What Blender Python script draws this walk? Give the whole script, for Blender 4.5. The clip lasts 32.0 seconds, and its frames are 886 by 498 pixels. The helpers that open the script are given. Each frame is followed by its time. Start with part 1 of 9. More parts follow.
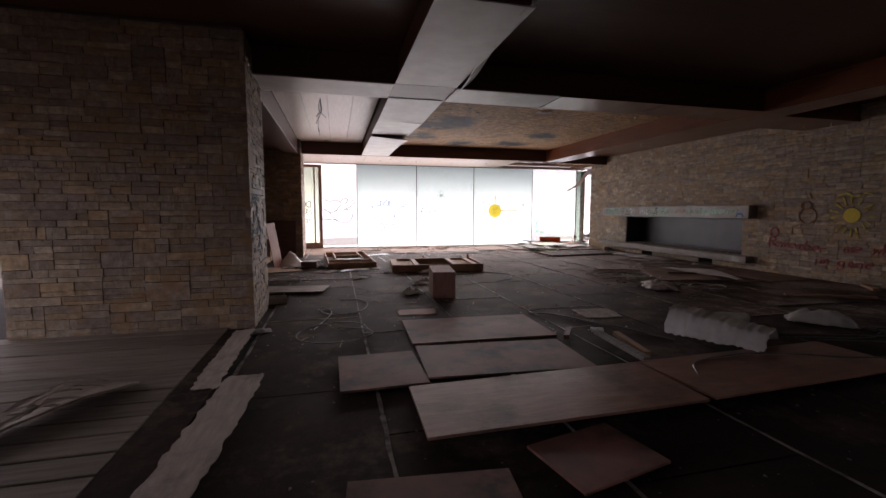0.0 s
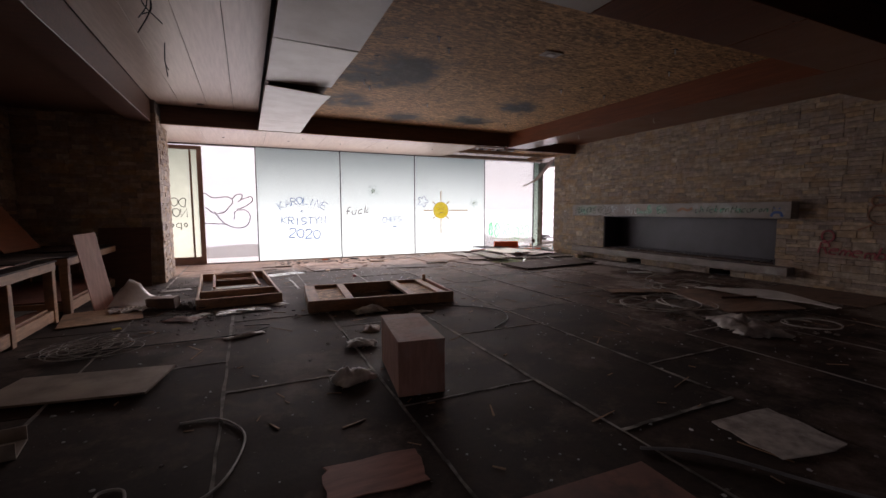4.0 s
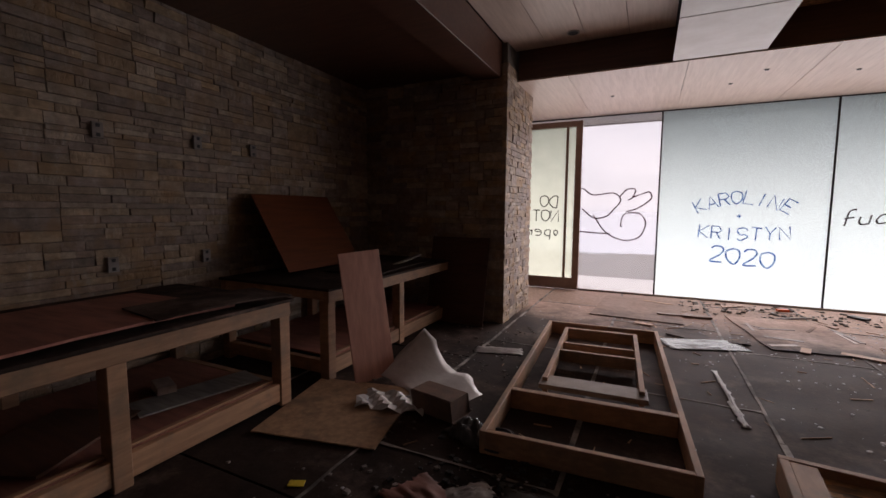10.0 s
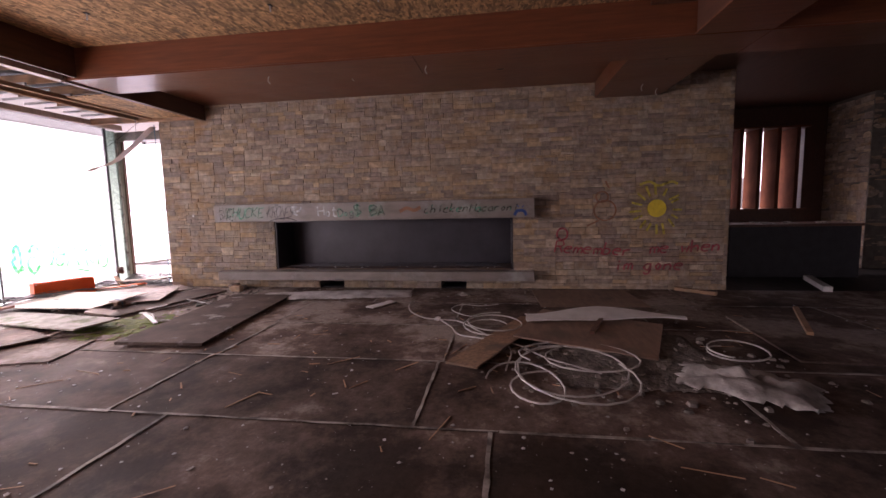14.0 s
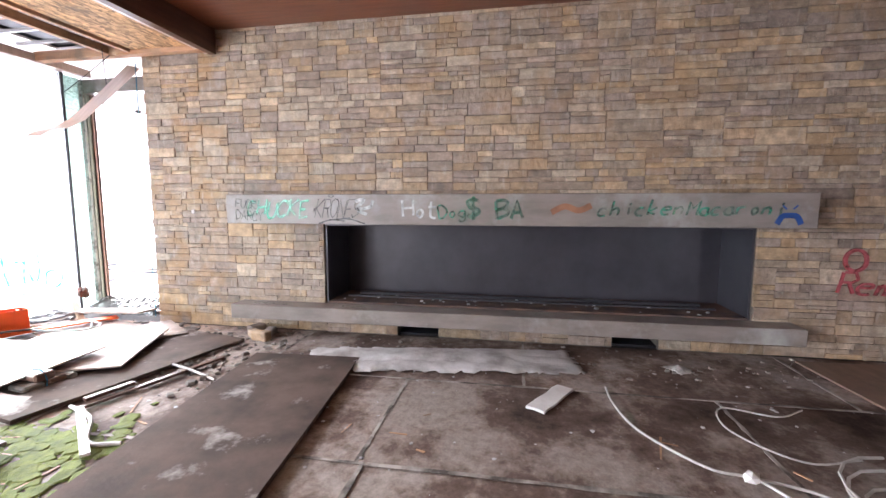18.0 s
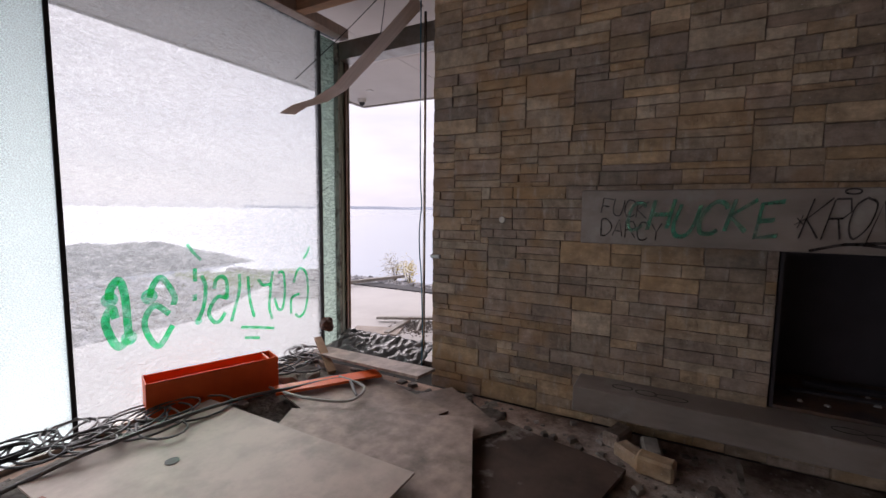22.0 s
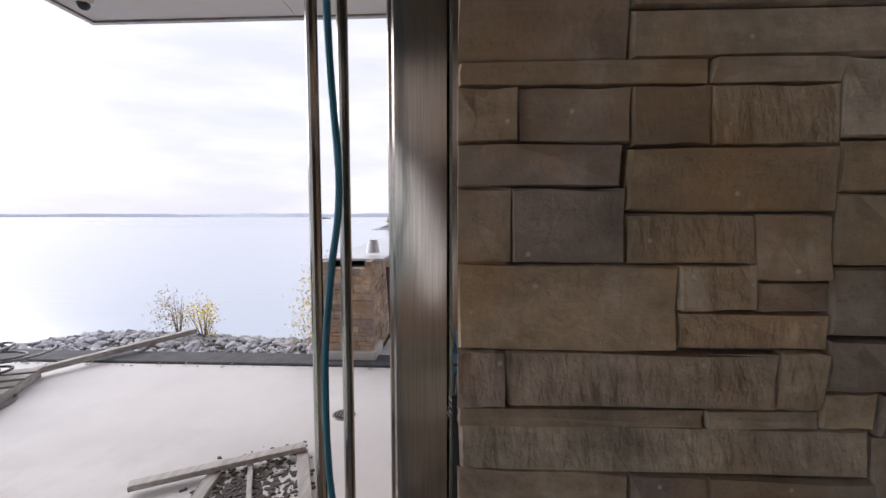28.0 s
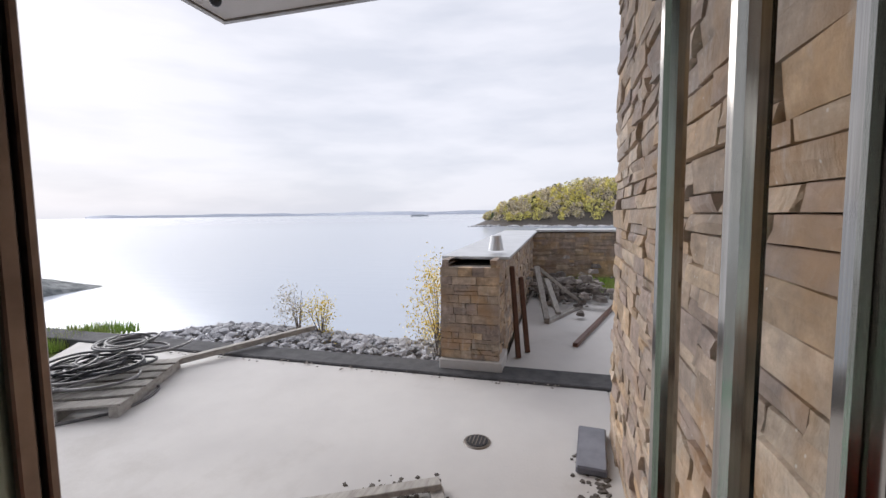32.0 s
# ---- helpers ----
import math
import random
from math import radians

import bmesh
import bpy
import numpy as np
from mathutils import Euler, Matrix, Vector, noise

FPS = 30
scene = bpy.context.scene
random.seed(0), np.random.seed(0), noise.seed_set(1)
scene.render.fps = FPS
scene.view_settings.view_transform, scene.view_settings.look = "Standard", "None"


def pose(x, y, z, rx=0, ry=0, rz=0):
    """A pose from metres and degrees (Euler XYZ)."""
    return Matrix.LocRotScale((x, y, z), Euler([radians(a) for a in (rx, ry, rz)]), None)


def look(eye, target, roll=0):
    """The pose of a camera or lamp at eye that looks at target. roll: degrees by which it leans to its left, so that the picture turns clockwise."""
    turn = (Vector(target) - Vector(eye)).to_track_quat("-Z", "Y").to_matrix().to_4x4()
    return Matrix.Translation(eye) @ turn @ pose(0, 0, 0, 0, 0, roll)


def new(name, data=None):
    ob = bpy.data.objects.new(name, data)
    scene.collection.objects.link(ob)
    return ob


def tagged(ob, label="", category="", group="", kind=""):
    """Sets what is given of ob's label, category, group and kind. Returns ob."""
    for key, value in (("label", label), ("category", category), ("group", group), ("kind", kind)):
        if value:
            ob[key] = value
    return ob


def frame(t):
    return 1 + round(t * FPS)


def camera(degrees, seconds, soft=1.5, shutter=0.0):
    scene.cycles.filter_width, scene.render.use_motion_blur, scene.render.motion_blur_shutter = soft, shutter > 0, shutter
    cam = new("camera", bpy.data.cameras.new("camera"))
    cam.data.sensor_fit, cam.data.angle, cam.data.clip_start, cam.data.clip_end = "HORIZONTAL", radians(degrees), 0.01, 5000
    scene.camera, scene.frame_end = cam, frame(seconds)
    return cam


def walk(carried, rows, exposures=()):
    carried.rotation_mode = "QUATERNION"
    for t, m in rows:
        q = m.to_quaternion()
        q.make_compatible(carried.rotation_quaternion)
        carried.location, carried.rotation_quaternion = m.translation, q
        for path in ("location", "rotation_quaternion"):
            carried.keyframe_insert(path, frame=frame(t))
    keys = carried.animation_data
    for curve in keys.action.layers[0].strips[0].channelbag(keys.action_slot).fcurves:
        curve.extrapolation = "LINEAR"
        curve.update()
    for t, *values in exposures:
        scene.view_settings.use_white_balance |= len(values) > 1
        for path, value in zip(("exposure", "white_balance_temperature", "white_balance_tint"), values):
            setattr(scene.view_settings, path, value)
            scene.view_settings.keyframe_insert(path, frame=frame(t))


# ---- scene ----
cam = camera(92.2, 32.0, shutter=0.0)
PATH = [
    (0.0, (0.001, -0.002, 1.498), (0.727, 2.896, 1.223), 0.11),
    (0.5, (0.142, 0.337, 1.487), (1.225, 3.121, 1.213), 0.02),
    (1.0, (0.254, 0.787, 1.498), (1.630, 3.439, 1.219), 0.02),
    (1.5, (0.365, 1.285, 1.498), (1.836, 3.884, 1.214), 0.10),
    (2.0, (0.380, 1.773, 1.497), (1.783, 4.410, 1.217), -0.55),
    (2.5, (0.433, 2.257, 1.498), (1.840, 4.892, 1.219), -0.90),
    (3.0, (0.487, 2.800, 1.499), (1.894, 5.435, 1.220), -0.97),
    (3.5, (0.498, 3.355, 1.476), (1.775, 6.055, 1.198), -0.15),
    (5.5, (0.636, 5.050, 1.502), (1.847, 7.782, 1.230), -0.16),
    (6.0, (0.569, 5.529, 1.492), (1.553, 8.350, 1.221), 0.19),
    (6.5, (0.556, 5.998, 1.494), (1.328, 8.885, 1.222), 0.25),
    (7.0, (0.659, 6.438, 1.512), (1.358, 9.342, 1.240), 0.22),
    (7.5, (0.711, 6.895, 1.501), (1.291, 9.826, 1.227), 0.26),
    (8.0, (0.691, 7.342, 1.478), (0.932, 10.320, 1.207), 0.44),
    (8.5, (0.636, 7.726, 1.508), (-0.132, 10.613, 1.240), 0.26),
    (9.0, (0.554, 8.072, 1.505), (-0.940, 10.660, 1.238), 0.34),
    (9.5, (0.550, 8.327, 1.504), (-1.071, 10.836, 1.236), 0.35),
    (10.0, (0.683, 8.625, 1.520), (-0.613, 11.317, 1.246), 0.39),
    (10.5, (0.785, 8.896, 1.516), (0.339, 11.850, 1.245), 0.41),
    (11.0, (0.873, 9.007, 1.527), (1.723, 11.873, 1.269), 0.01),
    (11.5, (1.035, 8.985, 1.503), (2.880, 11.336, 1.237), -0.49),
    (12.0, (1.245, 8.826, 1.514), (3.693, 10.538, 1.237), -0.51),
    (12.5, (1.433, 8.734, 1.514), (4.248, 9.730, 1.227), -0.44),
    (13.0, (1.682, 8.806, 1.538), (4.618, 9.343, 1.240), -0.28),
    (13.5, (2.011, 8.894, 1.564), (4.968, 9.296, 1.257), -0.27),
    (14.0, (2.477, 8.955, 1.539), (5.430, 9.383, 1.228), -1.23),
    (14.5, (2.892, 9.033, 1.523), (5.840, 9.494, 1.216), -1.58),
    (16.5, (4.578, 9.978, 1.461), (7.564, 10.029, 1.182), -0.25),
    (17.0, (4.912, 10.270, 1.511), (7.897, 10.260, 1.216), -0.55),
    (17.5, (5.230, 10.667, 1.505), (8.209, 10.855, 1.203), -0.13),
    (18.0, (5.518, 11.127, 1.516), (8.456, 11.643, 1.199), 0.03),
    (18.5, (5.853, 11.627, 1.528), (8.625, 12.729, 1.209), -0.07),
    (19.0, (6.074, 12.127, 1.489), (8.652, 13.631, 1.185), 0.26),
    (19.5, (6.333, 12.496, 1.462), (8.843, 14.111, 1.159), 0.16),
    (20.0, (6.571, 12.822, 1.478), (9.052, 14.483, 1.181), 0.16),
    (20.5, (6.717, 13.150, 1.491), (9.239, 14.749, 1.201), 0.26),
    (21.0, (6.897, 13.431, 1.467), (9.460, 14.965, 1.179), 0.23),
    (21.5, (7.055, 13.678, 1.494), (9.623, 15.201, 1.206), 0.46),
    (22.0, (7.123, 13.896, 1.490), (9.749, 15.321, 1.214), 0.62),
    (22.5, (7.200, 13.993, 1.477), (9.953, 15.156, 1.211), 0.42),
    (23.0, (7.435, 14.023, 1.443), (10.248, 15.030, 1.176), 0.12),
    (23.5, (7.760, 14.067, 1.465), (10.615, 14.948, 1.200), 0.23),
    (24.0, (8.061, 14.271, 1.448), (10.937, 15.083, 1.182), 0.33),
    (24.5, (8.361, 14.461, 1.430), (11.223, 15.322, 1.169), 0.36),
    (25.0, (8.761, 14.628, 1.457), (11.605, 15.544, 1.193), 0.04),
    (25.5, (9.074, 14.848, 1.437), (11.864, 15.920, 1.177), 0.06),
    (27.5, (9.735, 15.721, 1.491), (12.531, 16.779, 1.247), 0.23),
    (28.0, (9.670, 15.641, 1.486), (12.658, 15.790, 1.258), -0.04),
    (28.5, (9.684, 15.604, 1.473), (12.669, 15.428, 1.228), -0.45),
    (29.0, (9.741, 15.664, 1.479), (12.731, 15.618, 1.232), -0.29),
    (29.5, (9.762, 15.783, 1.485), (12.751, 15.817, 1.226), -0.47),
    (30.0, (9.769, 15.858, 1.486), (12.742, 16.166, 1.232), -0.54),
    (30.5, (9.771, 15.891, 1.483), (12.706, 16.459, 1.236), -0.41),
    (31.0, (9.860, 15.927, 1.464), (12.782, 16.561, 1.218), -0.45),
    (31.5, (10.028, 15.999, 1.457), (12.944, 16.658, 1.206), -0.90),
    (32.0, (10.199, 16.059, 1.446), (13.078, 16.864, 1.200), -0.72),
]
EXPOSURES = [(0.0, 1.3, 6900, 29), (2.0, 1.1, 6900, 31), (3.5, 0.95, 6900, 30), (6.0, 0.5, 6900, 26), (8.0, 0.35, 6900, 23), (9.0, 0.65, 6850, 29), (10.5, 0.5, 6850, 28), (12.0, 0.15, 6700, 26), (13.0, 1.15, 6900, 37), (14.5, 2.65, 6800, 43), (16.5, 4.1, 6150, 23), (17.5, 4.1, 6000, 22), (19.0, 1.85, 6200, 14), (20.5, 0.7, 6300, 20), (22.0, 0.6, 6500, 24), (23.0, 0.7, 6700, 24), (25.5, 0.9, 6800, 25), (28.0, 0.6, 6250, 17), (29.2, 0.75, 6250, 19), (30.5, 0.45, 6350, 15), (32.0, 0.4, 6300, 13)]
walk(cam, [(t, look(eye, target, roll)) for t, eye, target, roll in PATH], EXPOSURES)

# ---- light ----
world = bpy.data.worlds.new("world")
scene.world = world
world.use_nodes = True
wn, wl = world.node_tree.nodes, world.node_tree.links
wn.clear()
sky = wn.new("ShaderNodeTexSky")
sky.sky_type = "NISHITA"
sky.sun_disc = False
sky.sun_elevation, sky.sun_rotation = radians(34), radians(24)
sky.altitude, sky.dust_density = 50, 3.0
coord = wn.new("ShaderNodeTexCoord")
stretch = wn.new("ShaderNodeMapping")
stretch.inputs["Scale"].default_value = (2.0, 2.0, 9.0)
clouds = wn.new("ShaderNodeTexNoise")
clouds.inputs["Scale"].default_value, clouds.inputs["Detail"].default_value = 1.6, 6
cover = wn.new("ShaderNodeValToRGB")
cover.color_ramp.elements[0].position, cover.color_ramp.elements[0].color = 0.34, (0.86, 0.89, 0.96, 1)
cover.color_ramp.elements[1].position, cover.color_ramp.elements[1].color = 0.60, (1.04, 1.05, 1.10, 1)
sky_gain = wn.new("ShaderNodeMix")
sky_gain.data_type, sky_gain.blend_type = "RGBA", "MULTIPLY"
sky_gain.inputs[0].default_value = 1.0
sky_gain.inputs[7].default_value = (0.09, 0.09, 0.09, 1)
overcast = wn.new("ShaderNodeMix")
overcast.data_type = "RGBA"
overcast.inputs[0].default_value = 0.88
background = wn.new("ShaderNodeBackground")
background.inputs["Strength"].default_value = 0.70
out = wn.new("ShaderNodeOutputWorld")
wl.new(coord.outputs["Generated"], stretch.inputs["Vector"])
wl.new(stretch.outputs["Vector"], clouds.inputs["Vector"])
wl.new(clouds.outputs["Fac"], cover.inputs["Fac"])
wl.new(sky.outputs["Color"], sky_gain.inputs[6])
wl.new(sky_gain.outputs[2], overcast.inputs[6])
wl.new(cover.outputs["Color"], overcast.inputs[7])
wl.new(overcast.outputs[2], background.inputs["Color"])
wl.new(background.outputs["Background"], out.inputs["Surface"])

sun_data = bpy.data.lights.new("sun", "SUN")
sun_data.energy, sun_data.angle, sun_data.color = 2.2, radians(55), (1.0, 0.97, 0.93)
sun_lamp = new("sun", sun_data)
sun_lamp.matrix_world = look((0, 0, 0), (-math.sin(radians(24)) * math.cos(radians(34)), -math.cos(radians(24)) * math.cos(radians(34)), -math.sin(radians(34))))

# the sky's light through the milky panes
bay = bpy.data.lights.new("window_daylight", "AREA")
bay.shape, bay.size, bay.size_y, bay.energy, bay.color = "RECTANGLE", 7.4, 2.8, 47, (1.0, 0.985, 0.97)
bay_lamp = new("window_daylight", bay)
# plain walls that close the hall behind; back and west openings added for light
bay_lamp.matrix_world = look((2.3, 16.56, 1.55), (2.3, 9.56, 4.3))
# added fill lamp in the unseen west hall opening, brightens the deck boards
side = bpy.data.lights.new("hall_fill", "AREA")
side.shape, side.size, side.size_y, side.energy, side.color = "RECTANGLE", 2.9, 2.2, 5, (1.0, 0.985, 0.97)
side.spread = radians(120)
side_lamp = new("hall_fill", side)
side_lamp.matrix_world = look((-6.18, 3.5, 1.35), (-3.4, 3.2, 0.0))

# ---- materials ----
def surface(name, color, rough=0.7, metal=0.0, other=None, scale=6.0, detail=6, spread=(0.35, 0.65), bump=0.3, bump_scale=60.0,
            bump_size=0.004, vary=0.0, stretch_by=(1, 1, 1), stains=None, stain_scale=0.8, stain_at=(0.5, 0.65), coat=0.0, rough_vary=0.0, island=0.0, dust=None):
    """A surface in two tones with fine relief; vary: how much each piece differs; stains: a third colour in large blots."""
    mat = bpy.data.materials.new(name)
    mat.use_nodes = True
    nodes, links = mat.node_tree.nodes, mat.node_tree.links
    bsdf = nodes["Principled BSDF"]
    bsdf.inputs["Roughness"].default_value, bsdf.inputs["Metallic"].default_value = rough, metal
    bsdf.inputs["Coat Weight"].default_value = coat
    where = nodes.new("ShaderNodeTexCoord")
    place = nodes.new("ShaderNodeMapping")
    place.inputs["Scale"].default_value = stretch_by
    geo = nodes.new("ShaderNodeNewGeometry")
    links.new(geo.outputs["Position"], place.inputs["Vector"])
    grain = nodes.new("ShaderNodeTexNoise")
    grain.inputs["Scale"].default_value, grain.inputs["Detail"].default_value = scale, detail
    grain.inputs["Roughness"].default_value = 0.6
    links.new(place.outputs["Vector"], grain.inputs["Vector"])
    ramp = nodes.new("ShaderNodeValToRGB")
    ramp.color_ramp.elements[0].position, ramp.color_ramp.elements[1].position = spread
    ramp.color_ramp.elements[0].color = (*(other or [c * 0.6 for c in color]), 1)
    ramp.color_ramp.elements[1].color = (*color, 1)
    links.new(grain.outputs["Fac"], ramp.inputs["Fac"])
    result = ramp.outputs["Color"]
    if stains:
        blots = nodes.new("ShaderNodeTexNoise")
        blots.inputs["Scale"].default_value, blots.inputs["Detail"].default_value = stain_scale, 7
        blots.inputs["Roughness"].default_value = 0.65
        links.new(geo.outputs["Position"], blots.inputs["Vector"])
        edge = nodes.new("ShaderNodeValToRGB")
        edge.color_ramp.elements[0].position, edge.color_ramp.elements[1].position = stain_at
        links.new(blots.outputs["Fac"], edge.inputs["Fac"])
        mix = nodes.new("ShaderNodeMix")
        mix.data_type = "RGBA"
        mix.inputs[7].default_value = (*stains, 1)
        links.new(edge.outputs["Color"], mix.inputs[0])
        links.new(result, mix.inputs[6])
        result = mix.outputs[2]
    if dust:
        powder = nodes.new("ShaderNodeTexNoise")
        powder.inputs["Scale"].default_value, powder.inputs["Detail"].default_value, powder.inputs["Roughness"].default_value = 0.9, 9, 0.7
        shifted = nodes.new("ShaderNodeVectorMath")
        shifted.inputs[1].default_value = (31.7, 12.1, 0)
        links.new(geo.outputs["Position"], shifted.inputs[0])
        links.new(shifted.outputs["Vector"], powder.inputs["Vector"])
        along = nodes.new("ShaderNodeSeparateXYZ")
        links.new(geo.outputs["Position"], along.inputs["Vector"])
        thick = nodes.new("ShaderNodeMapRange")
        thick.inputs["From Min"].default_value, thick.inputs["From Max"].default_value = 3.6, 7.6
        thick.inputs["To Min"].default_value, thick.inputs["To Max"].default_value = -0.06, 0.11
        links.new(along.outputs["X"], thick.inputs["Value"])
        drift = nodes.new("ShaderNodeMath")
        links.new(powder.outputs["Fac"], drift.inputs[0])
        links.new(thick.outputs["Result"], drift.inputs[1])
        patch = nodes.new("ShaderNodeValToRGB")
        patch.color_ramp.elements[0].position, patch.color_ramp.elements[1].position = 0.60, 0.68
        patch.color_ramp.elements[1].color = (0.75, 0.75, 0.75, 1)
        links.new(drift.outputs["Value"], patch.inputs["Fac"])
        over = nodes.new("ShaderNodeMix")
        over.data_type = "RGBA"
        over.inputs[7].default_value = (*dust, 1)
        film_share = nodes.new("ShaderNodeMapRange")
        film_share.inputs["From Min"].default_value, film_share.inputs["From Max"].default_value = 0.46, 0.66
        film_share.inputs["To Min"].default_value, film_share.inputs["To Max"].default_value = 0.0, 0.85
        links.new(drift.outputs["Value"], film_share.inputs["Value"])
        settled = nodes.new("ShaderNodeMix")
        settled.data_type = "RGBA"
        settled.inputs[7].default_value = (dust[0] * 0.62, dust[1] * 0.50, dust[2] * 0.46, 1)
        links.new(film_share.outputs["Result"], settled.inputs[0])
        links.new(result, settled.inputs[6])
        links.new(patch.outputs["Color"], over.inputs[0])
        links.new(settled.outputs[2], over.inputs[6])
        crumbs = nodes.new("ShaderNodeTexNoise")
        crumbs.inputs["Scale"].default_value, crumbs.inputs["Detail"].default_value, crumbs.inputs["Roughness"].default_value = 14, 12, 0.85
        links.new(geo.outputs["Position"], crumbs.inputs["Vector"])
        speck = nodes.new("ShaderNodeMapRange")
        speck.inputs["From Min"].default_value, speck.inputs["From Max"].default_value = 0.32, 0.68
        speck.inputs["To Min"].default_value, speck.inputs["To Max"].default_value = 0.55, 1.45
        links.new(crumbs.outputs["Fac"], speck.inputs["Value"])
        grime = nodes.new("ShaderNodeHueSaturation")
        links.new(speck.outputs["Result"], grime.inputs["Value"])
        links.new(over.outputs[2], grime.inputs["Color"])
        result = grime.outputs["Color"]
        # Sandy band by the glass, its colour raised to stand in for window light.
        ragged_y = nodes.new("ShaderNodeMath")
        ragged_y.operation = "MULTIPLY_ADD"
        ragged_y.inputs[1].default_value = 3.4
        links.new(powder.outputs["Fac"], ragged_y.inputs[0])
        links.new(along.outputs["Y"], ragged_y.inputs[2])
        sandy_glow = nodes.new("ShaderNodeMapRange")
        sandy_glow.inputs["From Min"].default_value, sandy_glow.inputs["From Max"].default_value = 16.1, 17.6
        sandy_glow.inputs["To Min"].default_value, sandy_glow.inputs["To Max"].default_value = 0.0, 0.85
        links.new(ragged_y.outputs["Value"], sandy_glow.inputs["Value"])
        sand_glow_tone = nodes.new("ShaderNodeHueSaturation")
        sand_glow_tone.inputs["Color"].default_value = (0.46, 0.315, 0.25, 1)
        links.new(speck.outputs["Result"], sand_glow_tone.inputs["Value"])
        sand_glow_mix = nodes.new("ShaderNodeMix")
        sand_glow_mix.data_type = "RGBA"
        links.new(sandy_glow.outputs["Result"], sand_glow_mix.inputs[0])
        links.new(result, sand_glow_mix.inputs[6])
        links.new(sand_glow_tone.outputs["Color"], sand_glow_mix.inputs[7])
        result = sand_glow_mix.outputs[2]
    if vary or island:
        hsv = nodes.new("ShaderNodeHueSaturation")
        span = nodes.new("ShaderNodeMapRange")
        amount = vary or island
        span.inputs["To Min"].default_value, span.inputs["To Max"].default_value = 1 - amount, 1 + amount
        if vary:
            info = nodes.new("ShaderNodeObjectInfo")
            links.new(info.outputs["Random"], span.inputs["Value"])
        else:
            links.new(geo.outputs["Random Per Island"], span.inputs["Value"])
        links.new(span.outputs["Result"], hsv.inputs["Value"])
        links.new(result, hsv.inputs["Color"])
        result = hsv.outputs["Color"]
    links.new(result, bsdf.inputs["Base Color"])
    if rough_vary:
        rr = nodes.new("ShaderNodeMapRange")
        rr.inputs["To Min"].default_value, rr.inputs["To Max"].default_value = max(0.02, rough - rough_vary), min(1, rough + rough_vary)
        soft_noise = nodes.new("ShaderNodeTexNoise")
        soft_noise.inputs["Scale"].default_value, soft_noise.inputs["Detail"].default_value = 1.7, 5
        links.new(geo.outputs["Position"], soft_noise.inputs["Vector"])
        links.new(soft_noise.outputs["Fac"], rr.inputs["Value"])
        links.new(rr.outputs["Result"], bsdf.inputs["Roughness"])
    if bump:
        fine = nodes.new("ShaderNodeTexNoise")
        fine.inputs["Scale"].default_value, fine.inputs["Detail"].default_value = bump_scale, 5
        links.new(place.outputs["Vector"], fine.inputs["Vector"])
        relief = nodes.new("ShaderNodeBump")
        relief.inputs["Strength"].default_value, relief.inputs["Distance"].default_value = bump, bump_size
        links.new(fine.outputs["Fac"], relief.inputs["Height"])
        links.new(relief.outputs["Normal"], bsdf.inputs["Normal"])
    return mat


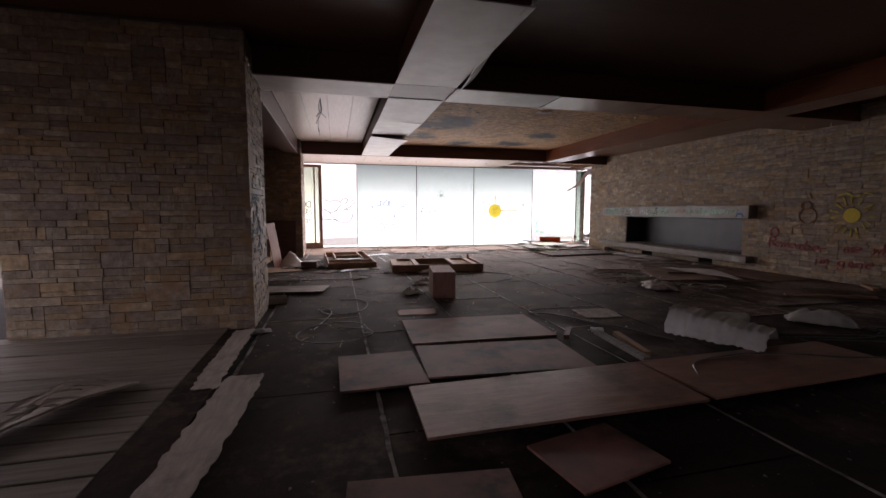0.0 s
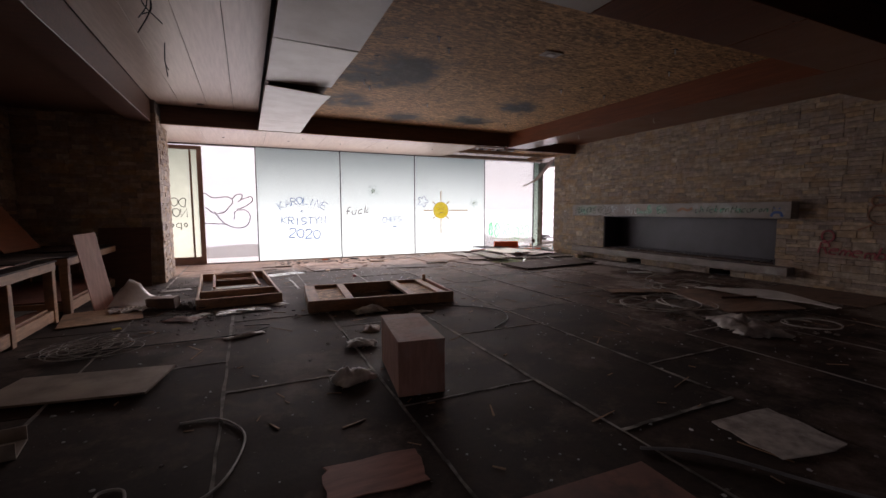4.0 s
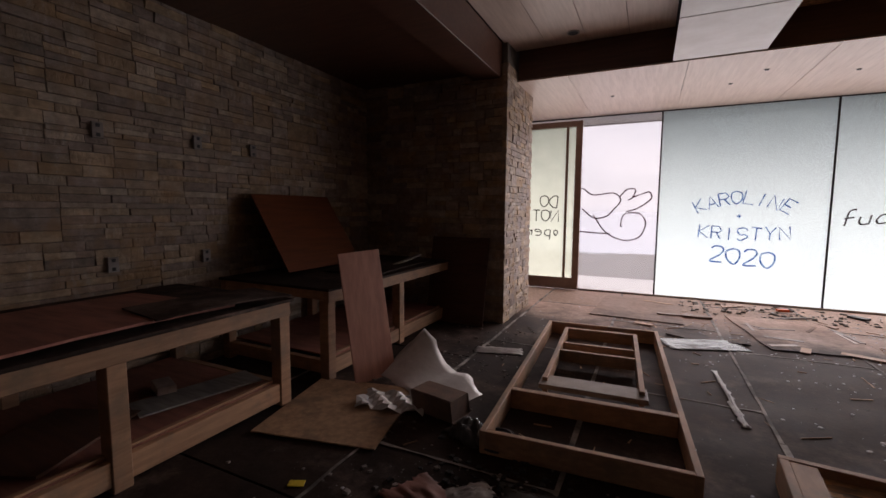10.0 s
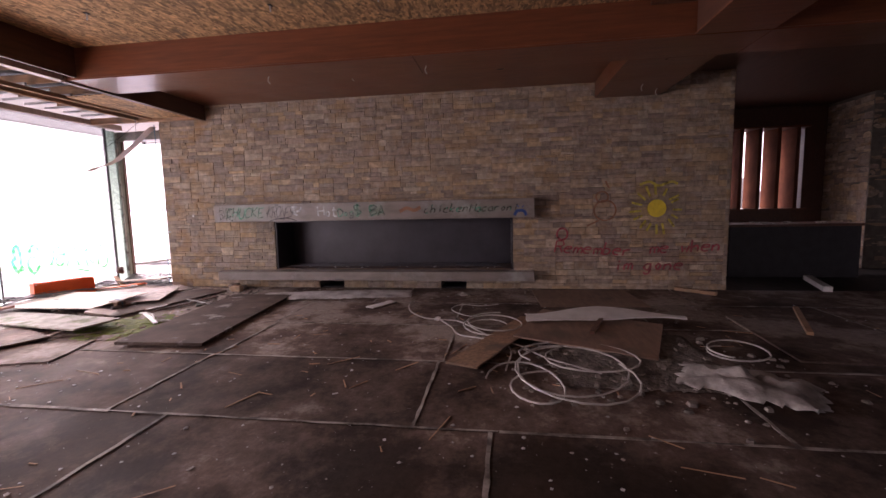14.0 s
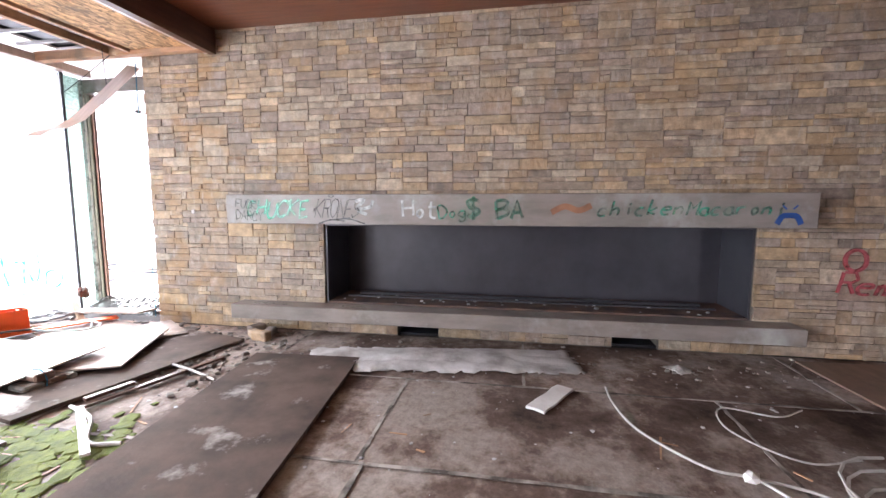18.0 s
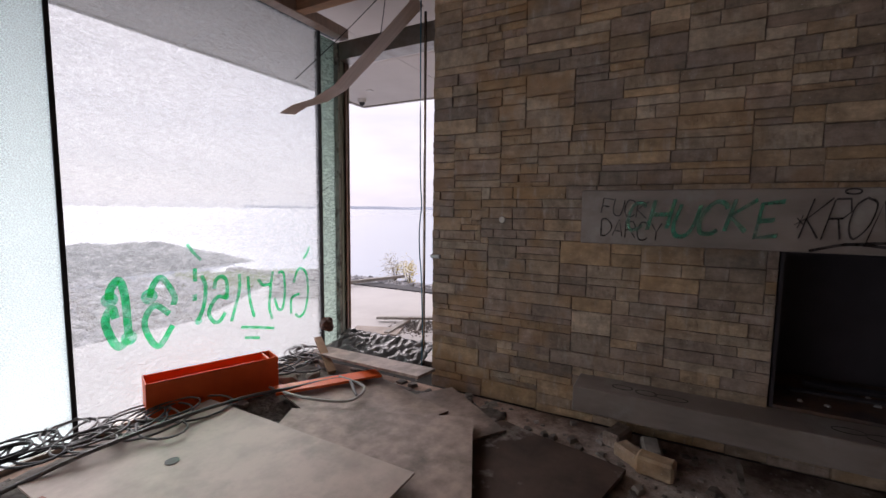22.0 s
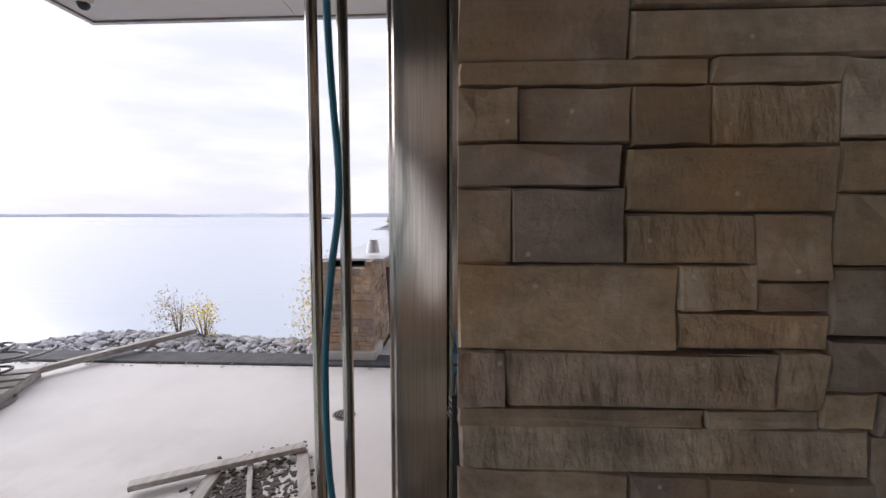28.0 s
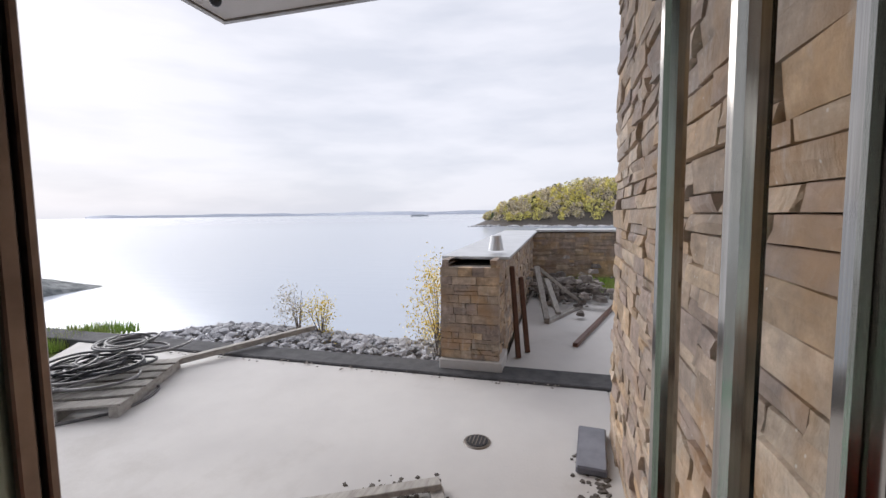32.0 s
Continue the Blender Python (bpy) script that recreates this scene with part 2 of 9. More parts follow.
def stone_mix(name, tones, by_island, rusty=0.62):
    """Quarried stone: each piece takes its own tone, with bedding streaks, rust and chisel relief."""
    mat = bpy.data.materials.new(name)
    mat.use_nodes = True
    nodes, links = mat.node_tree.nodes, mat.node_tree.links
    bsdf = nodes["Principled BSDF"]
    bsdf.inputs["Roughness"].default_value = 0.78
    geo = nodes.new("ShaderNodeNewGeometry")
    pick = nodes.new("ShaderNodeValToRGB")
    pick.color_ramp.interpolation = "CONSTANT"
    for k, tone in enumerate(tones):
        e = pick.color_ramp.elements[k] if k < 2 else pick.color_ramp.elements.new(0.99)
        e.position, e.color = k / len(tones), (*tone, 1)
    if by_island:
        links.new(geo.outputs["Random Per Island"], pick.inputs["Fac"])
    else:
        info = nodes.new("ShaderNodeObjectInfo")
        links.new(info.outputs["Random"], pick.inputs["Fac"])
    place = nodes.new("ShaderNodeMapping")
    place.inputs["Scale"].default_value = (1, 1, 2.6)
    links.new(geo.outputs["Position"], place.inputs["Vector"])
    streak = nodes.new("ShaderNodeTexNoise")
    streak.inputs["Scale"].default_value, streak.inputs["Detail"].default_value, streak.inputs["Roughness"].default_value = 9, 10, 0.7
    links.new(place.outputs["Vector"], streak.inputs["Vector"])
    level = nodes.new("ShaderNodeMapRange")
    level.inputs["From Min"].default_value, level.inputs["From Max"].default_value = 0.3, 0.7
    level.inputs["To Min"].default_value, level.inputs["To Max"].default_value = 0.72, 1.22
    links.new(streak.outputs["Fac"], level.inputs["Value"])
    tone_value = nodes.new("ShaderNodeHueSaturation")
    links.new(pick.outputs["Color"], tone_value.inputs["Color"])
    mottle = nodes.new("ShaderNodeTexNoise")
    mottle.inputs["Scale"].default_value, mottle.inputs["Detail"].default_value, mottle.inputs["Roughness"].default_value = 10, 13, 0.70
    links.new(geo.outputs["Position"], mottle.inputs["Vector"])
    fleck = nodes.new("ShaderNodeMapRange")
    fleck.inputs["From Min"].default_value, fleck.inputs["From Max"].default_value = 0.3, 0.7
    fleck.inputs["To Min"].default_value, fleck.inputs["To Max"].default_value = 0.58, 1.42
    links.new(mottle.outputs["Fac"], fleck.inputs["Value"])
    worn = nodes.new("ShaderNodeMath")
    worn.operation = "MULTIPLY"
    links.new(level.outputs["Result"], worn.inputs[0])
    links.new(fleck.outputs["Result"], worn.inputs[1])
    own_rand = nodes.new("ShaderNodeMath")
    own_rand.operation = "MULTIPLY"
    own_rand.inputs[1].default_value = 13.7
    links.new(pick.inputs["Fac"].links[0].from_socket, own_rand.inputs[0])
    own_part = nodes.new("ShaderNodeMath")
    own_part.operation = "FRACT"
    links.new(own_rand.outputs["Value"], own_part.inputs[0])
    own_level = nodes.new("ShaderNodeMapRange")
    own_level.inputs["To Min"].default_value, own_level.inputs["To Max"].default_value = 0.82, 1.22
    links.new(own_part.outputs["Value"], own_level.inputs["Value"])
    weathered = nodes.new("ShaderNodeMath")
    weathered.operation = "MULTIPLY"
    links.new(worn.outputs["Value"], weathered.inputs[0])
    links.new(own_level.outputs["Result"], weathered.inputs[1])
    links.new(weathered.outputs["Value"], tone_value.inputs["Value"])
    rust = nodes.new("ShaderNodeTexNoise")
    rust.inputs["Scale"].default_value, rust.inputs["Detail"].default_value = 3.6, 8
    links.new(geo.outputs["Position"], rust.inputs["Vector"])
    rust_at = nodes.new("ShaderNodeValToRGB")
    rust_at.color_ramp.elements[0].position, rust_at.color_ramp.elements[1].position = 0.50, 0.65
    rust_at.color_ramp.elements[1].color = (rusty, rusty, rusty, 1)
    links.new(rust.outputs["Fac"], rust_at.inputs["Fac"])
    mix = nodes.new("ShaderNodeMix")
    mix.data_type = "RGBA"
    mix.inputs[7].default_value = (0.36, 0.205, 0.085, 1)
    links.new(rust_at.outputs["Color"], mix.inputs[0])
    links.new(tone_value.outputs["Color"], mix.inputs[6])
    specks = nodes.new("ShaderNodeTexVoronoi")
    specks.inputs["Scale"].default_value = 26
    links.new(geo.outputs["Position"], specks.inputs["Vector"])
    chip = nodes.new("ShaderNodeMapRange")
    chip.inputs["From Min"].default_value, chip.inputs["From Max"].default_value = 0.05, 0.10
    chip.inputs["To Min"].default_value, chip.inputs["To Max"].default_value = 0.75, 0.0
    links.new(specks.outputs["Distance"], chip.inputs["Value"])
    chipped = nodes.new("ShaderNodeMix")
    chipped.data_type = "RGBA"
    chipped.inputs[7].default_value = (0.58, 0.54, 0.48, 1)
    links.new(chip.outputs["Result"], chipped.inputs[0])
    links.new(mix.outputs[2], chipped.inputs[6])
    bloom = nodes.new("ShaderNodeTexNoise")
    bloom.inputs["Scale"].default_value, bloom.inputs["Detail"].default_value, bloom.inputs["Roughness"].default_value = 7, 9, 0.65
    runny = nodes.new("ShaderNodeMapping")
    runny.inputs["Scale"].default_value, runny.inputs["Location"].default_value = (2.2, 2.2, 0.7), (5.3, 1.1, 0)
    links.new(geo.outputs["Position"], runny.inputs["Vector"])
    links.new(runny.outputs["Vector"], bloom.inputs["Vector"])
    salt = nodes.new("ShaderNodeMapRange")
    salt.inputs["From Min"].default_value, salt.inputs["From Max"].default_value = 0.56, 0.74
    salt.inputs["To Min"].default_value, salt.inputs["To Max"].default_value = 0.0, 0.6
    links.new(bloom.outputs["Fac"], salt.inputs["Value"])
    salted = nodes.new("ShaderNodeMix")
    salted.data_type = "RGBA"
    salted.inputs[7].default_value = (0.52, 0.47, 0.42, 1)
    links.new(salt.outputs["Result"], salted.inputs[0])
    links.new(chipped.outputs[2], salted.inputs[6])
    links.new(salted.outputs[2], bsdf.inputs["Base Color"])
    sheen = nodes.new("ShaderNodeMapRange")
    sheen.inputs["To Min"].default_value, sheen.inputs["To Max"].default_value = 0.42, 0.85
    links.new(mottle.outputs["Fac"], sheen.inputs["Value"])
    links.new(sheen.outputs["Result"], bsdf.inputs["Roughness"])
    chisel = nodes.new("ShaderNodeTexNoise")
    chisel.inputs["Scale"].default_value, chisel.inputs["Detail"].default_value, chisel.inputs["Roughness"].default_value = 55, 8, 0.7
    links.new(geo.outputs["Position"], chisel.inputs["Vector"])
    relief = nodes.new("ShaderNodeBump")
    relief.inputs["Strength"].default_value, relief.inputs["Distance"].default_value = 0.6, 0.006
    links.new(chisel.outputs["Fac"], relief.inputs["Height"])
    tooling = nodes.new("ShaderNodeTexNoise")
    tooling.inputs["Scale"].default_value, tooling.inputs["Detail"].default_value = 9, 6
    slant = nodes.new("ShaderNodeMapping")
    slant.inputs["Rotation"].default_value = (0.7, 0.7, 0)
    slant.inputs["Scale"].default_value = (3.2, 3.2, 1.3)
    links.new(geo.outputs["Position"], slant.inputs["Vector"])
    links.new(slant.outputs["Vector"], tooling.inputs["Vector"])
    broad_relief = nodes.new("ShaderNodeBump")
    broad_relief.inputs["Strength"].default_value, broad_relief.inputs["Distance"].default_value = 0.55, 0.03
    again = nodes.new("ShaderNodeMath")
    again.operation = "MULTIPLY"
    again.inputs[1].default_value = 7.31
    links.new(pick.inputs["Fac"].links[0].from_socket, again.inputs[0])
    share = nodes.new("ShaderNodeMath")
    share.operation = "FRACT"
    links.new(again.outputs["Value"], share.inputs[0])
    tooled = nodes.new("ShaderNodeMapRange")
    tooled.inputs["From Min"].default_value, tooled.inputs["From Max"].default_value = 0.68, 0.72
    tooled.inputs["To Min"].default_value, tooled.inputs["To Max"].default_value = 0.12, 1.0
    links.new(share.outputs["Value"], tooled.inputs["Value"])
    cut = nodes.new("ShaderNodeMath")
    cut.operation = "MULTIPLY"
    links.new(tooling.outputs["Fac"], cut.inputs[0])
    links.new(tooled.outputs["Result"], cut.inputs[1])
    links.new(cut.outputs["Value"], broad_relief.inputs["Height"])
    links.new(broad_relief.outputs["Normal"], relief.inputs["Normal"])
    links.new(relief.outputs["Normal"], bsdf.inputs["Normal"])
    return mat


def glass_pane(name, veil, tint, crazed=False, cover=0.5, cracks=0.75, flakes=0.0):
    """Glass with a veil of dust, frost or cracks that catches daylight; the clear share lets the view through."""
    mat = bpy.data.materials.new(name)
    mat.use_nodes = True
    nodes, links = mat.node_tree.nodes, mat.node_tree.links
    nodes.clear()
    clear = nodes.new("ShaderNodeBsdfTransparent")
    clear.inputs["Color"].default_value = (*tint, 1)
    shine = nodes.new("ShaderNodeBsdfGlossy")
    shine.inputs["Roughness"].default_value = 0.03
    fres = nodes.new("ShaderNodeFresnel")
    fres.inputs["IOR"].default_value = 1.3
    dust = nodes.new("ShaderNodeBsdfTranslucent")
    dust.inputs["Color"].default_value = (*veil, 1)
    geo = nodes.new("ShaderNodeNewGeometry")
    first = nodes.new("ShaderNodeMixShader")
    second = nodes.new("ShaderNodeMixShader")
    finish = nodes.new("ShaderNodeOutputMaterial")
    spots = nodes.new("ShaderNodeTexNoise")
    spots.inputs["Scale"].default_value, spots.inputs["Detail"].default_value = (3.0 if not crazed else 1.2), 8
    links.new(geo.outputs["Position"], spots.inputs["Vector"])
    amount = nodes.new("ShaderNodeMapRange")
    amount.inputs["From Min"].default_value, amount.inputs["From Max"].default_value = 0.3, 0.7
    amount.inputs["To Min"].default_value, amount.inputs["To Max"].default_value = cover * 0.92, min(1, cover * 1.08)
    links.new(spots.outputs["Fac"], amount.inputs["Value"])
    fac = amount.outputs["Result"]
    if crazed:
        cells = nodes.new("ShaderNodeTexVoronoi")
        cells.feature = "DISTANCE_TO_EDGE"
        cells.inputs["Scale"].default_value = 95
        bend = nodes.new("ShaderNodeTexNoise")
        bend.inputs["Scale"].default_value = 9
        push = nodes.new("ShaderNodeVectorMath")
        push.operation = "MULTIPLY_ADD"
        push.inputs[1].default_value = (0.03, 0.03, 0.03)
        links.new(geo.outputs["Position"], bend.inputs["Vector"])
        links.new(bend.outputs["Color"], push.inputs[0])
        links.new(geo.outputs["Position"], push.inputs[2])
        links.new(push.outputs["Vector"], cells.inputs["Vector"])
        crack = nodes.new("ShaderNodeMapRange")
        crack.inputs["From Min"].default_value, crack.inputs["From Max"].default_value = 0.0, 0.12
        crack.inputs["To Min"].default_value, crack.inputs["To Max"].default_value = cracks, 0.0
        links.new(cells.outputs["Distance"], crack.inputs["Value"])
        total = nodes.new("ShaderNodeMath")
        total.operation, total.use_clamp = "ADD", True
        links.new(fac, total.inputs[0])
        links.new(crack.outputs["Result"], total.inputs[1])
        fac = total.outputs["Value"]
        if flakes:
            grains = nodes.new("ShaderNodeTexVoronoi")
            grains.inputs["Scale"].default_value = 52
            squash = nodes.new("ShaderNodeMapping")
            squash.inputs["Scale"].default_value = (0.6, 1, 1.6)
            links.new(push.outputs["Vector"], squash.inputs["Vector"])
            links.new(squash.outputs["Vector"], grains.inputs["Vector"])
            each = nodes.new("ShaderNodeSeparateColor")
            links.new(grains.outputs["Color"], each.inputs["Color"])
            dull = nodes.new("ShaderNodeMapRange")
            dull.inputs["From Min"].default_value = 0.35
            dull.inputs["To Max"].default_value = flakes
            links.new(each.outputs["Red"], dull.inputs["Value"])
            cloudy = nodes.new("ShaderNodeMath")
            cloudy.operation, cloudy.use_clamp = "ADD", True
            links.new(fac, cloudy.inputs[0])
            links.new(dull.outputs["Result"], cloudy.inputs[1])
            fac = cloudy.outputs["Value"]
    links.new(fac, first.inputs[0])
    links.new(clear.outputs[0], first.inputs[1])
    links.new(dust.outputs[0], first.inputs[2])
    links.new(fres.outputs[0], second.inputs[0])
    links.new(first.outputs[0], second.inputs[1])
    links.new(shine.outputs[0], second.inputs[2])
    links.new(second.outputs[0], finish.inputs["Surface"])
    return mat


STONE_TONES = [(0.33, 0.25, 0.17), (0.27, 0.215, 0.17), (0.44, 0.30, 0.15), (0.235, 0.20, 0.175), (0.38, 0.315, 0.24),
               (0.29, 0.215, 0.175), (0.47, 0.36, 0.23), (0.25, 0.20, 0.185), (0.35, 0.27, 0.195), (0.50, 0.43, 0.335), (0.22, 0.175, 0.16), (0.40, 0.28, 0.16)]
STONE_TONES = [tuple(1.05 * gain * (0.55 * c + 0.45 * mean) for c, mean, gain in zip(tone, (0.335, 0.274, 0.213), (1.0, 0.955, 0.94))) for tone in STONE_TONES]
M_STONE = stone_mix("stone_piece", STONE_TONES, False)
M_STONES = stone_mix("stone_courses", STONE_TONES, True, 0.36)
M_MORTAR = surface("mortar", (0.20, 0.18, 0.155), rough=0.95, bump_scale=40)
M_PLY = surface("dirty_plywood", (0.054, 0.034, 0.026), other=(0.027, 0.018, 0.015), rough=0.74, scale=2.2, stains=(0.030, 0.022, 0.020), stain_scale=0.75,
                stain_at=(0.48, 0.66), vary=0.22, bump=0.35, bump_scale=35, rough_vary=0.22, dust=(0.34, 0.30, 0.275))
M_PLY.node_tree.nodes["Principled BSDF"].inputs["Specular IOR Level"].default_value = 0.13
M_PLY_RED = surface("reddish_plywood", (0.42, 0.17, 0.12), other=(0.26, 0.105, 0.078), rough=0.65, scale=3, stretch_by=(1, 6, 1), vary=0.15, bump=0.25, bump_scale=40, rough_vary=0.15)
M_PLY_SHEEN = surface("varnished_plywood", (0.40, 0.21, 0.155), other=(0.28, 0.15, 0.11), rough=0.36, scale=3, stretch_by=(1, 6, 1), vary=0.1, stains=(0.15, 0.10, 0.08), stain_scale=1.5, bump=0.5, bump_scale=14, bump_size=0.006, rough_vary=0.2)
M_PLY_BOX = surface("dusty_pinkish_plywood", (0.50, 0.27, 0.21), other=(0.36, 0.185, 0.14), rough=0.7, scale=3.5, detail=9, stretch_by=(6, 6, 1), stains=(0.42, 0.31, 0.265), stain_scale=2.2, stain_at=(0.48, 0.68), bump=0.3, bump_scale=40, rough_vary=0.12)
M_PLY_WORN = surface("worn_reddish_plywood", (0.30, 0.125, 0.095), other=(0.16, 0.078, 0.062), rough=0.6, scale=2.5, detail=9, vary=0.15, stains=(0.065, 0.045, 0.04), stain_scale=1.8, bump=0.3, bump_scale=35, rough_vary=0.15)
M_FELT = surface("pale_underlay_strip", (0.62, 0.55, 0.49), other=(0.47, 0.41, 0.365), rough=0.75, scale=5, stretch_by=(5, 0.8, 1), stains=(0.24, 0.20, 0.17), stain_scale=2.5, stain_at=(0.52, 0.72), bump=0.35, bump_scale=25)
M_PLY_PALE = surface("pale_plywood", (0.40, 0.33, 0.27), other=(0.27, 0.215, 0.175), rough=0.6, scale=3, vary=0.12, stains=(0.20, 0.165, 0.14), stain_scale=1.6, bump=0.2)
M_SUBFLOOR = surface("subfloor", (0.055, 0.048, 0.045), rough=0.9, bump=0.6, bump_scale=25, bump_size=0.01)
M_TAPE = surface("joint_filler", (0.60, 0.55, 0.51), other=(0.28, 0.24, 0.22), rough=0.8, scale=9, bump=0.5)
M_SEAM = surface("worn_joint_filler", (0.40, 0.365, 0.335), other=(0.07, 0.06, 0.052), rough=0.85, scale=3.5, detail=10, spread=(0.40, 0.60), bump=0.6, bump_scale=30)
M_WHITEWOOD = surface("bleached_wood_panel", (0.62, 0.50, 0.425), other=(0.51, 0.40, 0.335), rough=0.38, scale=3.5, stretch_by=(9, 0.6, 1), bump=0.1, bump_scale=30, vary=0.04)
M_WHITEPAINT = surface("worn_white_paint", (0.72, 0.70, 0.68), other=(0.60, 0.57, 0.54), rough=0.42, scale=3, bump=0.15)
M_REDWOOD = surface("reddish_veneer", (0.21, 0.066, 0.028), other=(0.14, 0.044, 0.021), rough=0.33, scale=4, stretch_by=(8, 0.5, 8), bump=0.08, coat=0.15, vary=0.06, rough_vary=0.12)
M_FIN = surface("matt_red_brown_fin", (0.17, 0.062, 0.036), other=(0.11, 0.042, 0.027), rough=0.9, scale=4, stretch_by=(0.6, 6, 0.6), bump=0.1)
M_FIN.node_tree.nodes["Principled BSDF"].inputs["Specular IOR Level"].default_value = 0.05
M_DARKWOOD = surface("dark_brown_veneer", (0.125, 0.052, 0.031), other=(0.080, 0.035, 0.022), rough=0.45, scale=4, stretch_by=(0.6, 6, 6), bump=0.1)
M_STEEL = surface("brushed_steel", (0.40, 0.38, 0.35), other=(0.30, 0.28, 0.255), rough=0.13, metal=1.0, scale=40, stretch_by=(8, 8, 0.1), bump=0.02, bump_scale=60, bump_size=0.001)
M_STEEL_DARK = surface("weathered_steel_frame", (0.36, 0.33, 0.30), other=(0.24, 0.21, 0.18), rough=0.36, metal=0.9, scale=7, bump=0.1)
M_BLACK = surface("black_paint", (0.020, 0.020, 0.024), rough=0.5, bump=0.1)
M_FIREBOX = surface("firebox_steel", (0.060, 0.058, 0.070), other=(0.040, 0.038, 0.048), rough=0.42, scale=2, bump=0.05, metal=0.2)
M_SLAB = surface("grey_stone_slab", (0.285, 0.24, 0.22), other=(0.195, 0.165, 0.15), rough=0.42, scale=2.2, stretch_by=(1, 1, 3), bump=0.12, stains=(0.40, 0.385, 0.37), stain_scale=1.4, stain_at=(0.52, 0.7))
M_LUMBER = surface("pale_lumber", (0.50, 0.29, 0.168), other=(0.35, 0.198, 0.115), rough=0.65, scale=4, stretch_by=(3, 0.8, 8), bump=0.2, vary=0.16, stains=(0.26, 0.18, 0.12), stain_scale=2.5)
M_LUMBER_GREY = surface("weathered_lumber", (0.42, 0.40, 0.37), other=(0.28, 0.26, 0.24), rough=0.8, scale=5, stretch_by=(1, 6, 6), bump=0.3, vary=0.15)
M_PLASTIC = surface("clouded_plastic_sheet", (0.80, 0.79, 0.78), other=(0.66, 0.64, 0.63), rough=0.3, scale=5, bump=0.25, bump_scale=18, bump_size=0.02)
M_CABLE = surface("grey_cable", (0.17, 0.165, 0.17), rough=0.45, bump=0)
M_CABLE_PALE = surface("pale_conduit", (0.52, 0.50, 0.48), other=(0.36, 0.34, 0.32), rough=0.5, bump=0, scale=12)
M_CABLE_DARK = surface("dark_cable", (0.030, 0.032, 0.040), rough=0.45, bump=0)
M_HOSE = surface("blue_hose", (0.015, 0.165, 0.255), other=(0.012, 0.12, 0.20), rough=0.35, bump=0.05)
M_ORANGE = surface("orange_paint", (0.92, 0.13, 0.015), other=(0.82, 0.105, 0.012), rough=0.45, scale=5, bump=0.1)
M_RUBBLE = surface("plaster_rubble", (0.27, 0.24, 0.22), other=(0.12, 0.105, 0.095), rough=0.9, scale=8, island=0.35, bump=0.3)
M_GLASSBITS = surface("pale_chips", (0.52, 0.52, 0.54), other=(0.33, 0.32, 0.33), rough=0.3, scale=12, island=0.3, bump=0)
M_CONCRETE = surface("pale_concrete", (0.56, 0.545, 0.53), other=(0.49, 0.475, 0.465), rough=0.75, scale=1.1, stains=(0.40, 0.38, 0.36), stain_scale=0.8, stain_at=(0.55, 0.75), bump=0.25, bump_scale=50)
M_ASPHALT = surface("dark_channel", (0.085, 0.085, 0.09), other=(0.05, 0.05, 0.055), rough=0.9, scale=8, bump=0.5)
M_ROCK = surface("riprap_rock", (0.44, 0.44, 0.46), other=(0.30, 0.30, 0.32), rough=0.85, scale=4, island=0.3, bump=0.4, bump_scale=14, bump_size=0.02)
M_SOIL = surface("dark_soil", (0.13, 0.115, 0.10), other=(0.07, 0.06, 0.055), rough=0.95, scale=6, bump=0.7, bump_scale=20, bump_size=0.02)
M_MOSS = surface("wet_moss", (0.16, 0.20, 0.025), other=(0.085, 0.115, 0.02), rough=0.85, scale=11, bump=0.8, bump_scale=45, bump_size=0.008)
M_GRASS = surface("grass_blades", (0.23, 0.40, 0.06), other=(0.34, 0.36, 0.12), rough=0.8, scale=2, island=0.3, bump=0)
M_LEAF_Y = surface("yellow_leaves", (0.90, 0.70, 0.10), other=(0.74, 0.60, 0.13), rough=0.7, scale=1.2, island=0.35, bump=0)
M_LEAF_G = surface("dark_needles", (0.07, 0.11, 0.04), other=(0.045, 0.075, 0.03), rough=0.8, scale=1.2, island=0.3, bump=0)
M_LEAF_B = surface("bare_autumn_crowns", (0.66, 0.58, 0.43), other=(0.52, 0.46, 0.35), rough=0.85, scale=1.0, island=0.35, bump=0)
M_LEAF_H = surface("yellow_green_crowns", (0.80, 0.70, 0.20), other=(0.60, 0.57, 0.20), rough=0.8, scale=0.25, island=0.3, bump=0)
M_BARK = surface("grey_bark", (0.22, 0.19, 0.165), other=(0.12, 0.10, 0.09), rough=0.9, scale=9, bump=0.4)
M_ROOFEDGE = surface("pale_soffit_panel", (0.66, 0.61, 0.58), other=(0.60, 0.55, 0.52), rough=0.55, scale=1.4, bump=0.05)
M_GALV = surface("galvanised_sheet", (0.62, 0.63, 0.64), other=(0.52, 0.53, 0.54), rough=0.42, metal=0.55, scale=3, bump=0.08)
M_INK_BLACK = surface("black_marker", (0.060, 0.052, 0.052), rough=0.3, bump=0)
M_INK_BLUE = surface("blue_marker", (0.015, 0.075, 0.30), rough=0.5, bump=0)
M_INK_SKY = surface("faded_blue_spray", (0.10, 0.24, 0.34), other=(0.16, 0.20, 0.22), rough=0.7, bump=0, scale=14)
M_INK_PLUM = surface("plum_marker", (0.10, 0.035, 0.05), rough=0.5, bump=0)
M_INK_TEAL = surface("dark_green_spray", (0.05, 0.36, 0.23), other=(0.13, 0.35, 0.26), metal=0.3, rough=0.33, bump=0, scale=9)
M_INK_RED = surface("red_spray", (0.47, 0.085, 0.10), other=(0.37, 0.09, 0.10), rough=0.6, bump=0, scale=9)
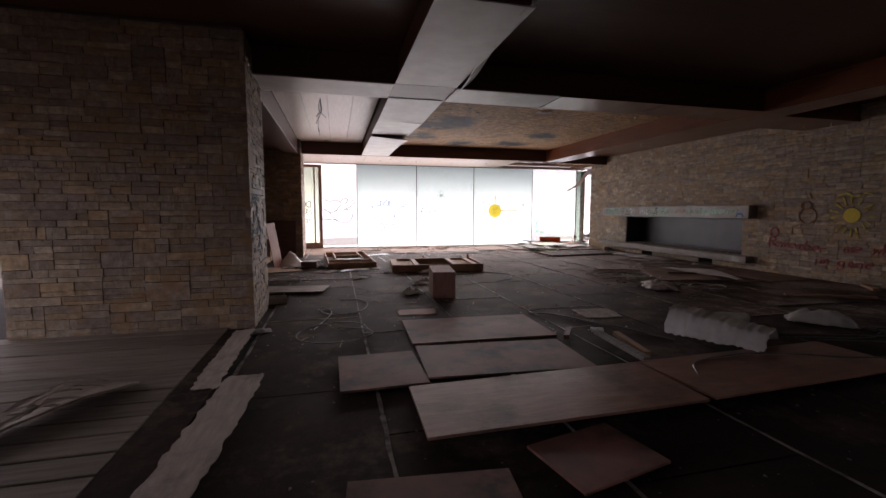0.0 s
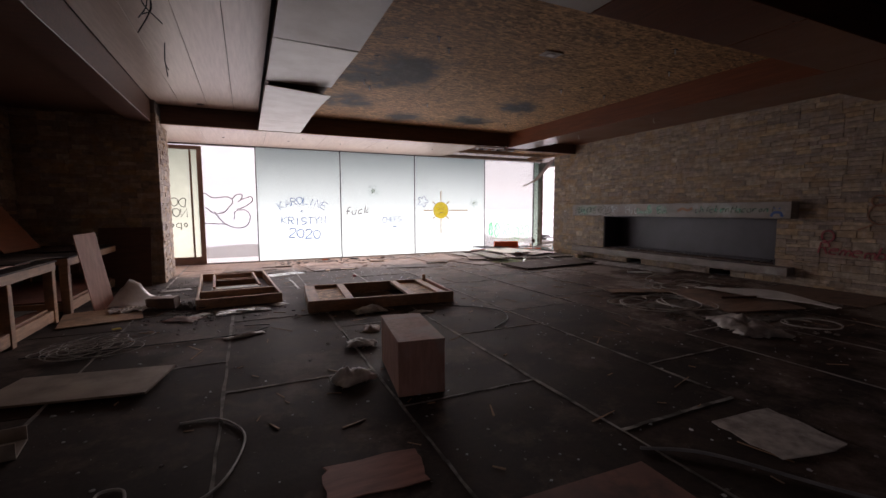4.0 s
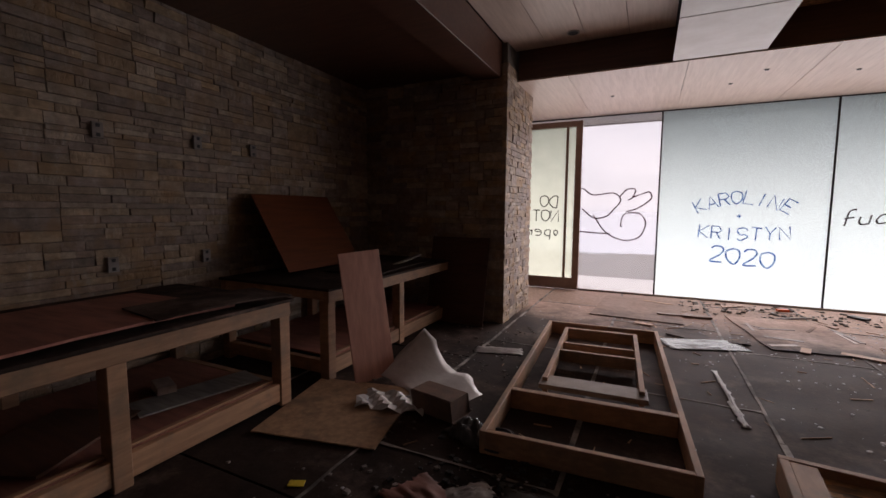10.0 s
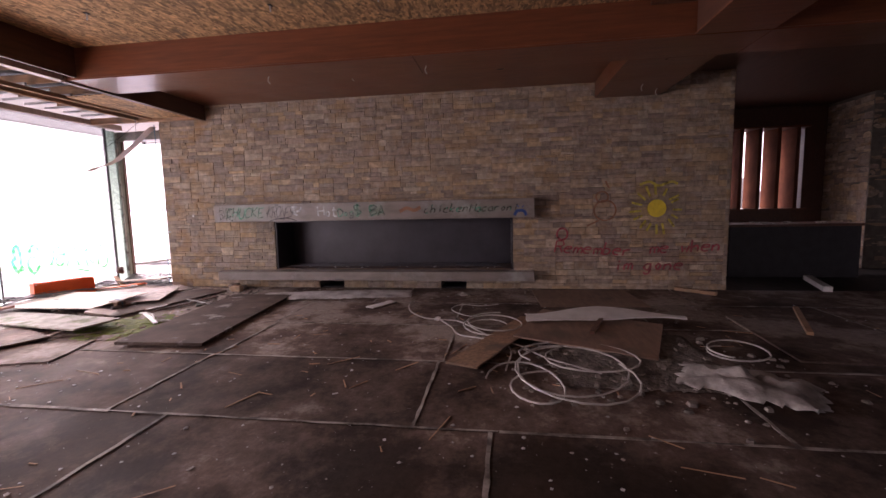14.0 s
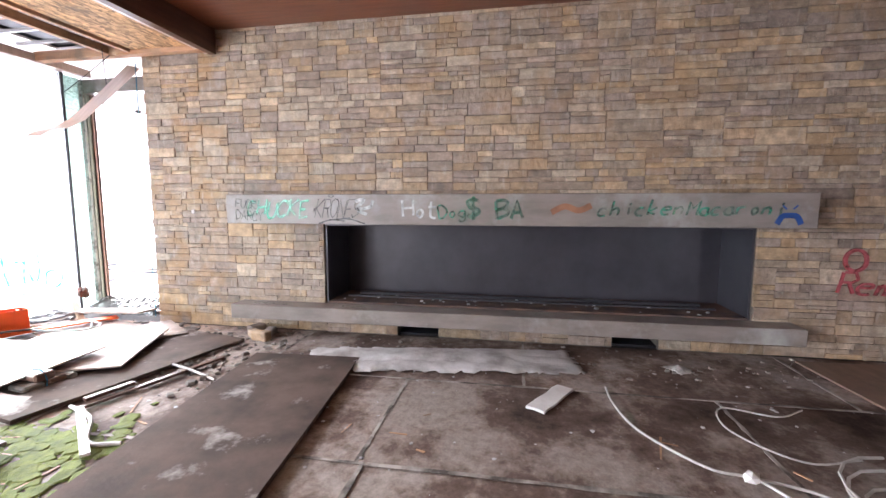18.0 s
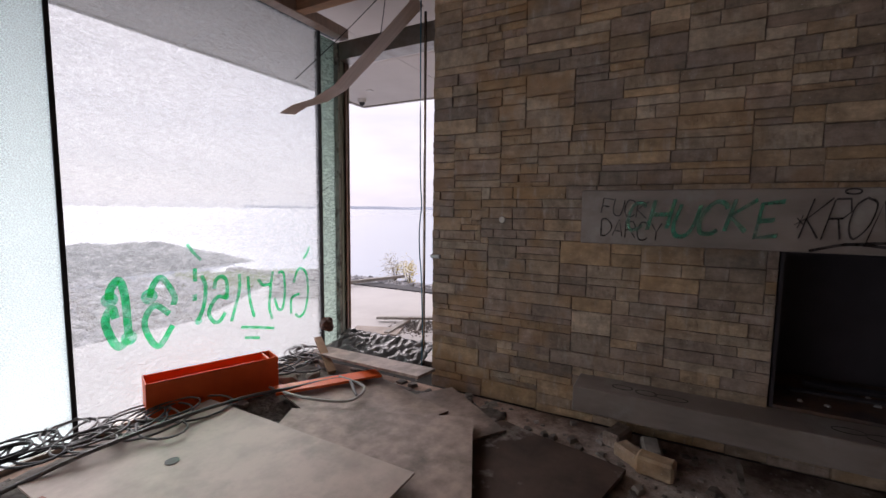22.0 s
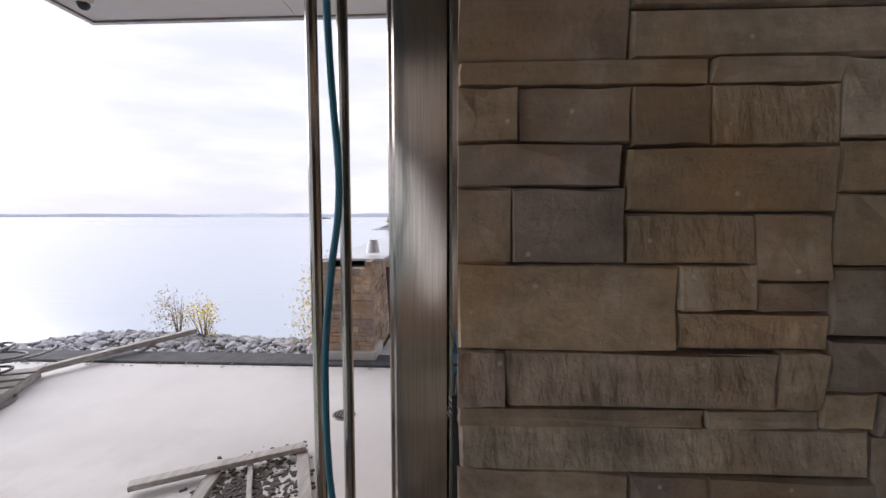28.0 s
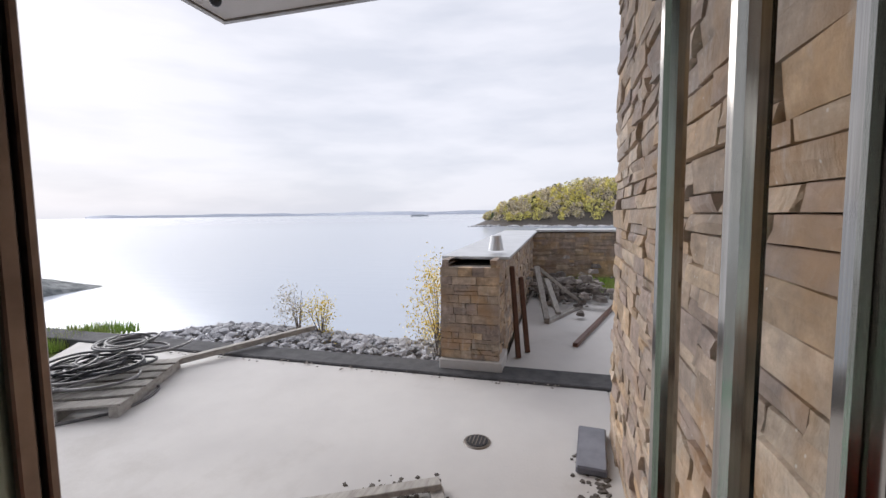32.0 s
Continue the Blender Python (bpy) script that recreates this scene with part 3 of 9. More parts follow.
M_INK_YELLOW = surface("yellow_spray", (0.80, 0.62, 0.04), other=(0.66, 0.50, 0.05), rough=0.6, bump=0, scale=9)
M_INK_WHITE = surface("white_spray", (0.75, 0.75, 0.76), rough=0.6, bump=0)
M_INK_ORANGE = surface("orange_spray", (0.34, 0.15, 0.08), rough=0.6, bump=0)


def film_ink(name, tint, scale=16.0, thin=0.35):
    """Marker or spray on glass: a thin coloured film that daylight shines through."""
    mat = bpy.data.materials.new(name)
    mat.use_nodes = True
    nodes, links = mat.node_tree.nodes, mat.node_tree.links
    nodes.clear()
    clear = nodes.new("ShaderNodeBsdfTransparent")
    clear.inputs["Color"].default_value = (*tint, 1)
    coat = nodes.new("ShaderNodeBsdfDiffuse")
    coat.inputs["Color"].default_value = (*[min(1, c * 1.5) for c in tint], 1)
    both = nodes.new("ShaderNodeMixShader")
    both.inputs[0].default_value = 0.15
    finish_node = nodes.new("ShaderNodeOutputMaterial")
    links.new(clear.outputs[0], both.inputs[1])
    links.new(coat.outputs[0], both.inputs[2])
    bare = nodes.new("ShaderNodeBsdfTransparent")
    where = nodes.new("ShaderNodeNewGeometry")
    patchy = nodes.new("ShaderNodeTexNoise")
    patchy.inputs["Scale"].default_value, patchy.inputs["Detail"].default_value = scale, 6
    links.new(where.outputs["Position"], patchy.inputs["Vector"])
    gone = nodes.new("ShaderNodeMapRange")
    gone.inputs["From Min"].default_value, gone.inputs["From Max"].default_value = 0.38, 0.66
    gone.inputs["To Min"].default_value, gone.inputs["To Max"].default_value = 0.0, thin * 2
    links.new(patchy.outputs["Fac"], gone.inputs["Value"])
    worn = nodes.new("ShaderNodeMixShader")
    links.new(gone.outputs["Result"], worn.inputs[0])
    links.new(both.outputs[0], worn.inputs[1])
    links.new(bare.outputs[0], worn.inputs[2])
    links.new(worn.outputs[0], finish_node.inputs["Surface"])
    return mat


def worn_spray(mat, scale=11.0, at=(0.42, 0.62), most=0.9):
    """Lets the ground show through where old spray paint has thinned or flaked."""
    nodes, links = mat.node_tree.nodes, mat.node_tree.links
    solid_paint = nodes["Principled BSDF"]
    end = nodes["Material Output"]
    bare = nodes.new("ShaderNodeBsdfTransparent")
    where = nodes.new("ShaderNodeNewGeometry")
    patchy = nodes.new("ShaderNodeTexNoise")
    patchy.inputs["Scale"].default_value, patchy.inputs["Detail"].default_value, patchy.inputs["Roughness"].default_value = scale, 9, 0.7
    links.new(where.outputs["Position"], patchy.inputs["Vector"])
    gone = nodes.new("ShaderNodeMapRange")
    gone.inputs["From Min"].default_value, gone.inputs["From Max"].default_value = at
    gone.inputs["To Min"].default_value, gone.inputs["To Max"].default_value = 0.0, most
    links.new(patchy.outputs["Fac"], gone.inputs["Value"])
    worn = nodes.new("ShaderNodeMixShader")
    links.new(gone.outputs["Result"], worn.inputs[0])
    links.new(solid_paint.outputs[0], worn.inputs[1])
    links.new(bare.outputs[0], worn.inputs[2])
    links.new(worn.outputs[0], end.inputs["Surface"])


M_INK_RAYS = surface("thin_yellow_spray", (0.66, 0.54, 0.08), other=(0.52, 0.42, 0.09), rough=0.6, bump=0, scale=9)
worn_spray(M_INK_RED, 16, (0.46, 0.70), 0.68)
worn_spray(M_INK_RAYS, 14, (0.44, 0.68), 0.75)
worn_spray(M_INK_YELLOW, 14, (0.55, 0.75), 0.6)
worn_spray(M_INK_TEAL, 7, (0.30, 0.62), 0.92)
worn_spray(M_INK_BLACK, 12, (0.46, 0.66), 0.75)
worn_spray(M_INK_WHITE, 9, (0.44, 0.64), 0.85)
worn_spray(M_INK_SKY, 10, (0.38, 0.60), 0.9)
M_FILM_BLUE = film_ink("blue_marker_film", (0.03, 0.27, 0.66))
M_FILM_SKY = film_ink("pale_blue_marker_film", (0.10, 0.36, 0.70))
M_FILM_YELLOW = film_ink("yellow_spray_film", (0.76, 0.52, 0.004), thin=0.06)
M_FILM_GREEN = film_ink("green_spray_film", (0.16, 0.95, 0.56), thin=0.3)
M_FILM_PLUM = film_ink("plum_marker_film", (0.16, 0.06, 0.09))
M_FILM_CRACK = film_ink("crack_glint", (0.45, 0.66, 0.62))
M_PANE_CLEAR = glass_pane("clear_pane", (0.9, 0.93, 0.95), (0.96, 0.98, 0.98), cover=0.12)
M_PANE_MILKY = glass_pane("milky_pane", (0.78, 0.89, 0.885), (0.82, 0.915, 0.905), crazed=True, cover=0.60)
M_PANE_GREEN = glass_pane("greenish_door_pane", (0.82, 0.87, 0.77), (0.84, 0.90, 0.80), cover=0.5)
M_PANE_CRAZED = glass_pane("crazed_pane", (0.80, 0.84, 0.84), (0.92, 0.945, 0.95), crazed=True, cover=0.08, cracks=0.32, flakes=0.22)
M_PANE_EDGE = glass_pane("green_glass_edge", (0.44, 0.53, 0.48), (0.42, 0.52, 0.48), crazed=True, cover=0.34, flakes=0.5)


CEIL_Z = 3.66


def osb_material():
    mat = surface("strand_board", (0.52, 0.305, 0.145), other=(0.31, 0.175, 0.085), rough=0.75, scale=14, stretch_by=(1, 1, 1), bump=0.3, bump_scale=30)
    nodes, links = mat.node_tree.nodes, mat.node_tree.links
    bsdf = nodes["Principled BSDF"]
    base = bsdf.inputs["Base Color"].links[0].from_socket
    geo = nodes.new("ShaderNodeNewGeometry")
    layers = []
    for turn, stretch_x in ((0.5, 0.36), (-0.9, 0.42)):
        lay = nodes.new("ShaderNodeMapping")
        lay.inputs["Rotation"].default_value, lay.inputs["Scale"].default_value = (0, 0, turn), (stretch_x, 1.5, 1)
        links.new(geo.outputs["Position"], lay.inputs["Vector"])
        flakes = nodes.new("ShaderNodeTexVoronoi")
        flakes.inputs["Scale"].default_value = 24
        links.new(lay.outputs["Vector"], flakes.inputs["Vector"])
        layers.append(flakes.outputs["Color"])
    which = nodes.new("ShaderNodeTexVoronoi")
    which.inputs["Scale"].default_value = 17
    links.new(geo.outputs["Position"], which.inputs["Vector"])
    either = nodes.new("ShaderNodeSeparateColor")
    links.new(which.outputs["Color"], either.inputs["Color"])
    step = nodes.new("ShaderNodeMath")
    step.operation = "GREATER_THAN"
    step.inputs[1].default_value = 0.5
    links.new(either.outputs["Green"], step.inputs[0])
    crossed = nodes.new("ShaderNodeMix")
    crossed.data_type = "RGBA"
    links.new(step.outputs["Value"], crossed.inputs[0])
    links.new(layers[0], crossed.inputs[6])
    links.new(layers[1], crossed.inputs[7])
    tone = nodes.new("ShaderNodeSeparateColor")
    links.new(crossed.outputs[2], tone.inputs["Color"])
    span = nodes.new("ShaderNodeMapRange")
    span.inputs["To Min"].default_value, span.inputs["To Max"].default_value = 0.42, 1.62
    links.new(tone.outputs["Red"], span.inputs["Value"])
    hsv = nodes.new("ShaderNodeHueSaturation")
    links.new(base, hsv.inputs["Color"])
    links.new(span.outputs["Result"], hsv.inputs["Value"])
    mould = nodes.new("ShaderNodeTexNoise")
    links.new(geo.outputs["Position"], mould.inputs["Vector"])
    at = nodes.new("ShaderNodeValToRGB")
    at.color_ramp.elements[0].position, at.color_ramp.elements[1].position = 0.55, 0.74
    mould.inputs["Scale"].default_value, mould.inputs["Detail"].default_value, mould.inputs["Roughness"].default_value = 1.5, 12, 0.72
    ash = nodes.new("ShaderNodeTexNoise")
    ash.inputs["Scale"].default_value, ash.inputs["Detail"].default_value, ash.inputs["Roughness"].default_value = 6, 12, 0.75
    links.new(geo.outputs["Position"], ash.inputs["Vector"])
    ash_tone = nodes.new("ShaderNodeValToRGB")
    ash_tone.color_ramp.elements[0].position, ash_tone.color_ramp.elements[0].color = 0.48, (0.012, 0.012, 0.014, 1)
    ash_tone.color_ramp.elements[1].position, ash_tone.color_ramp.elements[1].color = 0.72, (0.12, 0.115, 0.115, 1)
    links.new(ash.outputs["Fac"], ash_tone.inputs["Fac"])
    level = mould.outputs["Fac"]
    for cx, cy, reach in ((2.55, 10.8, 1.15), (3.1, 10.3, 0.7), (5.9, 11.7, 0.7), (5.5, 13.4, 0.9), (2.5, 12.6, 0.8), (4.0, 13.6, 0.8)):
        far_off = nodes.new("ShaderNodeVectorMath")
        far_off.operation = "DISTANCE"
        far_off.inputs[1].default_value = (cx, cy, CEIL_Z)
        links.new(geo.outputs["Position"], far_off.inputs[0])
        near = nodes.new("ShaderNodeMapRange")
        near.inputs["From Min"].default_value, near.inputs["From Max"].default_value = 0.0, reach
        near.inputs["To Min"].default_value, near.inputs["To Max"].default_value = 0.33, 0.0
        links.new(far_off.outputs["Value"], near.inputs["Value"])
        total = nodes.new("ShaderNodeMath")
        links.new(level, total.inputs[0])
        links.new(near.outputs["Result"], total.inputs[1])
        level = total.outputs["Value"]
    links.new(level, at.inputs["Fac"])
    mix = nodes.new("ShaderNodeMix")
    mix.data_type = "RGBA"
    links.new(ash_tone.outputs["Color"], mix.inputs[7])
    links.new(at.outputs["Color"], mix.inputs[0])
    links.new(hsv.outputs["Color"], mix.inputs[6])
    links.new(mix.outputs[2], bsdf.inputs["Base Color"])
    return mat


M_OSB = osb_material()


def water_material():
    mat = bpy.data.materials.new("lake_water")
    mat.use_nodes = True
    nodes, links = mat.node_tree.nodes, mat.node_tree.links
    bsdf = nodes["Principled BSDF"]
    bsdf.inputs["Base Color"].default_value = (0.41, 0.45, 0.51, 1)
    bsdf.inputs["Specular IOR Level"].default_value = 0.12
    bsdf.inputs["Roughness"].default_value = 0.17
    geo = nodes.new("ShaderNodeNewGeometry")
    place = nodes.new("ShaderNodeMapping")
    place.inputs["Scale"].default_value = (1, 0.3, 1)
    links.new(geo.outputs["Position"], place.inputs["Vector"])
    ripples = nodes.new("ShaderNodeTexNoise")
    ripples.inputs["Scale"].default_value, ripples.inputs["Detail"].default_value = 1.2, 6
    links.new(place.outputs["Vector"], ripples.inputs["Vector"])
    relief = nodes.new("ShaderNodeBump")
    relief.inputs["Strength"].default_value, relief.inputs["Distance"].default_value = 0.12, 0.1
    links.new(ripples.outputs["Fac"], relief.inputs["Height"])
    links.new(relief.outputs["Normal"], bsdf.inputs["Normal"])
    return mat


M_WATER = water_material()
M_DECK = surface("deck_board", (0.30, 0.25, 0.21), other=(0.19, 0.16, 0.135), rough=0.7, scale=4, stretch_by=(0.7, 6, 6), vary=0.2, bump=0.3)
# Far shore: distance haze is put into the pale bluish base colour.
M_FAR = surface("haze_tinted_far_shore", (0.72, 0.75, 0.82), other=(0.68, 0.71, 0.78), rough=1.0, scale=0.01, bump=0)
M_SPIT = surface("wet_grey_rock", (0.25, 0.265, 0.265), other=(0.09, 0.10, 0.105), rough=0.9, scale=1.4, detail=10, spread=(0.38, 0.62), bump=0.8, bump_scale=2.5, bump_size=0.2)
M_FARROCK = surface("far_islet_trees", (0.22, 0.24, 0.27), other=(0.16, 0.18, 0.20), rough=1.0, scale=0.2, bump=0)
M_RUSTPLATE = surface("rusty_plate", (0.17, 0.095, 0.065), other=(0.07, 0.055, 0.055), rough=0.7, scale=5, bump=0.3)
M_MIRROR = surface("dark_loose_glass", (0.035, 0.04, 0.04), other=(0.02, 0.022, 0.022), rough=0.03, coat=1.0, bump=0)
M_PLY_PINK = surface("brown_plywood", (0.27, 0.17, 0.125), other=(0.19, 0.12, 0.09), rough=0.55, scale=3, stretch_by=(1, 5, 1), vary=0.1, bump=0.2, stains=(0.13, 0.09, 0.07), stain_scale=2)
M_PLY_PINK2 = surface("dusty_pinkish_board", (0.48, 0.365, 0.31), other=(0.27, 0.205, 0.175), rough=0.6, scale=9, detail=12, vary=0.15, bump=0.45, bump_scale=25, stains=(0.17, 0.135, 0.115), stain_scale=2.6)
M_WHITEBOARD = surface("off_white_board", (0.52, 0.41, 0.35), other=(0.37, 0.29, 0.245), rough=0.5, scale=5, detail=10, spread=(0.3, 0.6), bump=0.25, bump_scale=20, stains=(0.33, 0.28, 0.235), stain_scale=2.8, stain_at=(0.54, 0.72))
M_MOSSBOARD = surface("mossy_pale_board", (0.36, 0.32, 0.28), other=(0.19, 0.165, 0.145), rough=0.75, scale=7, detail=12, bump=0.7, bump_scale=18, bump_size=0.012, stains=(0.085, 0.095, 0.03), stain_scale=2.4, stain_at=(0.52, 0.62))
M_BLACKFILM = surface("black_film", (0.10, 0.10, 0.10), other=(0.04, 0.04, 0.04), rough=0.2, scale=5, bump=0.5, bump_scale=25, bump_size=0.02)
M_WETSLAB = surface("wet_slab", (0.16, 0.16, 0.19), other=(0.10, 0.10, 0.12), rough=0.18, scale=4, bump=0.15)
M_BRONZE = surface("brown_anodised_frame", (0.30, 0.19, 0.145), other=(0.22, 0.135, 0.10), rough=0.4, scale=5, bump=0.1)
M_PLY_PEELED = surface("peeling_plywood", (0.125, 0.088, 0.072), other=(0.065, 0.048, 0.042), rough=0.85, scale=3, stains=(0.36, 0.33, 0.31), stain_scale=2.6, stain_at=(0.58, 0.70), bump=0.4, bump_scale=30)
M_PLY_PEELED.node_tree.nodes["Principled BSDF"].inputs["Specular IOR Level"].default_value = 0.15
M_JAMB = surface("worn_bronze_jamb", (0.34, 0.27, 0.235), other=(0.22, 0.17, 0.145), rough=0.32, metal=0.85, scale=5, bump=0.1)
M_RUBBLEBED = surface("rubble_bed", (0.25, 0.22, 0.195), other=(0.07, 0.06, 0.055), rough=0.9, scale=16, detail=12, spread=(0.3, 0.7), bump=1.0, bump_scale=26, bump_size=0.03, stains=(0.12, 0.10, 0.09), stain_scale=2.0)
M_INSULATION = surface("translucent_insulation", (0.58, 0.57, 0.57), other=(0.26, 0.24, 0.235), rough=0.45, scale=3.5, detail=10, spread=(0.35, 0.6), bump=0.5, bump_scale=14, bump_size=0.02)
M_MORTAR_LUMP = surface("plaster_lumps", (0.50, 0.46, 0.42), other=(0.30, 0.27, 0.245), rough=0.9, scale=9, bump=0.6, bump_scale=30)
M_OSB_TAN = surface("tan_strand_board", (0.52, 0.33, 0.19), other=(0.34, 0.205, 0.12), rough=0.7, scale=22, detail=9, bump=0.35, bump_scale=30, stains=(0.22, 0.15, 0.10), stain_scale=2.6)
M_OSB_LOOSE = surface("worn_strand_board", (0.33, 0.20, 0.12), other=(0.17, 0.105, 0.07), rough=0.7, scale=26, detail=9, bump=0.35, bump_scale=30, stains=(0.12, 0.085, 0.065), stain_scale=3.0)
M_SCRAP = surface("dirty_film", (0.46, 0.43, 0.41), other=(0.20, 0.18, 0.17), rough=0.4, scale=7, detail=10, bump=0.4, bump_scale=25, bump_size=0.015)
M_SLEEVE = surface("dark_blue_plastic", (0.008, 0.075, 0.15), rough=0.45, scale=9, vary=0.1)
M_JAMB_PAINT = surface("grey_green_painted_metal", (0.40, 0.45, 0.43), other=(0.31, 0.35, 0.335), rough=0.5, scale=5, stains=(0.09, 0.085, 0.075), stain_scale=8, bump=0.05)
M_JAMB_GREEN = surface("dark_green_tinted_metal", (0.36, 0.44, 0.40), other=(0.27, 0.33, 0.30), rough=0.28, metal=0.55, scale=6, bump=0.04)
M_VENEER = surface("pinkish_veneer", (0.60, 0.30, 0.22), other=(0.47, 0.22, 0.165), rough=0.5, scale=3, stretch_by=(8, 8, 0.6), bump=0.1)

# ---- building helpers ----
def finish(bm, name):
    data = bpy.data.meshes.new(name)
    bmesh.ops.recalc_face_normals(bm, faces=bm.faces)
    bm.to_mesh(data)
    bm.free()
    return data


def part(name, bm, material, parent, label=""):
    data = bm if isinstance(bm, bpy.types.Mesh) else finish(bm, name)
    if material and not data.materials:
        data.materials.append(material)
    ob = new(name, data)
    ob.parent = parent
    if label:
        ob["label"] = label
    return ob


def thing(name, label, category, place=None, group="", kind=""):
    ob = new(name)
    ob.empty_display_size = 0.1
    if place is not None:
        ob.matrix_basis = place if isinstance(place, Matrix) else Matrix.Translation(place)
    return tagged(ob, label, category, group, kind)


def solid(name, bm, material, label="", category="", place=None, group="", kind=""):
    data = bm if isinstance(bm, bpy.types.Mesh) else finish(bm, name)
    data.materials.append(material)
    ob = new(name, data)
    if place is not None:
        ob.matrix_basis = place if isinstance(place, Matrix) else Matrix.Translation(place)
    return tagged(ob, label, category, group, kind)


def box(x0, x1, y0, y1, z0, z1, bevel=0.0, bm=None, m=None):
    """A block between two corners, with its edges eased."""
    own = bmesh.new()
    bmesh.ops.create_cube(own, size=1)
    for v in own.verts:
        v.co = Vector(((x0 + x1) / 2 + v.co.x * (x1 - x0), (y0 + y1) / 2 + v.co.y * (y1 - y0), (z0 + z1) / 2 + v.co.z * (z1 - z0)))
    if bevel:
        bmesh.ops.bevel(own, geom=own.edges[:], offset=bevel, segments=1, affect="EDGES")
    if m is not None:
        own.transform(m)
    if bm is None:
        return own
    join(bm, own)
    return bm


def join(bm, other):
    data = bpy.data.meshes.new("join")
    other.to_mesh(data)
    other.free()
    bm.from_mesh(data)
    bpy.data.meshes.remove(data)
    return bm


def tube(points, radius, sides=6, closed=False, bm=None):
    """A round cable along points."""
    own = bm or bmesh.new()
    pts = [Vector(p) for p in points]
    rings, n = [], len(pts)
    for i, p in enumerate(pts):
        a = pts[i - 1] if i or closed else p
        b = pts[(i + 1) % n] if i < n - 1 or closed else p
        d = (b - a).normalized()
        side = d.cross(Vector((0, 0, 1)))
        side = side.normalized() if side.length > 1e-3 else Vector((1, 0, 0))
        up = side.cross(d)
        r = radius[i] if isinstance(radius, (list, tuple)) else radius
        rings.append([own.verts.new(p + (side * math.cos(k * math.tau / sides) + up * math.sin(k * math.tau / sides)) * r) for k in range(sides)])
    for i in range(n if closed else n - 1):
        a, b = rings[i], rings[(i + 1) % n]
        for k in range(sides):
            own.faces.new((a[k], a[(k + 1) % sides], b[(k + 1) % sides], b[k]))
    if not closed:
        own.faces.new(rings[0][::-1])
        own.faces.new(rings[-1])
    return own


def spline(points, steps=6):
    """Points along a smooth line through the given ones."""
    p = [Vector(q) for q in points]
    p = [2 * p[0] - p[1]] + p + [2 * p[-1] - p[-2]]
    line = []
    for i in range(1, len(p) - 2):
        for k in range(steps):
            t = k / steps
            line.append(0.5 * (2 * p[i] + (p[i + 1] - p[i - 1]) * t + (2 * p[i - 1] - 5 * p[i] + 4 * p[i + 1] - p[i + 2]) * t * t
                               + (3 * p[i] - p[i - 1] - 3 * p[i + 1] + p[i + 2]) * t ** 3))
    return line + [p[-2]]


def coil(cx, cy, z, r, turns, rnd, wobble=0.2, rise=0.01):
    """A loose, tangled coil of cable: every turn has its own middle and width, run smoothly into the next."""
    steps, n = 18, int(turns) + 2
    rings = [(rnd.uniform(-wobble, wobble) * r, rnd.uniform(-wobble, wobble) * r, r * rnd.uniform(0.65, 1.2), r * rnd.uniform(0.55, 1.15), rnd.uniform(0, 3)) for _ in range(n)]
    pts = []
    for k in range(int(turns * steps)):
        i, q = k // steps, (k % steps) / steps
        q = q * q * (3 - 2 * q)
        ox, oy, ax, ay, lift = (p + (w - p) * q for p, w in zip(rings[i], rings[i + 1]))
        a = k / steps * math.tau
        pts.append((cx + ox + ax * math.cos(a), cy + oy + ay * math.sin(a), z + rise * lift + 0.003 * math.sin(a * 2.3)))
    return pts


def sheet(width, length, thick, bend, rnd, nx=6, ny=10, ragged=0.0):
    """A bent board or film: bend(u, v) gives its height; the edges can be ragged."""
    bm = bmesh.new()
    rows = []
    for top in (0, 1):
        rows.append([[None] * (nx + 1) for _ in range(ny + 1)])
    jag = {}
    for j in range(ny + 1):
        for i in range(nx + 1):
            u, v = i / nx, j / ny
            dx = dy = 0
            if ragged and (i in (0, nx) or j in (0, ny)):
                dx, dy = rnd.uniform(-ragged, ragged), rnd.uniform(-ragged, ragged)
            h = bend(u, v)
            for top in (0, 1):
                rows[top][j][i] = bm.verts.new(((u - 0.5) * width + dx, (v - 0.5) * length + dy, h + top * thick))
    for j in range(ny):
        for i in range(nx):
            bm.faces.new((rows[1][j][i], rows[1][j][i + 1], rows[1][j + 1][i + 1], rows[1][j + 1][i]))
            bm.faces.new((rows[0][j][i], rows[0][j + 1][i], rows[0][j + 1][i + 1], rows[0][j][i + 1]))
    for j in range(ny):
        for i in (0, nx):
            bm.faces.new((rows[0][j][i], rows[1][j][i], rows[1][j + 1][i], rows[0][j + 1][i]))
    for i in range(nx):
        for j in (0, ny):
            bm.faces.new((rows[0][j][i], rows[0][j][i + 1], rows[1][j][i + 1], rows[1][j][i]))
    if nx >= 14:
        for f in bm.faces:
            f.smooth = True
    return bm


def crumple(seed, height, fold=2.0, rim=0.02):
    """Heights for a crumpled film: sharp folds under a low mound."""
    def rise(u, v):
        p = Vector((u * fold + seed * 7.3, v * fold, seed * 1.7))
        folds = abs(noise.noise(p)) + 0.5 * abs(noise.noise(p * 2.3)) + 0.25 * abs(noise.noise(p * 5.1))
        mound = max(0.0, math.sin(math.pi * u)) ** 0.6 * max(0.0, math.sin(math.pi * v)) ** 0.6
        return rim + height * mound * (0.25 + 1.1 * folds)
    return rise


def rock_mesh(name, rnd, material, rough=0.25, flat=0.7):
    bm = bmesh.new()
    bmesh.ops.create_icosphere(bm, subdivisions=1, radius=0.5)
    for v in bm.verts:
        v.co *= 1 + rnd.uniform(-rough, rough)
        v.co.z *= flat
    data = finish(bm, name)
    data.materials.append(material)
    return data


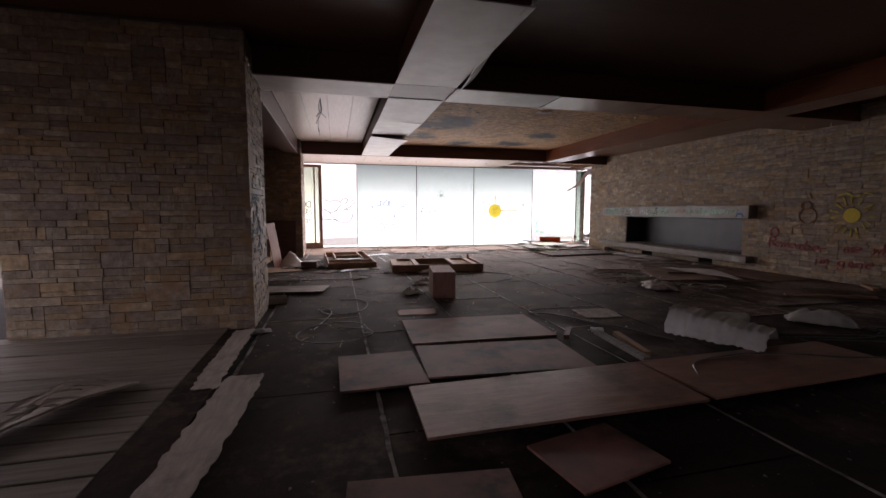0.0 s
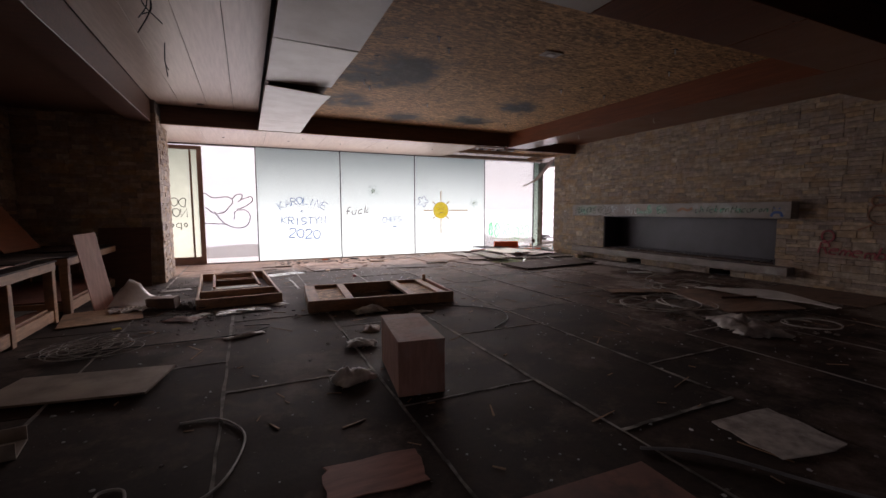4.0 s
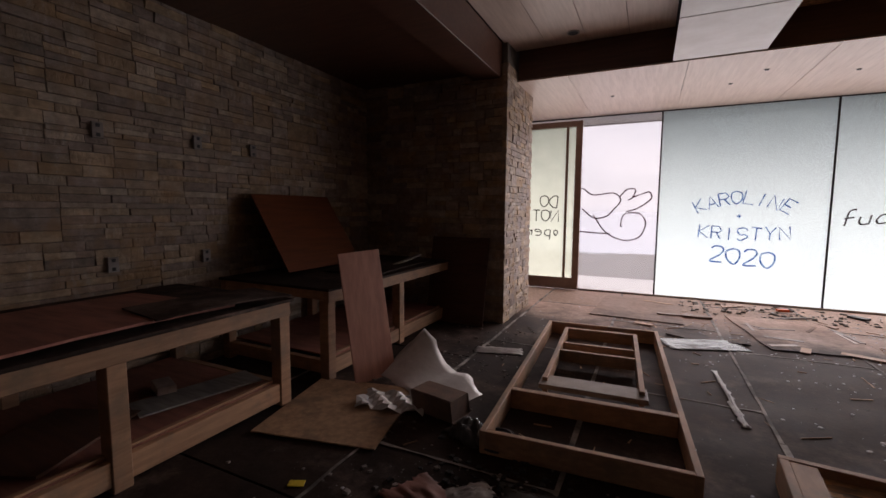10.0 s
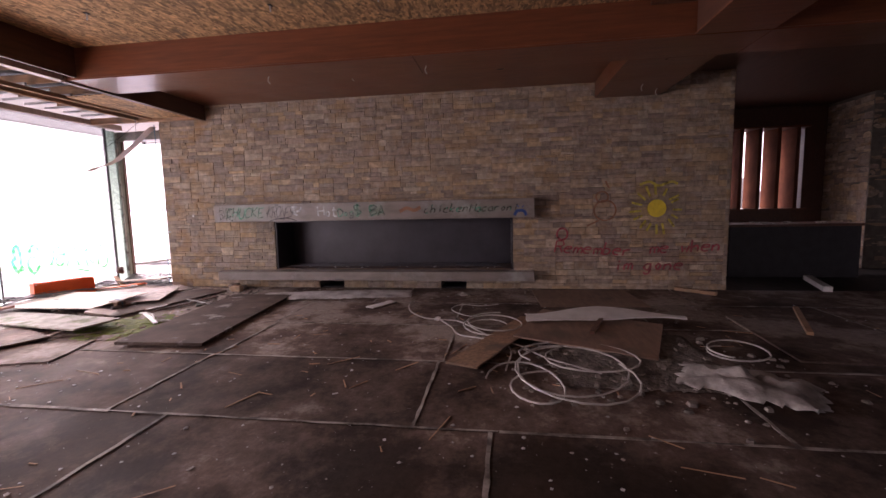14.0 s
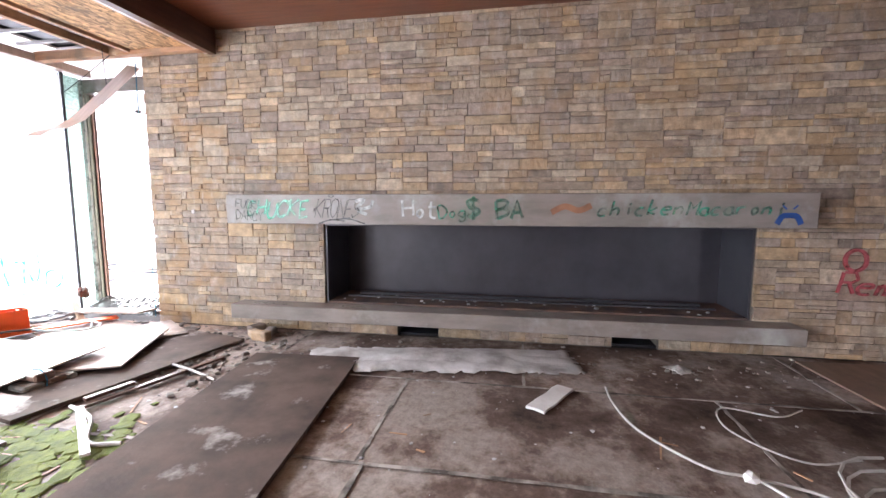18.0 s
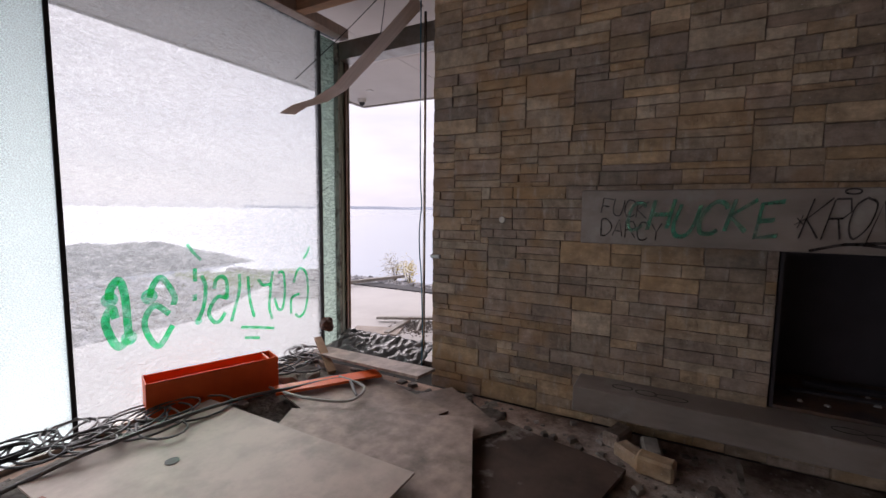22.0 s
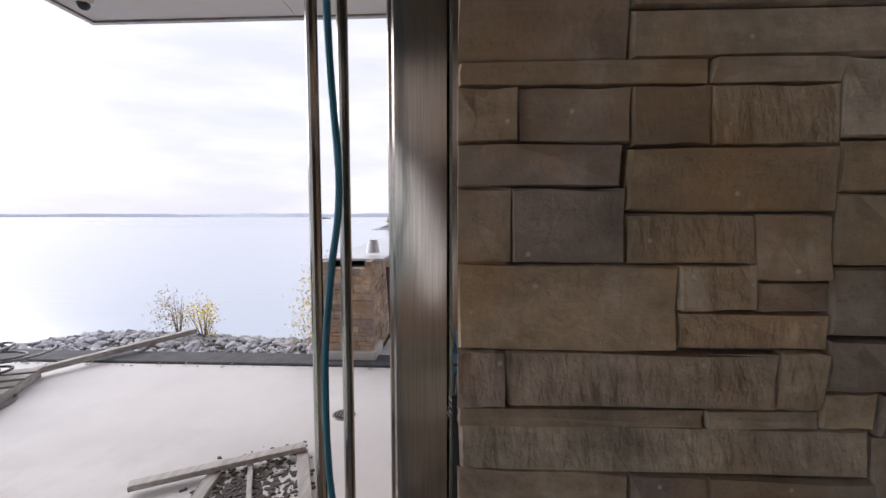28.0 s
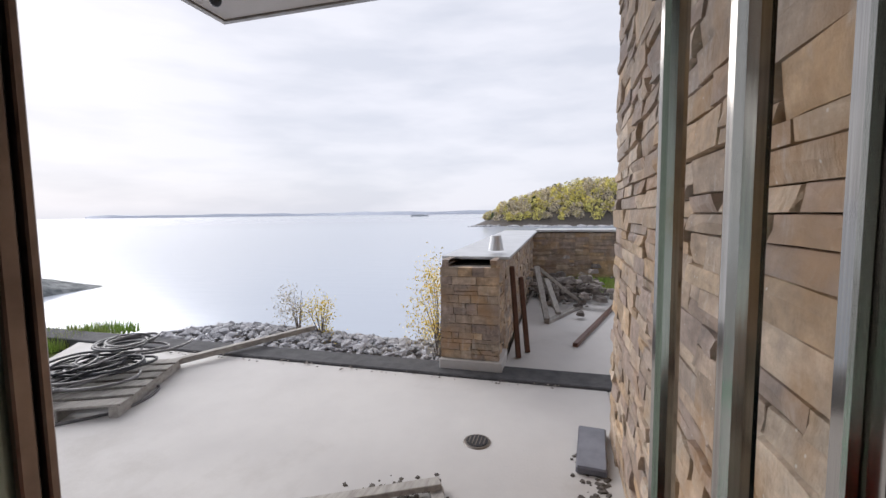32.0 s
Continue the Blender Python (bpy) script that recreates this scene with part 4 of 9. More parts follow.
def scatter(name, spots, material, rnd, label, category, flat=0.6, kind="stuff"):
    """Many small angular bits as one mesh: each spot is x, y, z, size."""
    verts, faces = [], []
    for x, y, z, s in spots:
        n = len(verts)
        a, k = rnd.uniform(0, math.tau), rnd.randint(4, 6)
        h = s * flat * rnd.uniform(0.4, 1.0)
        ring = [(x + s * rnd.uniform(0.6, 1.1) * math.cos(a + i * math.tau / k), y + s * rnd.uniform(0.6, 1.1) * math.sin(a + i * math.tau / k)) for i in range(k)]
        verts += [(px, py, z) for px, py in ring]
        verts += [(x + (px - x) * 0.72, y + (py - y) * 0.72, z + h * rnd.uniform(0.7, 1.2)) for px, py in ring]
        for i in range(k):
            j = (i + 1) % k
            faces.append((n + i, n + j, n + k + j, n + k + i))
        faces.append(tuple(n + k + i for i in range(k)))
        faces.append(tuple(n + k - 1 - i for i in range(k)))
    data = bpy.data.meshes.new(name)
    data.from_pydata(verts, [], faces)
    data.materials.append(material)
    return tagged(new(name, data), label, category, "", kind)


def letters(text, size, material, name="writing", bold=0.0, depth=0.002, shear=0.0):
    """Lettering as a flat mesh in the xy plane, from the built-in font."""
    curve = bpy.data.curves.new(name, "FONT")
    curve.body, curve.size, curve.extrude, curve.offset, curve.shear = text, size, depth, bold, shear
    curve.align_x, curve.align_y, curve.resolution_u = "CENTER", "CENTER", 3
    holder = bpy.data.objects.new(name, curve)
    data = bpy.data.meshes.new_from_object(holder)
    bpy.data.objects.remove(holder)
    data.materials.clear()
    data.materials.append(material)
    return data


def stroke(lines, width, material, name="painted_line", depth=0.002):
    """Painted lines as flat ribbons with round ends in the xy plane."""
    bm = bmesh.new()
    for line in lines:
        pts = [Vector((p[0], p[1], 0)) for p in line]
        left, right = [], []
        for i, p in enumerate(pts):
            d = (pts[min(i + 1, len(pts) - 1)] - pts[max(i - 1, 0)]).normalized()
            side = Vector((-d.y, d.x, 0)) * width / 2
            left.append(p + side)
            right.append(p - side)
        lower = [[bm.verts.new(q) for q in left], [bm.verts.new(q) for q in right]]
        upper = [[bm.verts.new(q + Vector((0, 0, depth))) for q in left], [bm.verts.new(q + Vector((0, 0, depth))) for q in right]]
        for i in range(len(pts) - 1):
            bm.faces.new((upper[0][i], upper[1][i], upper[1][i + 1], upper[0][i + 1]))
            bm.faces.new((lower[0][i], upper[0][i], upper[0][i + 1], lower[0][i + 1]))
            bm.faces.new((lower[1][i], lower[1][i + 1], upper[1][i + 1], upper[1][i]))
            bm.faces.new((lower[0][i], lower[0][i + 1], lower[1][i + 1], lower[1][i]))
    data = finish(bm, name)
    data.materials.append(material)
    return data


def split_block(a, b, c, d, rnd, tall, broad, out):
    """Cuts a block of wall into stones with straight cuts, each laid against its neighbours."""
    w, h = b - a, d - c
    if h > tall * rnd.uniform(0.6, 1.45) and h > 0.09 and (w < broad or rnd.random() < 0.62):
        cut = c + h * rnd.uniform(0.36, 0.64)
        split_block(a, b, c, cut, rnd, tall, broad, out)
        split_block(a, b, cut, d, rnd, tall, broad, out)
    elif w > broad * rnd.uniform(0.5, 1.5) and w > 0.16:
        cut = a + w * rnd.uniform(0.3, 0.7)
        split_block(a, cut, c, d, rnd, tall, broad, out)
        split_block(cut, b, c, d, rnd, tall, broad, out)
    else:
        out.append((a, b, c, d))


def courses(u0, u1, v0, v1, rnd, low=0.10, high=0.19, wide=(0.16, 0.5), holes=()):
    """Random ashlar: rectangles (ua, ub, va, vb) that fill a wall face around its holes."""
    out, v = [], v0
    while v < v1 - 0.02:
        h = rnd.uniform(0.2, 0.44)
        if v + h > v1 - 0.12:
            h = v1 - v
        u = u0
        while u < u1 - 0.01:
            w = rnd.uniform(0.8, 2.3)
            if u + w > u1 - 0.25:
                w = u1 - u
            split_block(u, u + w, v, v + h, rnd, (low + high) / 2, (wide[0] + wide[1]) / 2 * 1.25, out)
            u += w
        v += h
    kept = []
    for ua, ub, va, vb in out:
        pieces = [(ua, ub, va, vb)]
        for ha, hb, hc, hd in holes:
            rest = []
            for a, b, c, d in pieces:
                if b <= ha or a >= hb or d <= hc or c >= hd:
                    rest.append((a, b, c, d))
                    continue
                if a < ha:
                    rest.append((a, ha, c, d))
                if b > hb:
                    rest.append((hb, b, c, d))
                a2, b2 = max(a, ha), min(b, hb)
                if c < hc:
                    rest.append((a2, b2, c, hc))
                if d > hd:
                    rest.append((a2, b2, hd, d))
            pieces = rest
        kept += [p for p in pieces if p[1] - p[0] > 0.02 and p[3] - p[2] > 0.012]
    return kept


def unit_stones(rnd, count=14):
    """Stone blanks one by one by one, rough-hewn on the side of local z; pieces are scaled copies."""
    outline = ((-0.5, -0.5), (-0.2, -0.5), (0.2, -0.5), (0.5, -0.5), (0.5, 0), (0.5, 0.5), (0.2, 0.5), (-0.2, 0.5), (-0.5, 0.5), (-0.5, 0))
    blanks = []
    for _ in range(count):
        verts = [(x, y, -0.5) for x, y in ((-0.5, -0.5), (0.5, -0.5), (0.5, 0.5), (-0.5, 0.5))]
        ring, rim = [], []
        tilt_x, tilt_y = rnd.uniform(-0.12, 0.12), rnd.uniform(-0.14, 0.14)
        for x, y in outline:
            jx, jy = rnd.uniform(0.985, 1.008), rnd.uniform(0.945, 1.02)
            ring.append((x * jx, y * jy, 0.33 + rnd.uniform(-0.05, 0.05)))
            rim.append((x * (jx - rnd.uniform(0.008, 0.03)), y * (jy - rnd.uniform(0.03, 0.085)), 0.42 + tilt_x * x + tilt_y * y + rnd.uniform(-0.035, 0.045)))
        verts += ring + rim
        verts += [(rnd.uniform(-0.28, -0.12), rnd.uniform(-0.2, 0.2), 0.44 + rnd.uniform(-0.03, 0.05)), (rnd.uniform(0.12, 0.28), rnd.uniform(-0.2, 0.2), 0.44 + rnd.uniform(-0.03, 0.05))]
        faces = []
        for i in range(10):
            j = (i + 1) % 10
            faces.append((4 + i, 4 + j, 14 + j, 14 + i))
        for i, hub in ((8, 24), (9, 24), (0, 24), (2, 25), (3, 25), (4, 25), (5, 25), (7, 24)):
            faces.append((14 + i, 14 + (i + 1) % 10, hub))
        faces += [(15, 16, 25, 24), (20, 21, 24, 25)]
        faces += [(0, 1, 7, 6, 5, 4), (1, 2, 9, 8, 7), (2, 3, 12, 11, 10, 9), (3, 0, 4, 13, 12)]
        blanks.append((verts, faces))
    return blanks


BLANKS = unit_stones(random.Random(11))
BLANK_MESHES = []
for blank_verts, blank_faces in BLANKS:
    blank = bpy.data.meshes.new("stone")
    blank.from_pydata(blank_verts, [], blank_faces)
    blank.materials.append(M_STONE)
    BLANK_MESHES.append(blank)


def clad(parent, frame_m, stones, rnd, depth=0.07, single=None, limit=300, gap=0.0018, uneven=0.26):
    """Lays stones on a face: frame_m maps (u, v, out) to the world. single(u, v) says which are parts of their own."""
    verts, faces, made = [], [], 0
    for ua, ub, va, vb in stones:
        w, h, d = ub - ua - gap, vb - va - gap, depth * rnd.uniform(1 - uneven, 1.04 + uneven)
        m = frame_m @ Matrix.Translation(((ua + ub) / 2, (va + vb) / 2, 0)) @ Matrix.Diagonal((w, h, d, 1))
        k = rnd.randrange(len(BLANKS))
        if single and made < limit and single((ua + ub) / 2, (va + vb) / 2):
            ob = new("stone", BLANK_MESHES[k])
            ob.parent = parent
            ob.matrix_basis = m
            made += 1
        else:
            n = len(verts)
            verts += [(m @ Vector(v))[:] for v in BLANKS[k][0]]
            faces += [tuple(n + i for i in f) for f in BLANKS[k][1]]
    if verts:
        data = bpy.data.meshes.new("stonework")
        data.from_pydata(verts, [], faces)
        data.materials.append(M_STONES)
        ob = new("stonework", data)
        ob.parent = parent
        tagged(ob, "irregular brown ashlar stones laid dry", "", "", "stuff")


def face_east(x):
    """A face seen from the west: u runs along y, v up, out towards -x."""
    return Matrix(((0, 0, -1, x), (1, 0, 0, 0), (0, 1, 0, 0), (0, 0, 0, 1)))


def face_west(x):
    return Matrix(((0, 0, 1, x), (1, 0, 0, 0), (0, 1, 0, 0), (0, 0, 0, 1)))


def face_north(y):
    """A face seen from the south: u runs along x, v up, out towards -y."""
    return Matrix(((1, 0, 0, 0), (0, 0, -1, y), (0, 1, 0, 0), (0, 0, 0, 1)))


def face_south(y):
    return Matrix(((1, 0, 0, 0), (0, 0, 1, y), (0, 1, 0, 0), (0, 0, 0, 1)))


def wall_box(name, x0, x1, y0, y1, z0, z1, material, label):
    return solid(name, box(x0, x1, y0, y1, z0, z1), material, label, "wall", kind="structure")

# ---- the house ----
BEAM, CEIL, GLASS_Y, FIRE_X, END_Y = 3.26, 3.66, 17.12, 10.17, 15.65
slab = box(-6.2, 10.64, -4.2, 17.16, -0.30, -0.022)
box(10.64, 13.9, -4.2, 15.6, -0.30, -0.023, bm=slab)
solid("floor", slab, M_SUBFLOOR, "dark dusty subfloor beneath loose plywood sheets", "floor", kind="structure")

# fireplace block, built round its firebox and vents
fire_wall = thing("wall_east", "tall fireplace wall clad in brown ashlar stone", "wall", kind="structure")
core = bmesh.new()
for blk in ((10.20, 13.2, 5.30, 8.80, 0, 3.8), (10.20, 13.2, 13.36, 15.62, 0, 3.8), (10.20, 13.2, 8.80, 13.36, 1.28, 3.8), (10.20, 13.2, 8.80, 13.36, 0.14, 0.34),
            (10.95, 13.2, 8.80, 13.36, 0.34, 1.28), (10.20, 13.2, 8.80, 9.65, -0.02, 0.14), (10.20, 13.2, 10.12, 12.0, -0.02, 0.14), (10.20, 13.2, 12.48, 13.36, -0.02, 0.14),
            (10.75, 13.2, 9.65, 10.12, -0.02, 0.14), (10.75, 13.2, 12.0, 12.48, -0.02, 0.14)):
    box(*blk, bm=core)
part("backing", core, M_MORTAR, fire_wall)

# left niche walls and piers
west_wall = thing("wall_west", "long side wall clad in brown ashlar stone", "wall", kind="structure")
part("backing", box(-3.7, -3.24, 6.8, 14.2, 0, 3.8), M_MORTAR, west_wall)
pier_north = thing("wall_north", "stone-clad pier beside the glass door", "wall", kind="structure")
part("backing", box(-3.7, -1.04, 14.08, 15.34, 0, 3.8), M_MORTAR, pier_north)
pier_south = thing("wall_south", "stone-clad pier between hall and living room", "wall", kind="structure")
part("backing", box(-3.60, -1.04, 5.74, 6.86, 0, 3.8), M_MORTAR, pier_south)

# plain walls that close the hall behind
for n, (name, *b) in enumerate((("wall_back", -6.2, 0.2, -4.4, -4.2, -0.3, 3.9), ("wall_back", 2.0, 14.3, -4.4, -4.2, -0.3, 3.9), ("wall_back", 0.2, 2.0, -4.4, -4.2, 2.3, 3.9), ("wall_hall_west", -6.4, -6.2, -4.4, 2.0, -0.3, 3.9), ("wall_hall_west", -6.4, -6.2, 5.2, 5.7, -0.3, 3.9), ("wall_hall_west", -6.4, -6.2, 2.0, 5.2, 2.5, 3.9),
                                ("wall_hall_side", -6.2, -4.62, 5.7, 5.9, -0.3, 3.9), ("wall_hall_infill", -4.62, -3.6, 5.75, 5.9, 2.5, 3.9),
                                ("wall_niche_back", -6.2, -3.7, 15.0, 15.2, -0.3, 3.9))):
    wall_box(name, *b, M_DARKWOOD, "plain dark wall closing the unlit hall")
wall_box("wall_door_side", -3.7, -1.75, 15.34, 17.2, -0.1, 3.8, M_DARKWOOD, "plain dark wall beside the glass door")

# hall window wall with deep wooden fins
hall_wall = thing("wall_hall_east", "dark hall wall round a finned window", "wall", kind="structure")
for b in ((13.9, 14.3, -4.2, 1.9, -0.3, 3.9), (13.9, 14.3, 5.38, 5.6, -0.3, 3.9), (13.9, 14.3, 1.9, 5.38, -0.3, 1.24), (13.9, 14.3, 1.9, 5.38, 3.20, 3.9)):
    part("panel", box(*b), M_DARKWOOD, hall_wall)
hall_window = thing("window_3", "hall window with deep upright dark wooden fins", "window", kind="structure")
for k in range(8):
    y = 4.98 - k * 0.405
    part("fin", box(13.70, 14.28, y - 0.04, y + 0.04, 1.28, 3.16, 0.004), M_FIN, hall_window)
part("window_sill", box(13.68, 14.29, 1.9, 5.38, 1.242, 1.28, 0.005), M_REDWOOD, hall_window)
part("window_head", box(13.68, 14.29, 1.9, 5.38, 3.16, 3.198, 0.005), M_REDWOOD, hall_window)
solid("roof_eave", box(14.3, 15.3, -4.4, 5.6, 3.32, 3.5), M_ROOFEDGE, "pale roof eave outside the hall window", "roof", kind="structure")
stub = thing("wall_hall_pier", "stone-clad pier in the dark hall", "wall", kind="structure")
part("backing", box(12.6, 13.88, 0.6, 1.45, 0, 3.8), M_MORTAR, stub)

# ceilings
solid("ceiling", box(-6.2, 13.9, -4.2, 6.2, CEIL, CEIL + 0.2), M_DARKWOOD, "dark stained wooden ceiling over the hall", "ceiling", kind="structure")
ceil_white = bmesh.new()
for k in range(4):
    x = -1.1 + k * 0.49
    box(x + 0.003, x + 0.487, 6.96, 14.45, CEIL, CEIL + 0.03, 0.002, ceil_white)
solid("ceiling_bleached", ceil_white, M_WHITEWOOD, "bleached wooden ceiling panels with open joints", "ceiling", kind="structure")
ceil_osb = bmesh.new()
for j in range(6):
    for i in range(3):
        x, y = 1.75 + i * 1.94, 6.96 + j * 1.25
        box(x + 0.002, x + 1.938, y + 0.002, min(y + 1.248, 14.45), CEIL, CEIL + 0.02, 0.0, ceil_osb)
solid("ceiling_osb", ceil_osb, M_OSB, "bare strand board ceiling with black mould stains", "ceiling", kind="structure")
solid("ceiling_red", box(8.22, 10.4, 7.4, 14.62, 3.52, 3.56), M_REDWOOD, "glossy reddish veneered ceiling by the fireplace", "ceiling", kind="structure")
solid("ceiling_niche", box(-3.7, -1.5, 6.8, 14.2, 3.30, 3.34), M_DARKWOOD, "dark wooden ceiling over the bench niche", "ceiling", kind="structure")
solid("ceiling_dark", box(7.5, 13.9, 4.9, 7.4, 3.60, 3.64), M_DARKWOOD, "dark wooden ceiling by the hall", "ceiling", kind="structure")
roof = box(-6.4, 10.5, -4.4, 17.4, 3.92, 4.3)
box(10.5, 14.3, -4.4, 15.5, 3.92, 4.3, bm=roof)
solid("roof", roof, M_ASPHALT, "flat dark roof over the house", "roof", kind="structure")

# soffit by the glass: bleached boards, and bare framing where they have come off
soffit = bmesh.new()
for k in range(6):
    x = -1.72 + k * 1.37
    box(x + 0.003, x + 1.367, 14.46, 17.2, BEAM, BEAM + 0.02, 0.002, soffit)
solid("ceiling_soffit", soffit, M_WHITEWOOD, "bleached wooden soffit along the glass wall", "ceiling", kind="structure")
framing = thing("ceiling_framing", "bare soffit framing with battens and steel furring", "ceiling frame")
part("deck", box(6.5, 10.75, 14.7, 17.2, 3.62, 3.64), M_BLACK, framing)
for b in ((6.52, 6.58, 14.7, 17.16, 3.26, 3.34), (6.52, 10.7, 16.98, 17.10, 3.24, 3.34), (6.52, 10.2, 14.66, 14.78, 3.26, 3.36), (10.0, 10.10, 14.7, 17.0, 3.25, 3.36), (6.58, 10.0, 15.92, 15.98, 3.27, 3.36)):
    part("batten", box(*b, 0.004), M_LUMBER if b[0] > 6.55 else M_WHITEWOOD, framing)
part("strand_board_strip", box(8.35, 10.0, 14.80, 15.60, 3.30, 3.315), M_OSB, framing)
part("cross_batten", box(6.58, 10.0, 15.62, 15.67, 3.27, 3.33, 0.004), M_LUMBER, framing)
for k in range(10):
    x = 6.88 + k * 0.325
    part("furring", box(x - 0.016, x + 0.016, 15.68, 16.96, 3.36, 3.395, 0.003), M_GALV, framing)
for k in range(5):
    x = 6.9 + k * 0.62
    part("joist", box(x - 0.02, x + 0.02, 14.8, 16.96, 3.46, 3.60, 0.003), M_LUMBER, framing)

# beams
beam_mid = thing("beam_1", "dropped ceiling beam with loose white panels", "beam", kind="structure")
part("core", box(0.90, 1.70, 3.6, 14.44, BEAM + 0.035, 3.66), M_DARKWOOD, beam_mid)
beam_cross = thing("beam_2", "white-bottomed cross beam", "beam", kind="structure")
part("core", box(-1.1, 7.5, 6.22, 6.94, BEAM + 0.02, 3.66), M_DARKWOOD, beam_cross)
for a, b in ((-1.1, 0.84), (1.76, 3.45), (3.46, 5.4), (5.41, 7.5)):
    part("bottom_panel", box(a + 0.003, b - 0.003, 6.2, 6.96, BEAM, BEAM + 0.018, 0.003), M_WHITEPAINT if b < 4 else M_REDWOOD, beam_cross)
beam_right = thing("beam_3", "reddish veneered beam along the fireplace", "beam", kind="structure")
for a, b in ((-4.0, 2.2), (2.2, 6.2), (6.2, 10.0), (10.0, 14.62)):
    part("bottom_panel", box(7.52, 8.22, a + 0.003, b - 0.003, BEAM, BEAM + 0.02, 0.004), M_REDWOOD, beam_right)
part("side_panel", box(7.52, 7.55, -4.0, 14.62, BEAM + 0.02, 3.66), M_REDWOOD, beam_right)
part("side_panel", box(8.19, 8.22, -4.0, 14.62, BEAM + 0.02, 3.66), M_REDWOOD, beam_right)
beam_wall = thing("beam_4", "reddish veneered beam meeting the stone wall", "beam", kind="structure")
part("core", box(8.22, 10.15, 6.4, 7.44, BEAM, 3.6, 0.004), M_REDWOOD, beam_wall)
beam_left = thing("beam_5", "dark veneered beam at the niche", "beam", kind="structure")
part("core", box(-1.5, -1.11, 6.86, 14.06, 3.22, 3.66, 0.004), M_DARKWOOD, beam_left)
solid("beam_6", box(-1.0, 7.5, 14.45, 14.49, BEAM + 0.02, 3.66), M_DARKWOOD, "dark fascia board above the glass bay", "beam", kind="structure")
solid("beam_7", box(7.5, 10.15, 14.62, 14.70, 3.24, 3.6), M_DARKWOOD, "dark beam end at the framing", "beam", kind="structure")

# glass wall
def pane(name, x0, x1, z0, z1, y, material, label):
    ob = solid(name, box(x0, x1, y - 0.008, y + 0.008, z0, z1), material, label, "window", kind="structure")
    ob.visible_shadow = False
    return ob


pane("window_1", -0.50, 0.805, 0.03, 3.25, GLASS_Y, M_PANE_CLEAR, "clear floor-to-ceiling glass pane with a scrawl")
pane("window_2", 0.835, 3.17, 0.03, 3.25, GLASS_Y, M_PANE_MILKY, "milky floor-to-ceiling glass pane with blue writing")
pane("window_4", 3.20, 5.595, 0.03, 3.25, GLASS_Y, M_PANE_MILKY, "milky floor-to-ceiling glass pane with black scribbles")
pane("window_5", 5.625, 8.255, 0.03, 3.25, GLASS_Y, M_PANE_MILKY, "milky floor-to-ceiling glass pane with a yellow sun")
pane("window_6", 8.285, 10.378, 0.03, 3.25, GLASS_Y, M_PANE_CRAZED, "crazed floor-to-ceiling glass pane with green spray paint")
pane("window_7", 10.408, 10.63, 0.03, 3.22, GLASS_Y, M_PANE_EDGE, "narrow crazed green glass strip at the corner")
for k, x in enumerate((0.82, 3.185, 5.61, 8.27)):
    solid("trim", box(x - 0.013, x + 0.013, GLASS_Y - 0.012, GLASS_Y + 0.012, 0.03, 3.25), M_BLACK, "black silicone joint between panes", "trim", kind="structure")
solid("trim", box(10.38, 10.406, GLASS_Y - 0.03, GLASS_Y + 0.03, 0.03, 3.24), M_BLACK, "dirty black edge of a broken pane", "trim", kind="structure")
solid("trim", box(-0.5, 10.64, GLASS_Y - 0.03, GLASS_Y + 0.03, -0.02, 0.03), M_STEEL_DARK, "steel sill rail under the glass", "trim", kind="structure")
solid("trim", box(-1.72, 10.64, GLASS_Y - 0.025, GLASS_Y + 0.025, 3.245, 3.262), M_BLACK, "dark head channel above the glass", "trim", kind="structure")

# glass door at the pier
door = thing("door_1", "tall glass door in a brown metal frame, shut", "door", kind="structure")
part("stile", box(-0.62, -0.505, GLASS_Y - 0.05, GLASS_Y + 0.05, 0, 3.2, 0.005), M_BRONZE, door)
part("stile", box(-0.80, -0.755, GLASS_Y - 0.03, GLASS_Y + 0.03, 0.05, 3.1, 0.004), M_BRONZE, door)
part("rail", box(-1.7, -0.62, GLASS_Y - 0.05, GLASS_Y + 0.05, 3.1, 3.2, 0.004), M_BRONZE, door)
part("rail", box(-1.7, -0.62, GLASS_Y - 0.04, GLASS_Y + 0.04, 0.0, 0.22, 0.004), M_BRONZE, door)
part("stile", box(-1.74, -1.66, GLASS_Y - 0.05, GLASS_Y + 0.05, 0, 3.2, 0.004), M_BRONZE, door)
for a, b in ((-1.66, -0.80), (-0.755, -0.62)):
    leaf = part("pane", box(a, b, GLASS_Y - 0.006, GLASS_Y + 0.006, 0.22, 3.1), M_PANE_GREEN, door)
    leaf.visible_shadow = False

# corner doorway to the terrace
jamb = thing("door_2", "open corner doorway in a steel frame, its door gone", "door", kind="structure")
part("jamb", box(10.617, 10.652, 17.06, 17.14, -0.05, 3.2, 0.003), M_JAMB_PAINT, jamb, "dull grey-green painted edge")
part("groove", box(10.652, 10.684, 17.10, 17.14, -0.05, 3.2, 0.002), M_BLACK, jamb, "black rubber groove")
part("jamb", box(10.684, 10.752, 17.085, 17.15, -0.05, 3.2, 0.004), M_JAMB_GREEN, jamb, "polished metal face with a green cast")
part("frame", box(10.734, 10.768, 17.062, 17.083, -0.05, 3.2, 0.004), M_JAMB, jamb, "brown anodised frame strip")
part("groove", box(10.754, 10.782, 17.085, 17.15, -0.05, 3.2, 0.002), M_BLACK, jamb)
part("frame", box(10.783, 10.803, 17.066, 17.15, -0.05, 3.2, 0.004), M_JAMB, jamb, "brown anodised frame strip")
jrnd = random.Random(77)
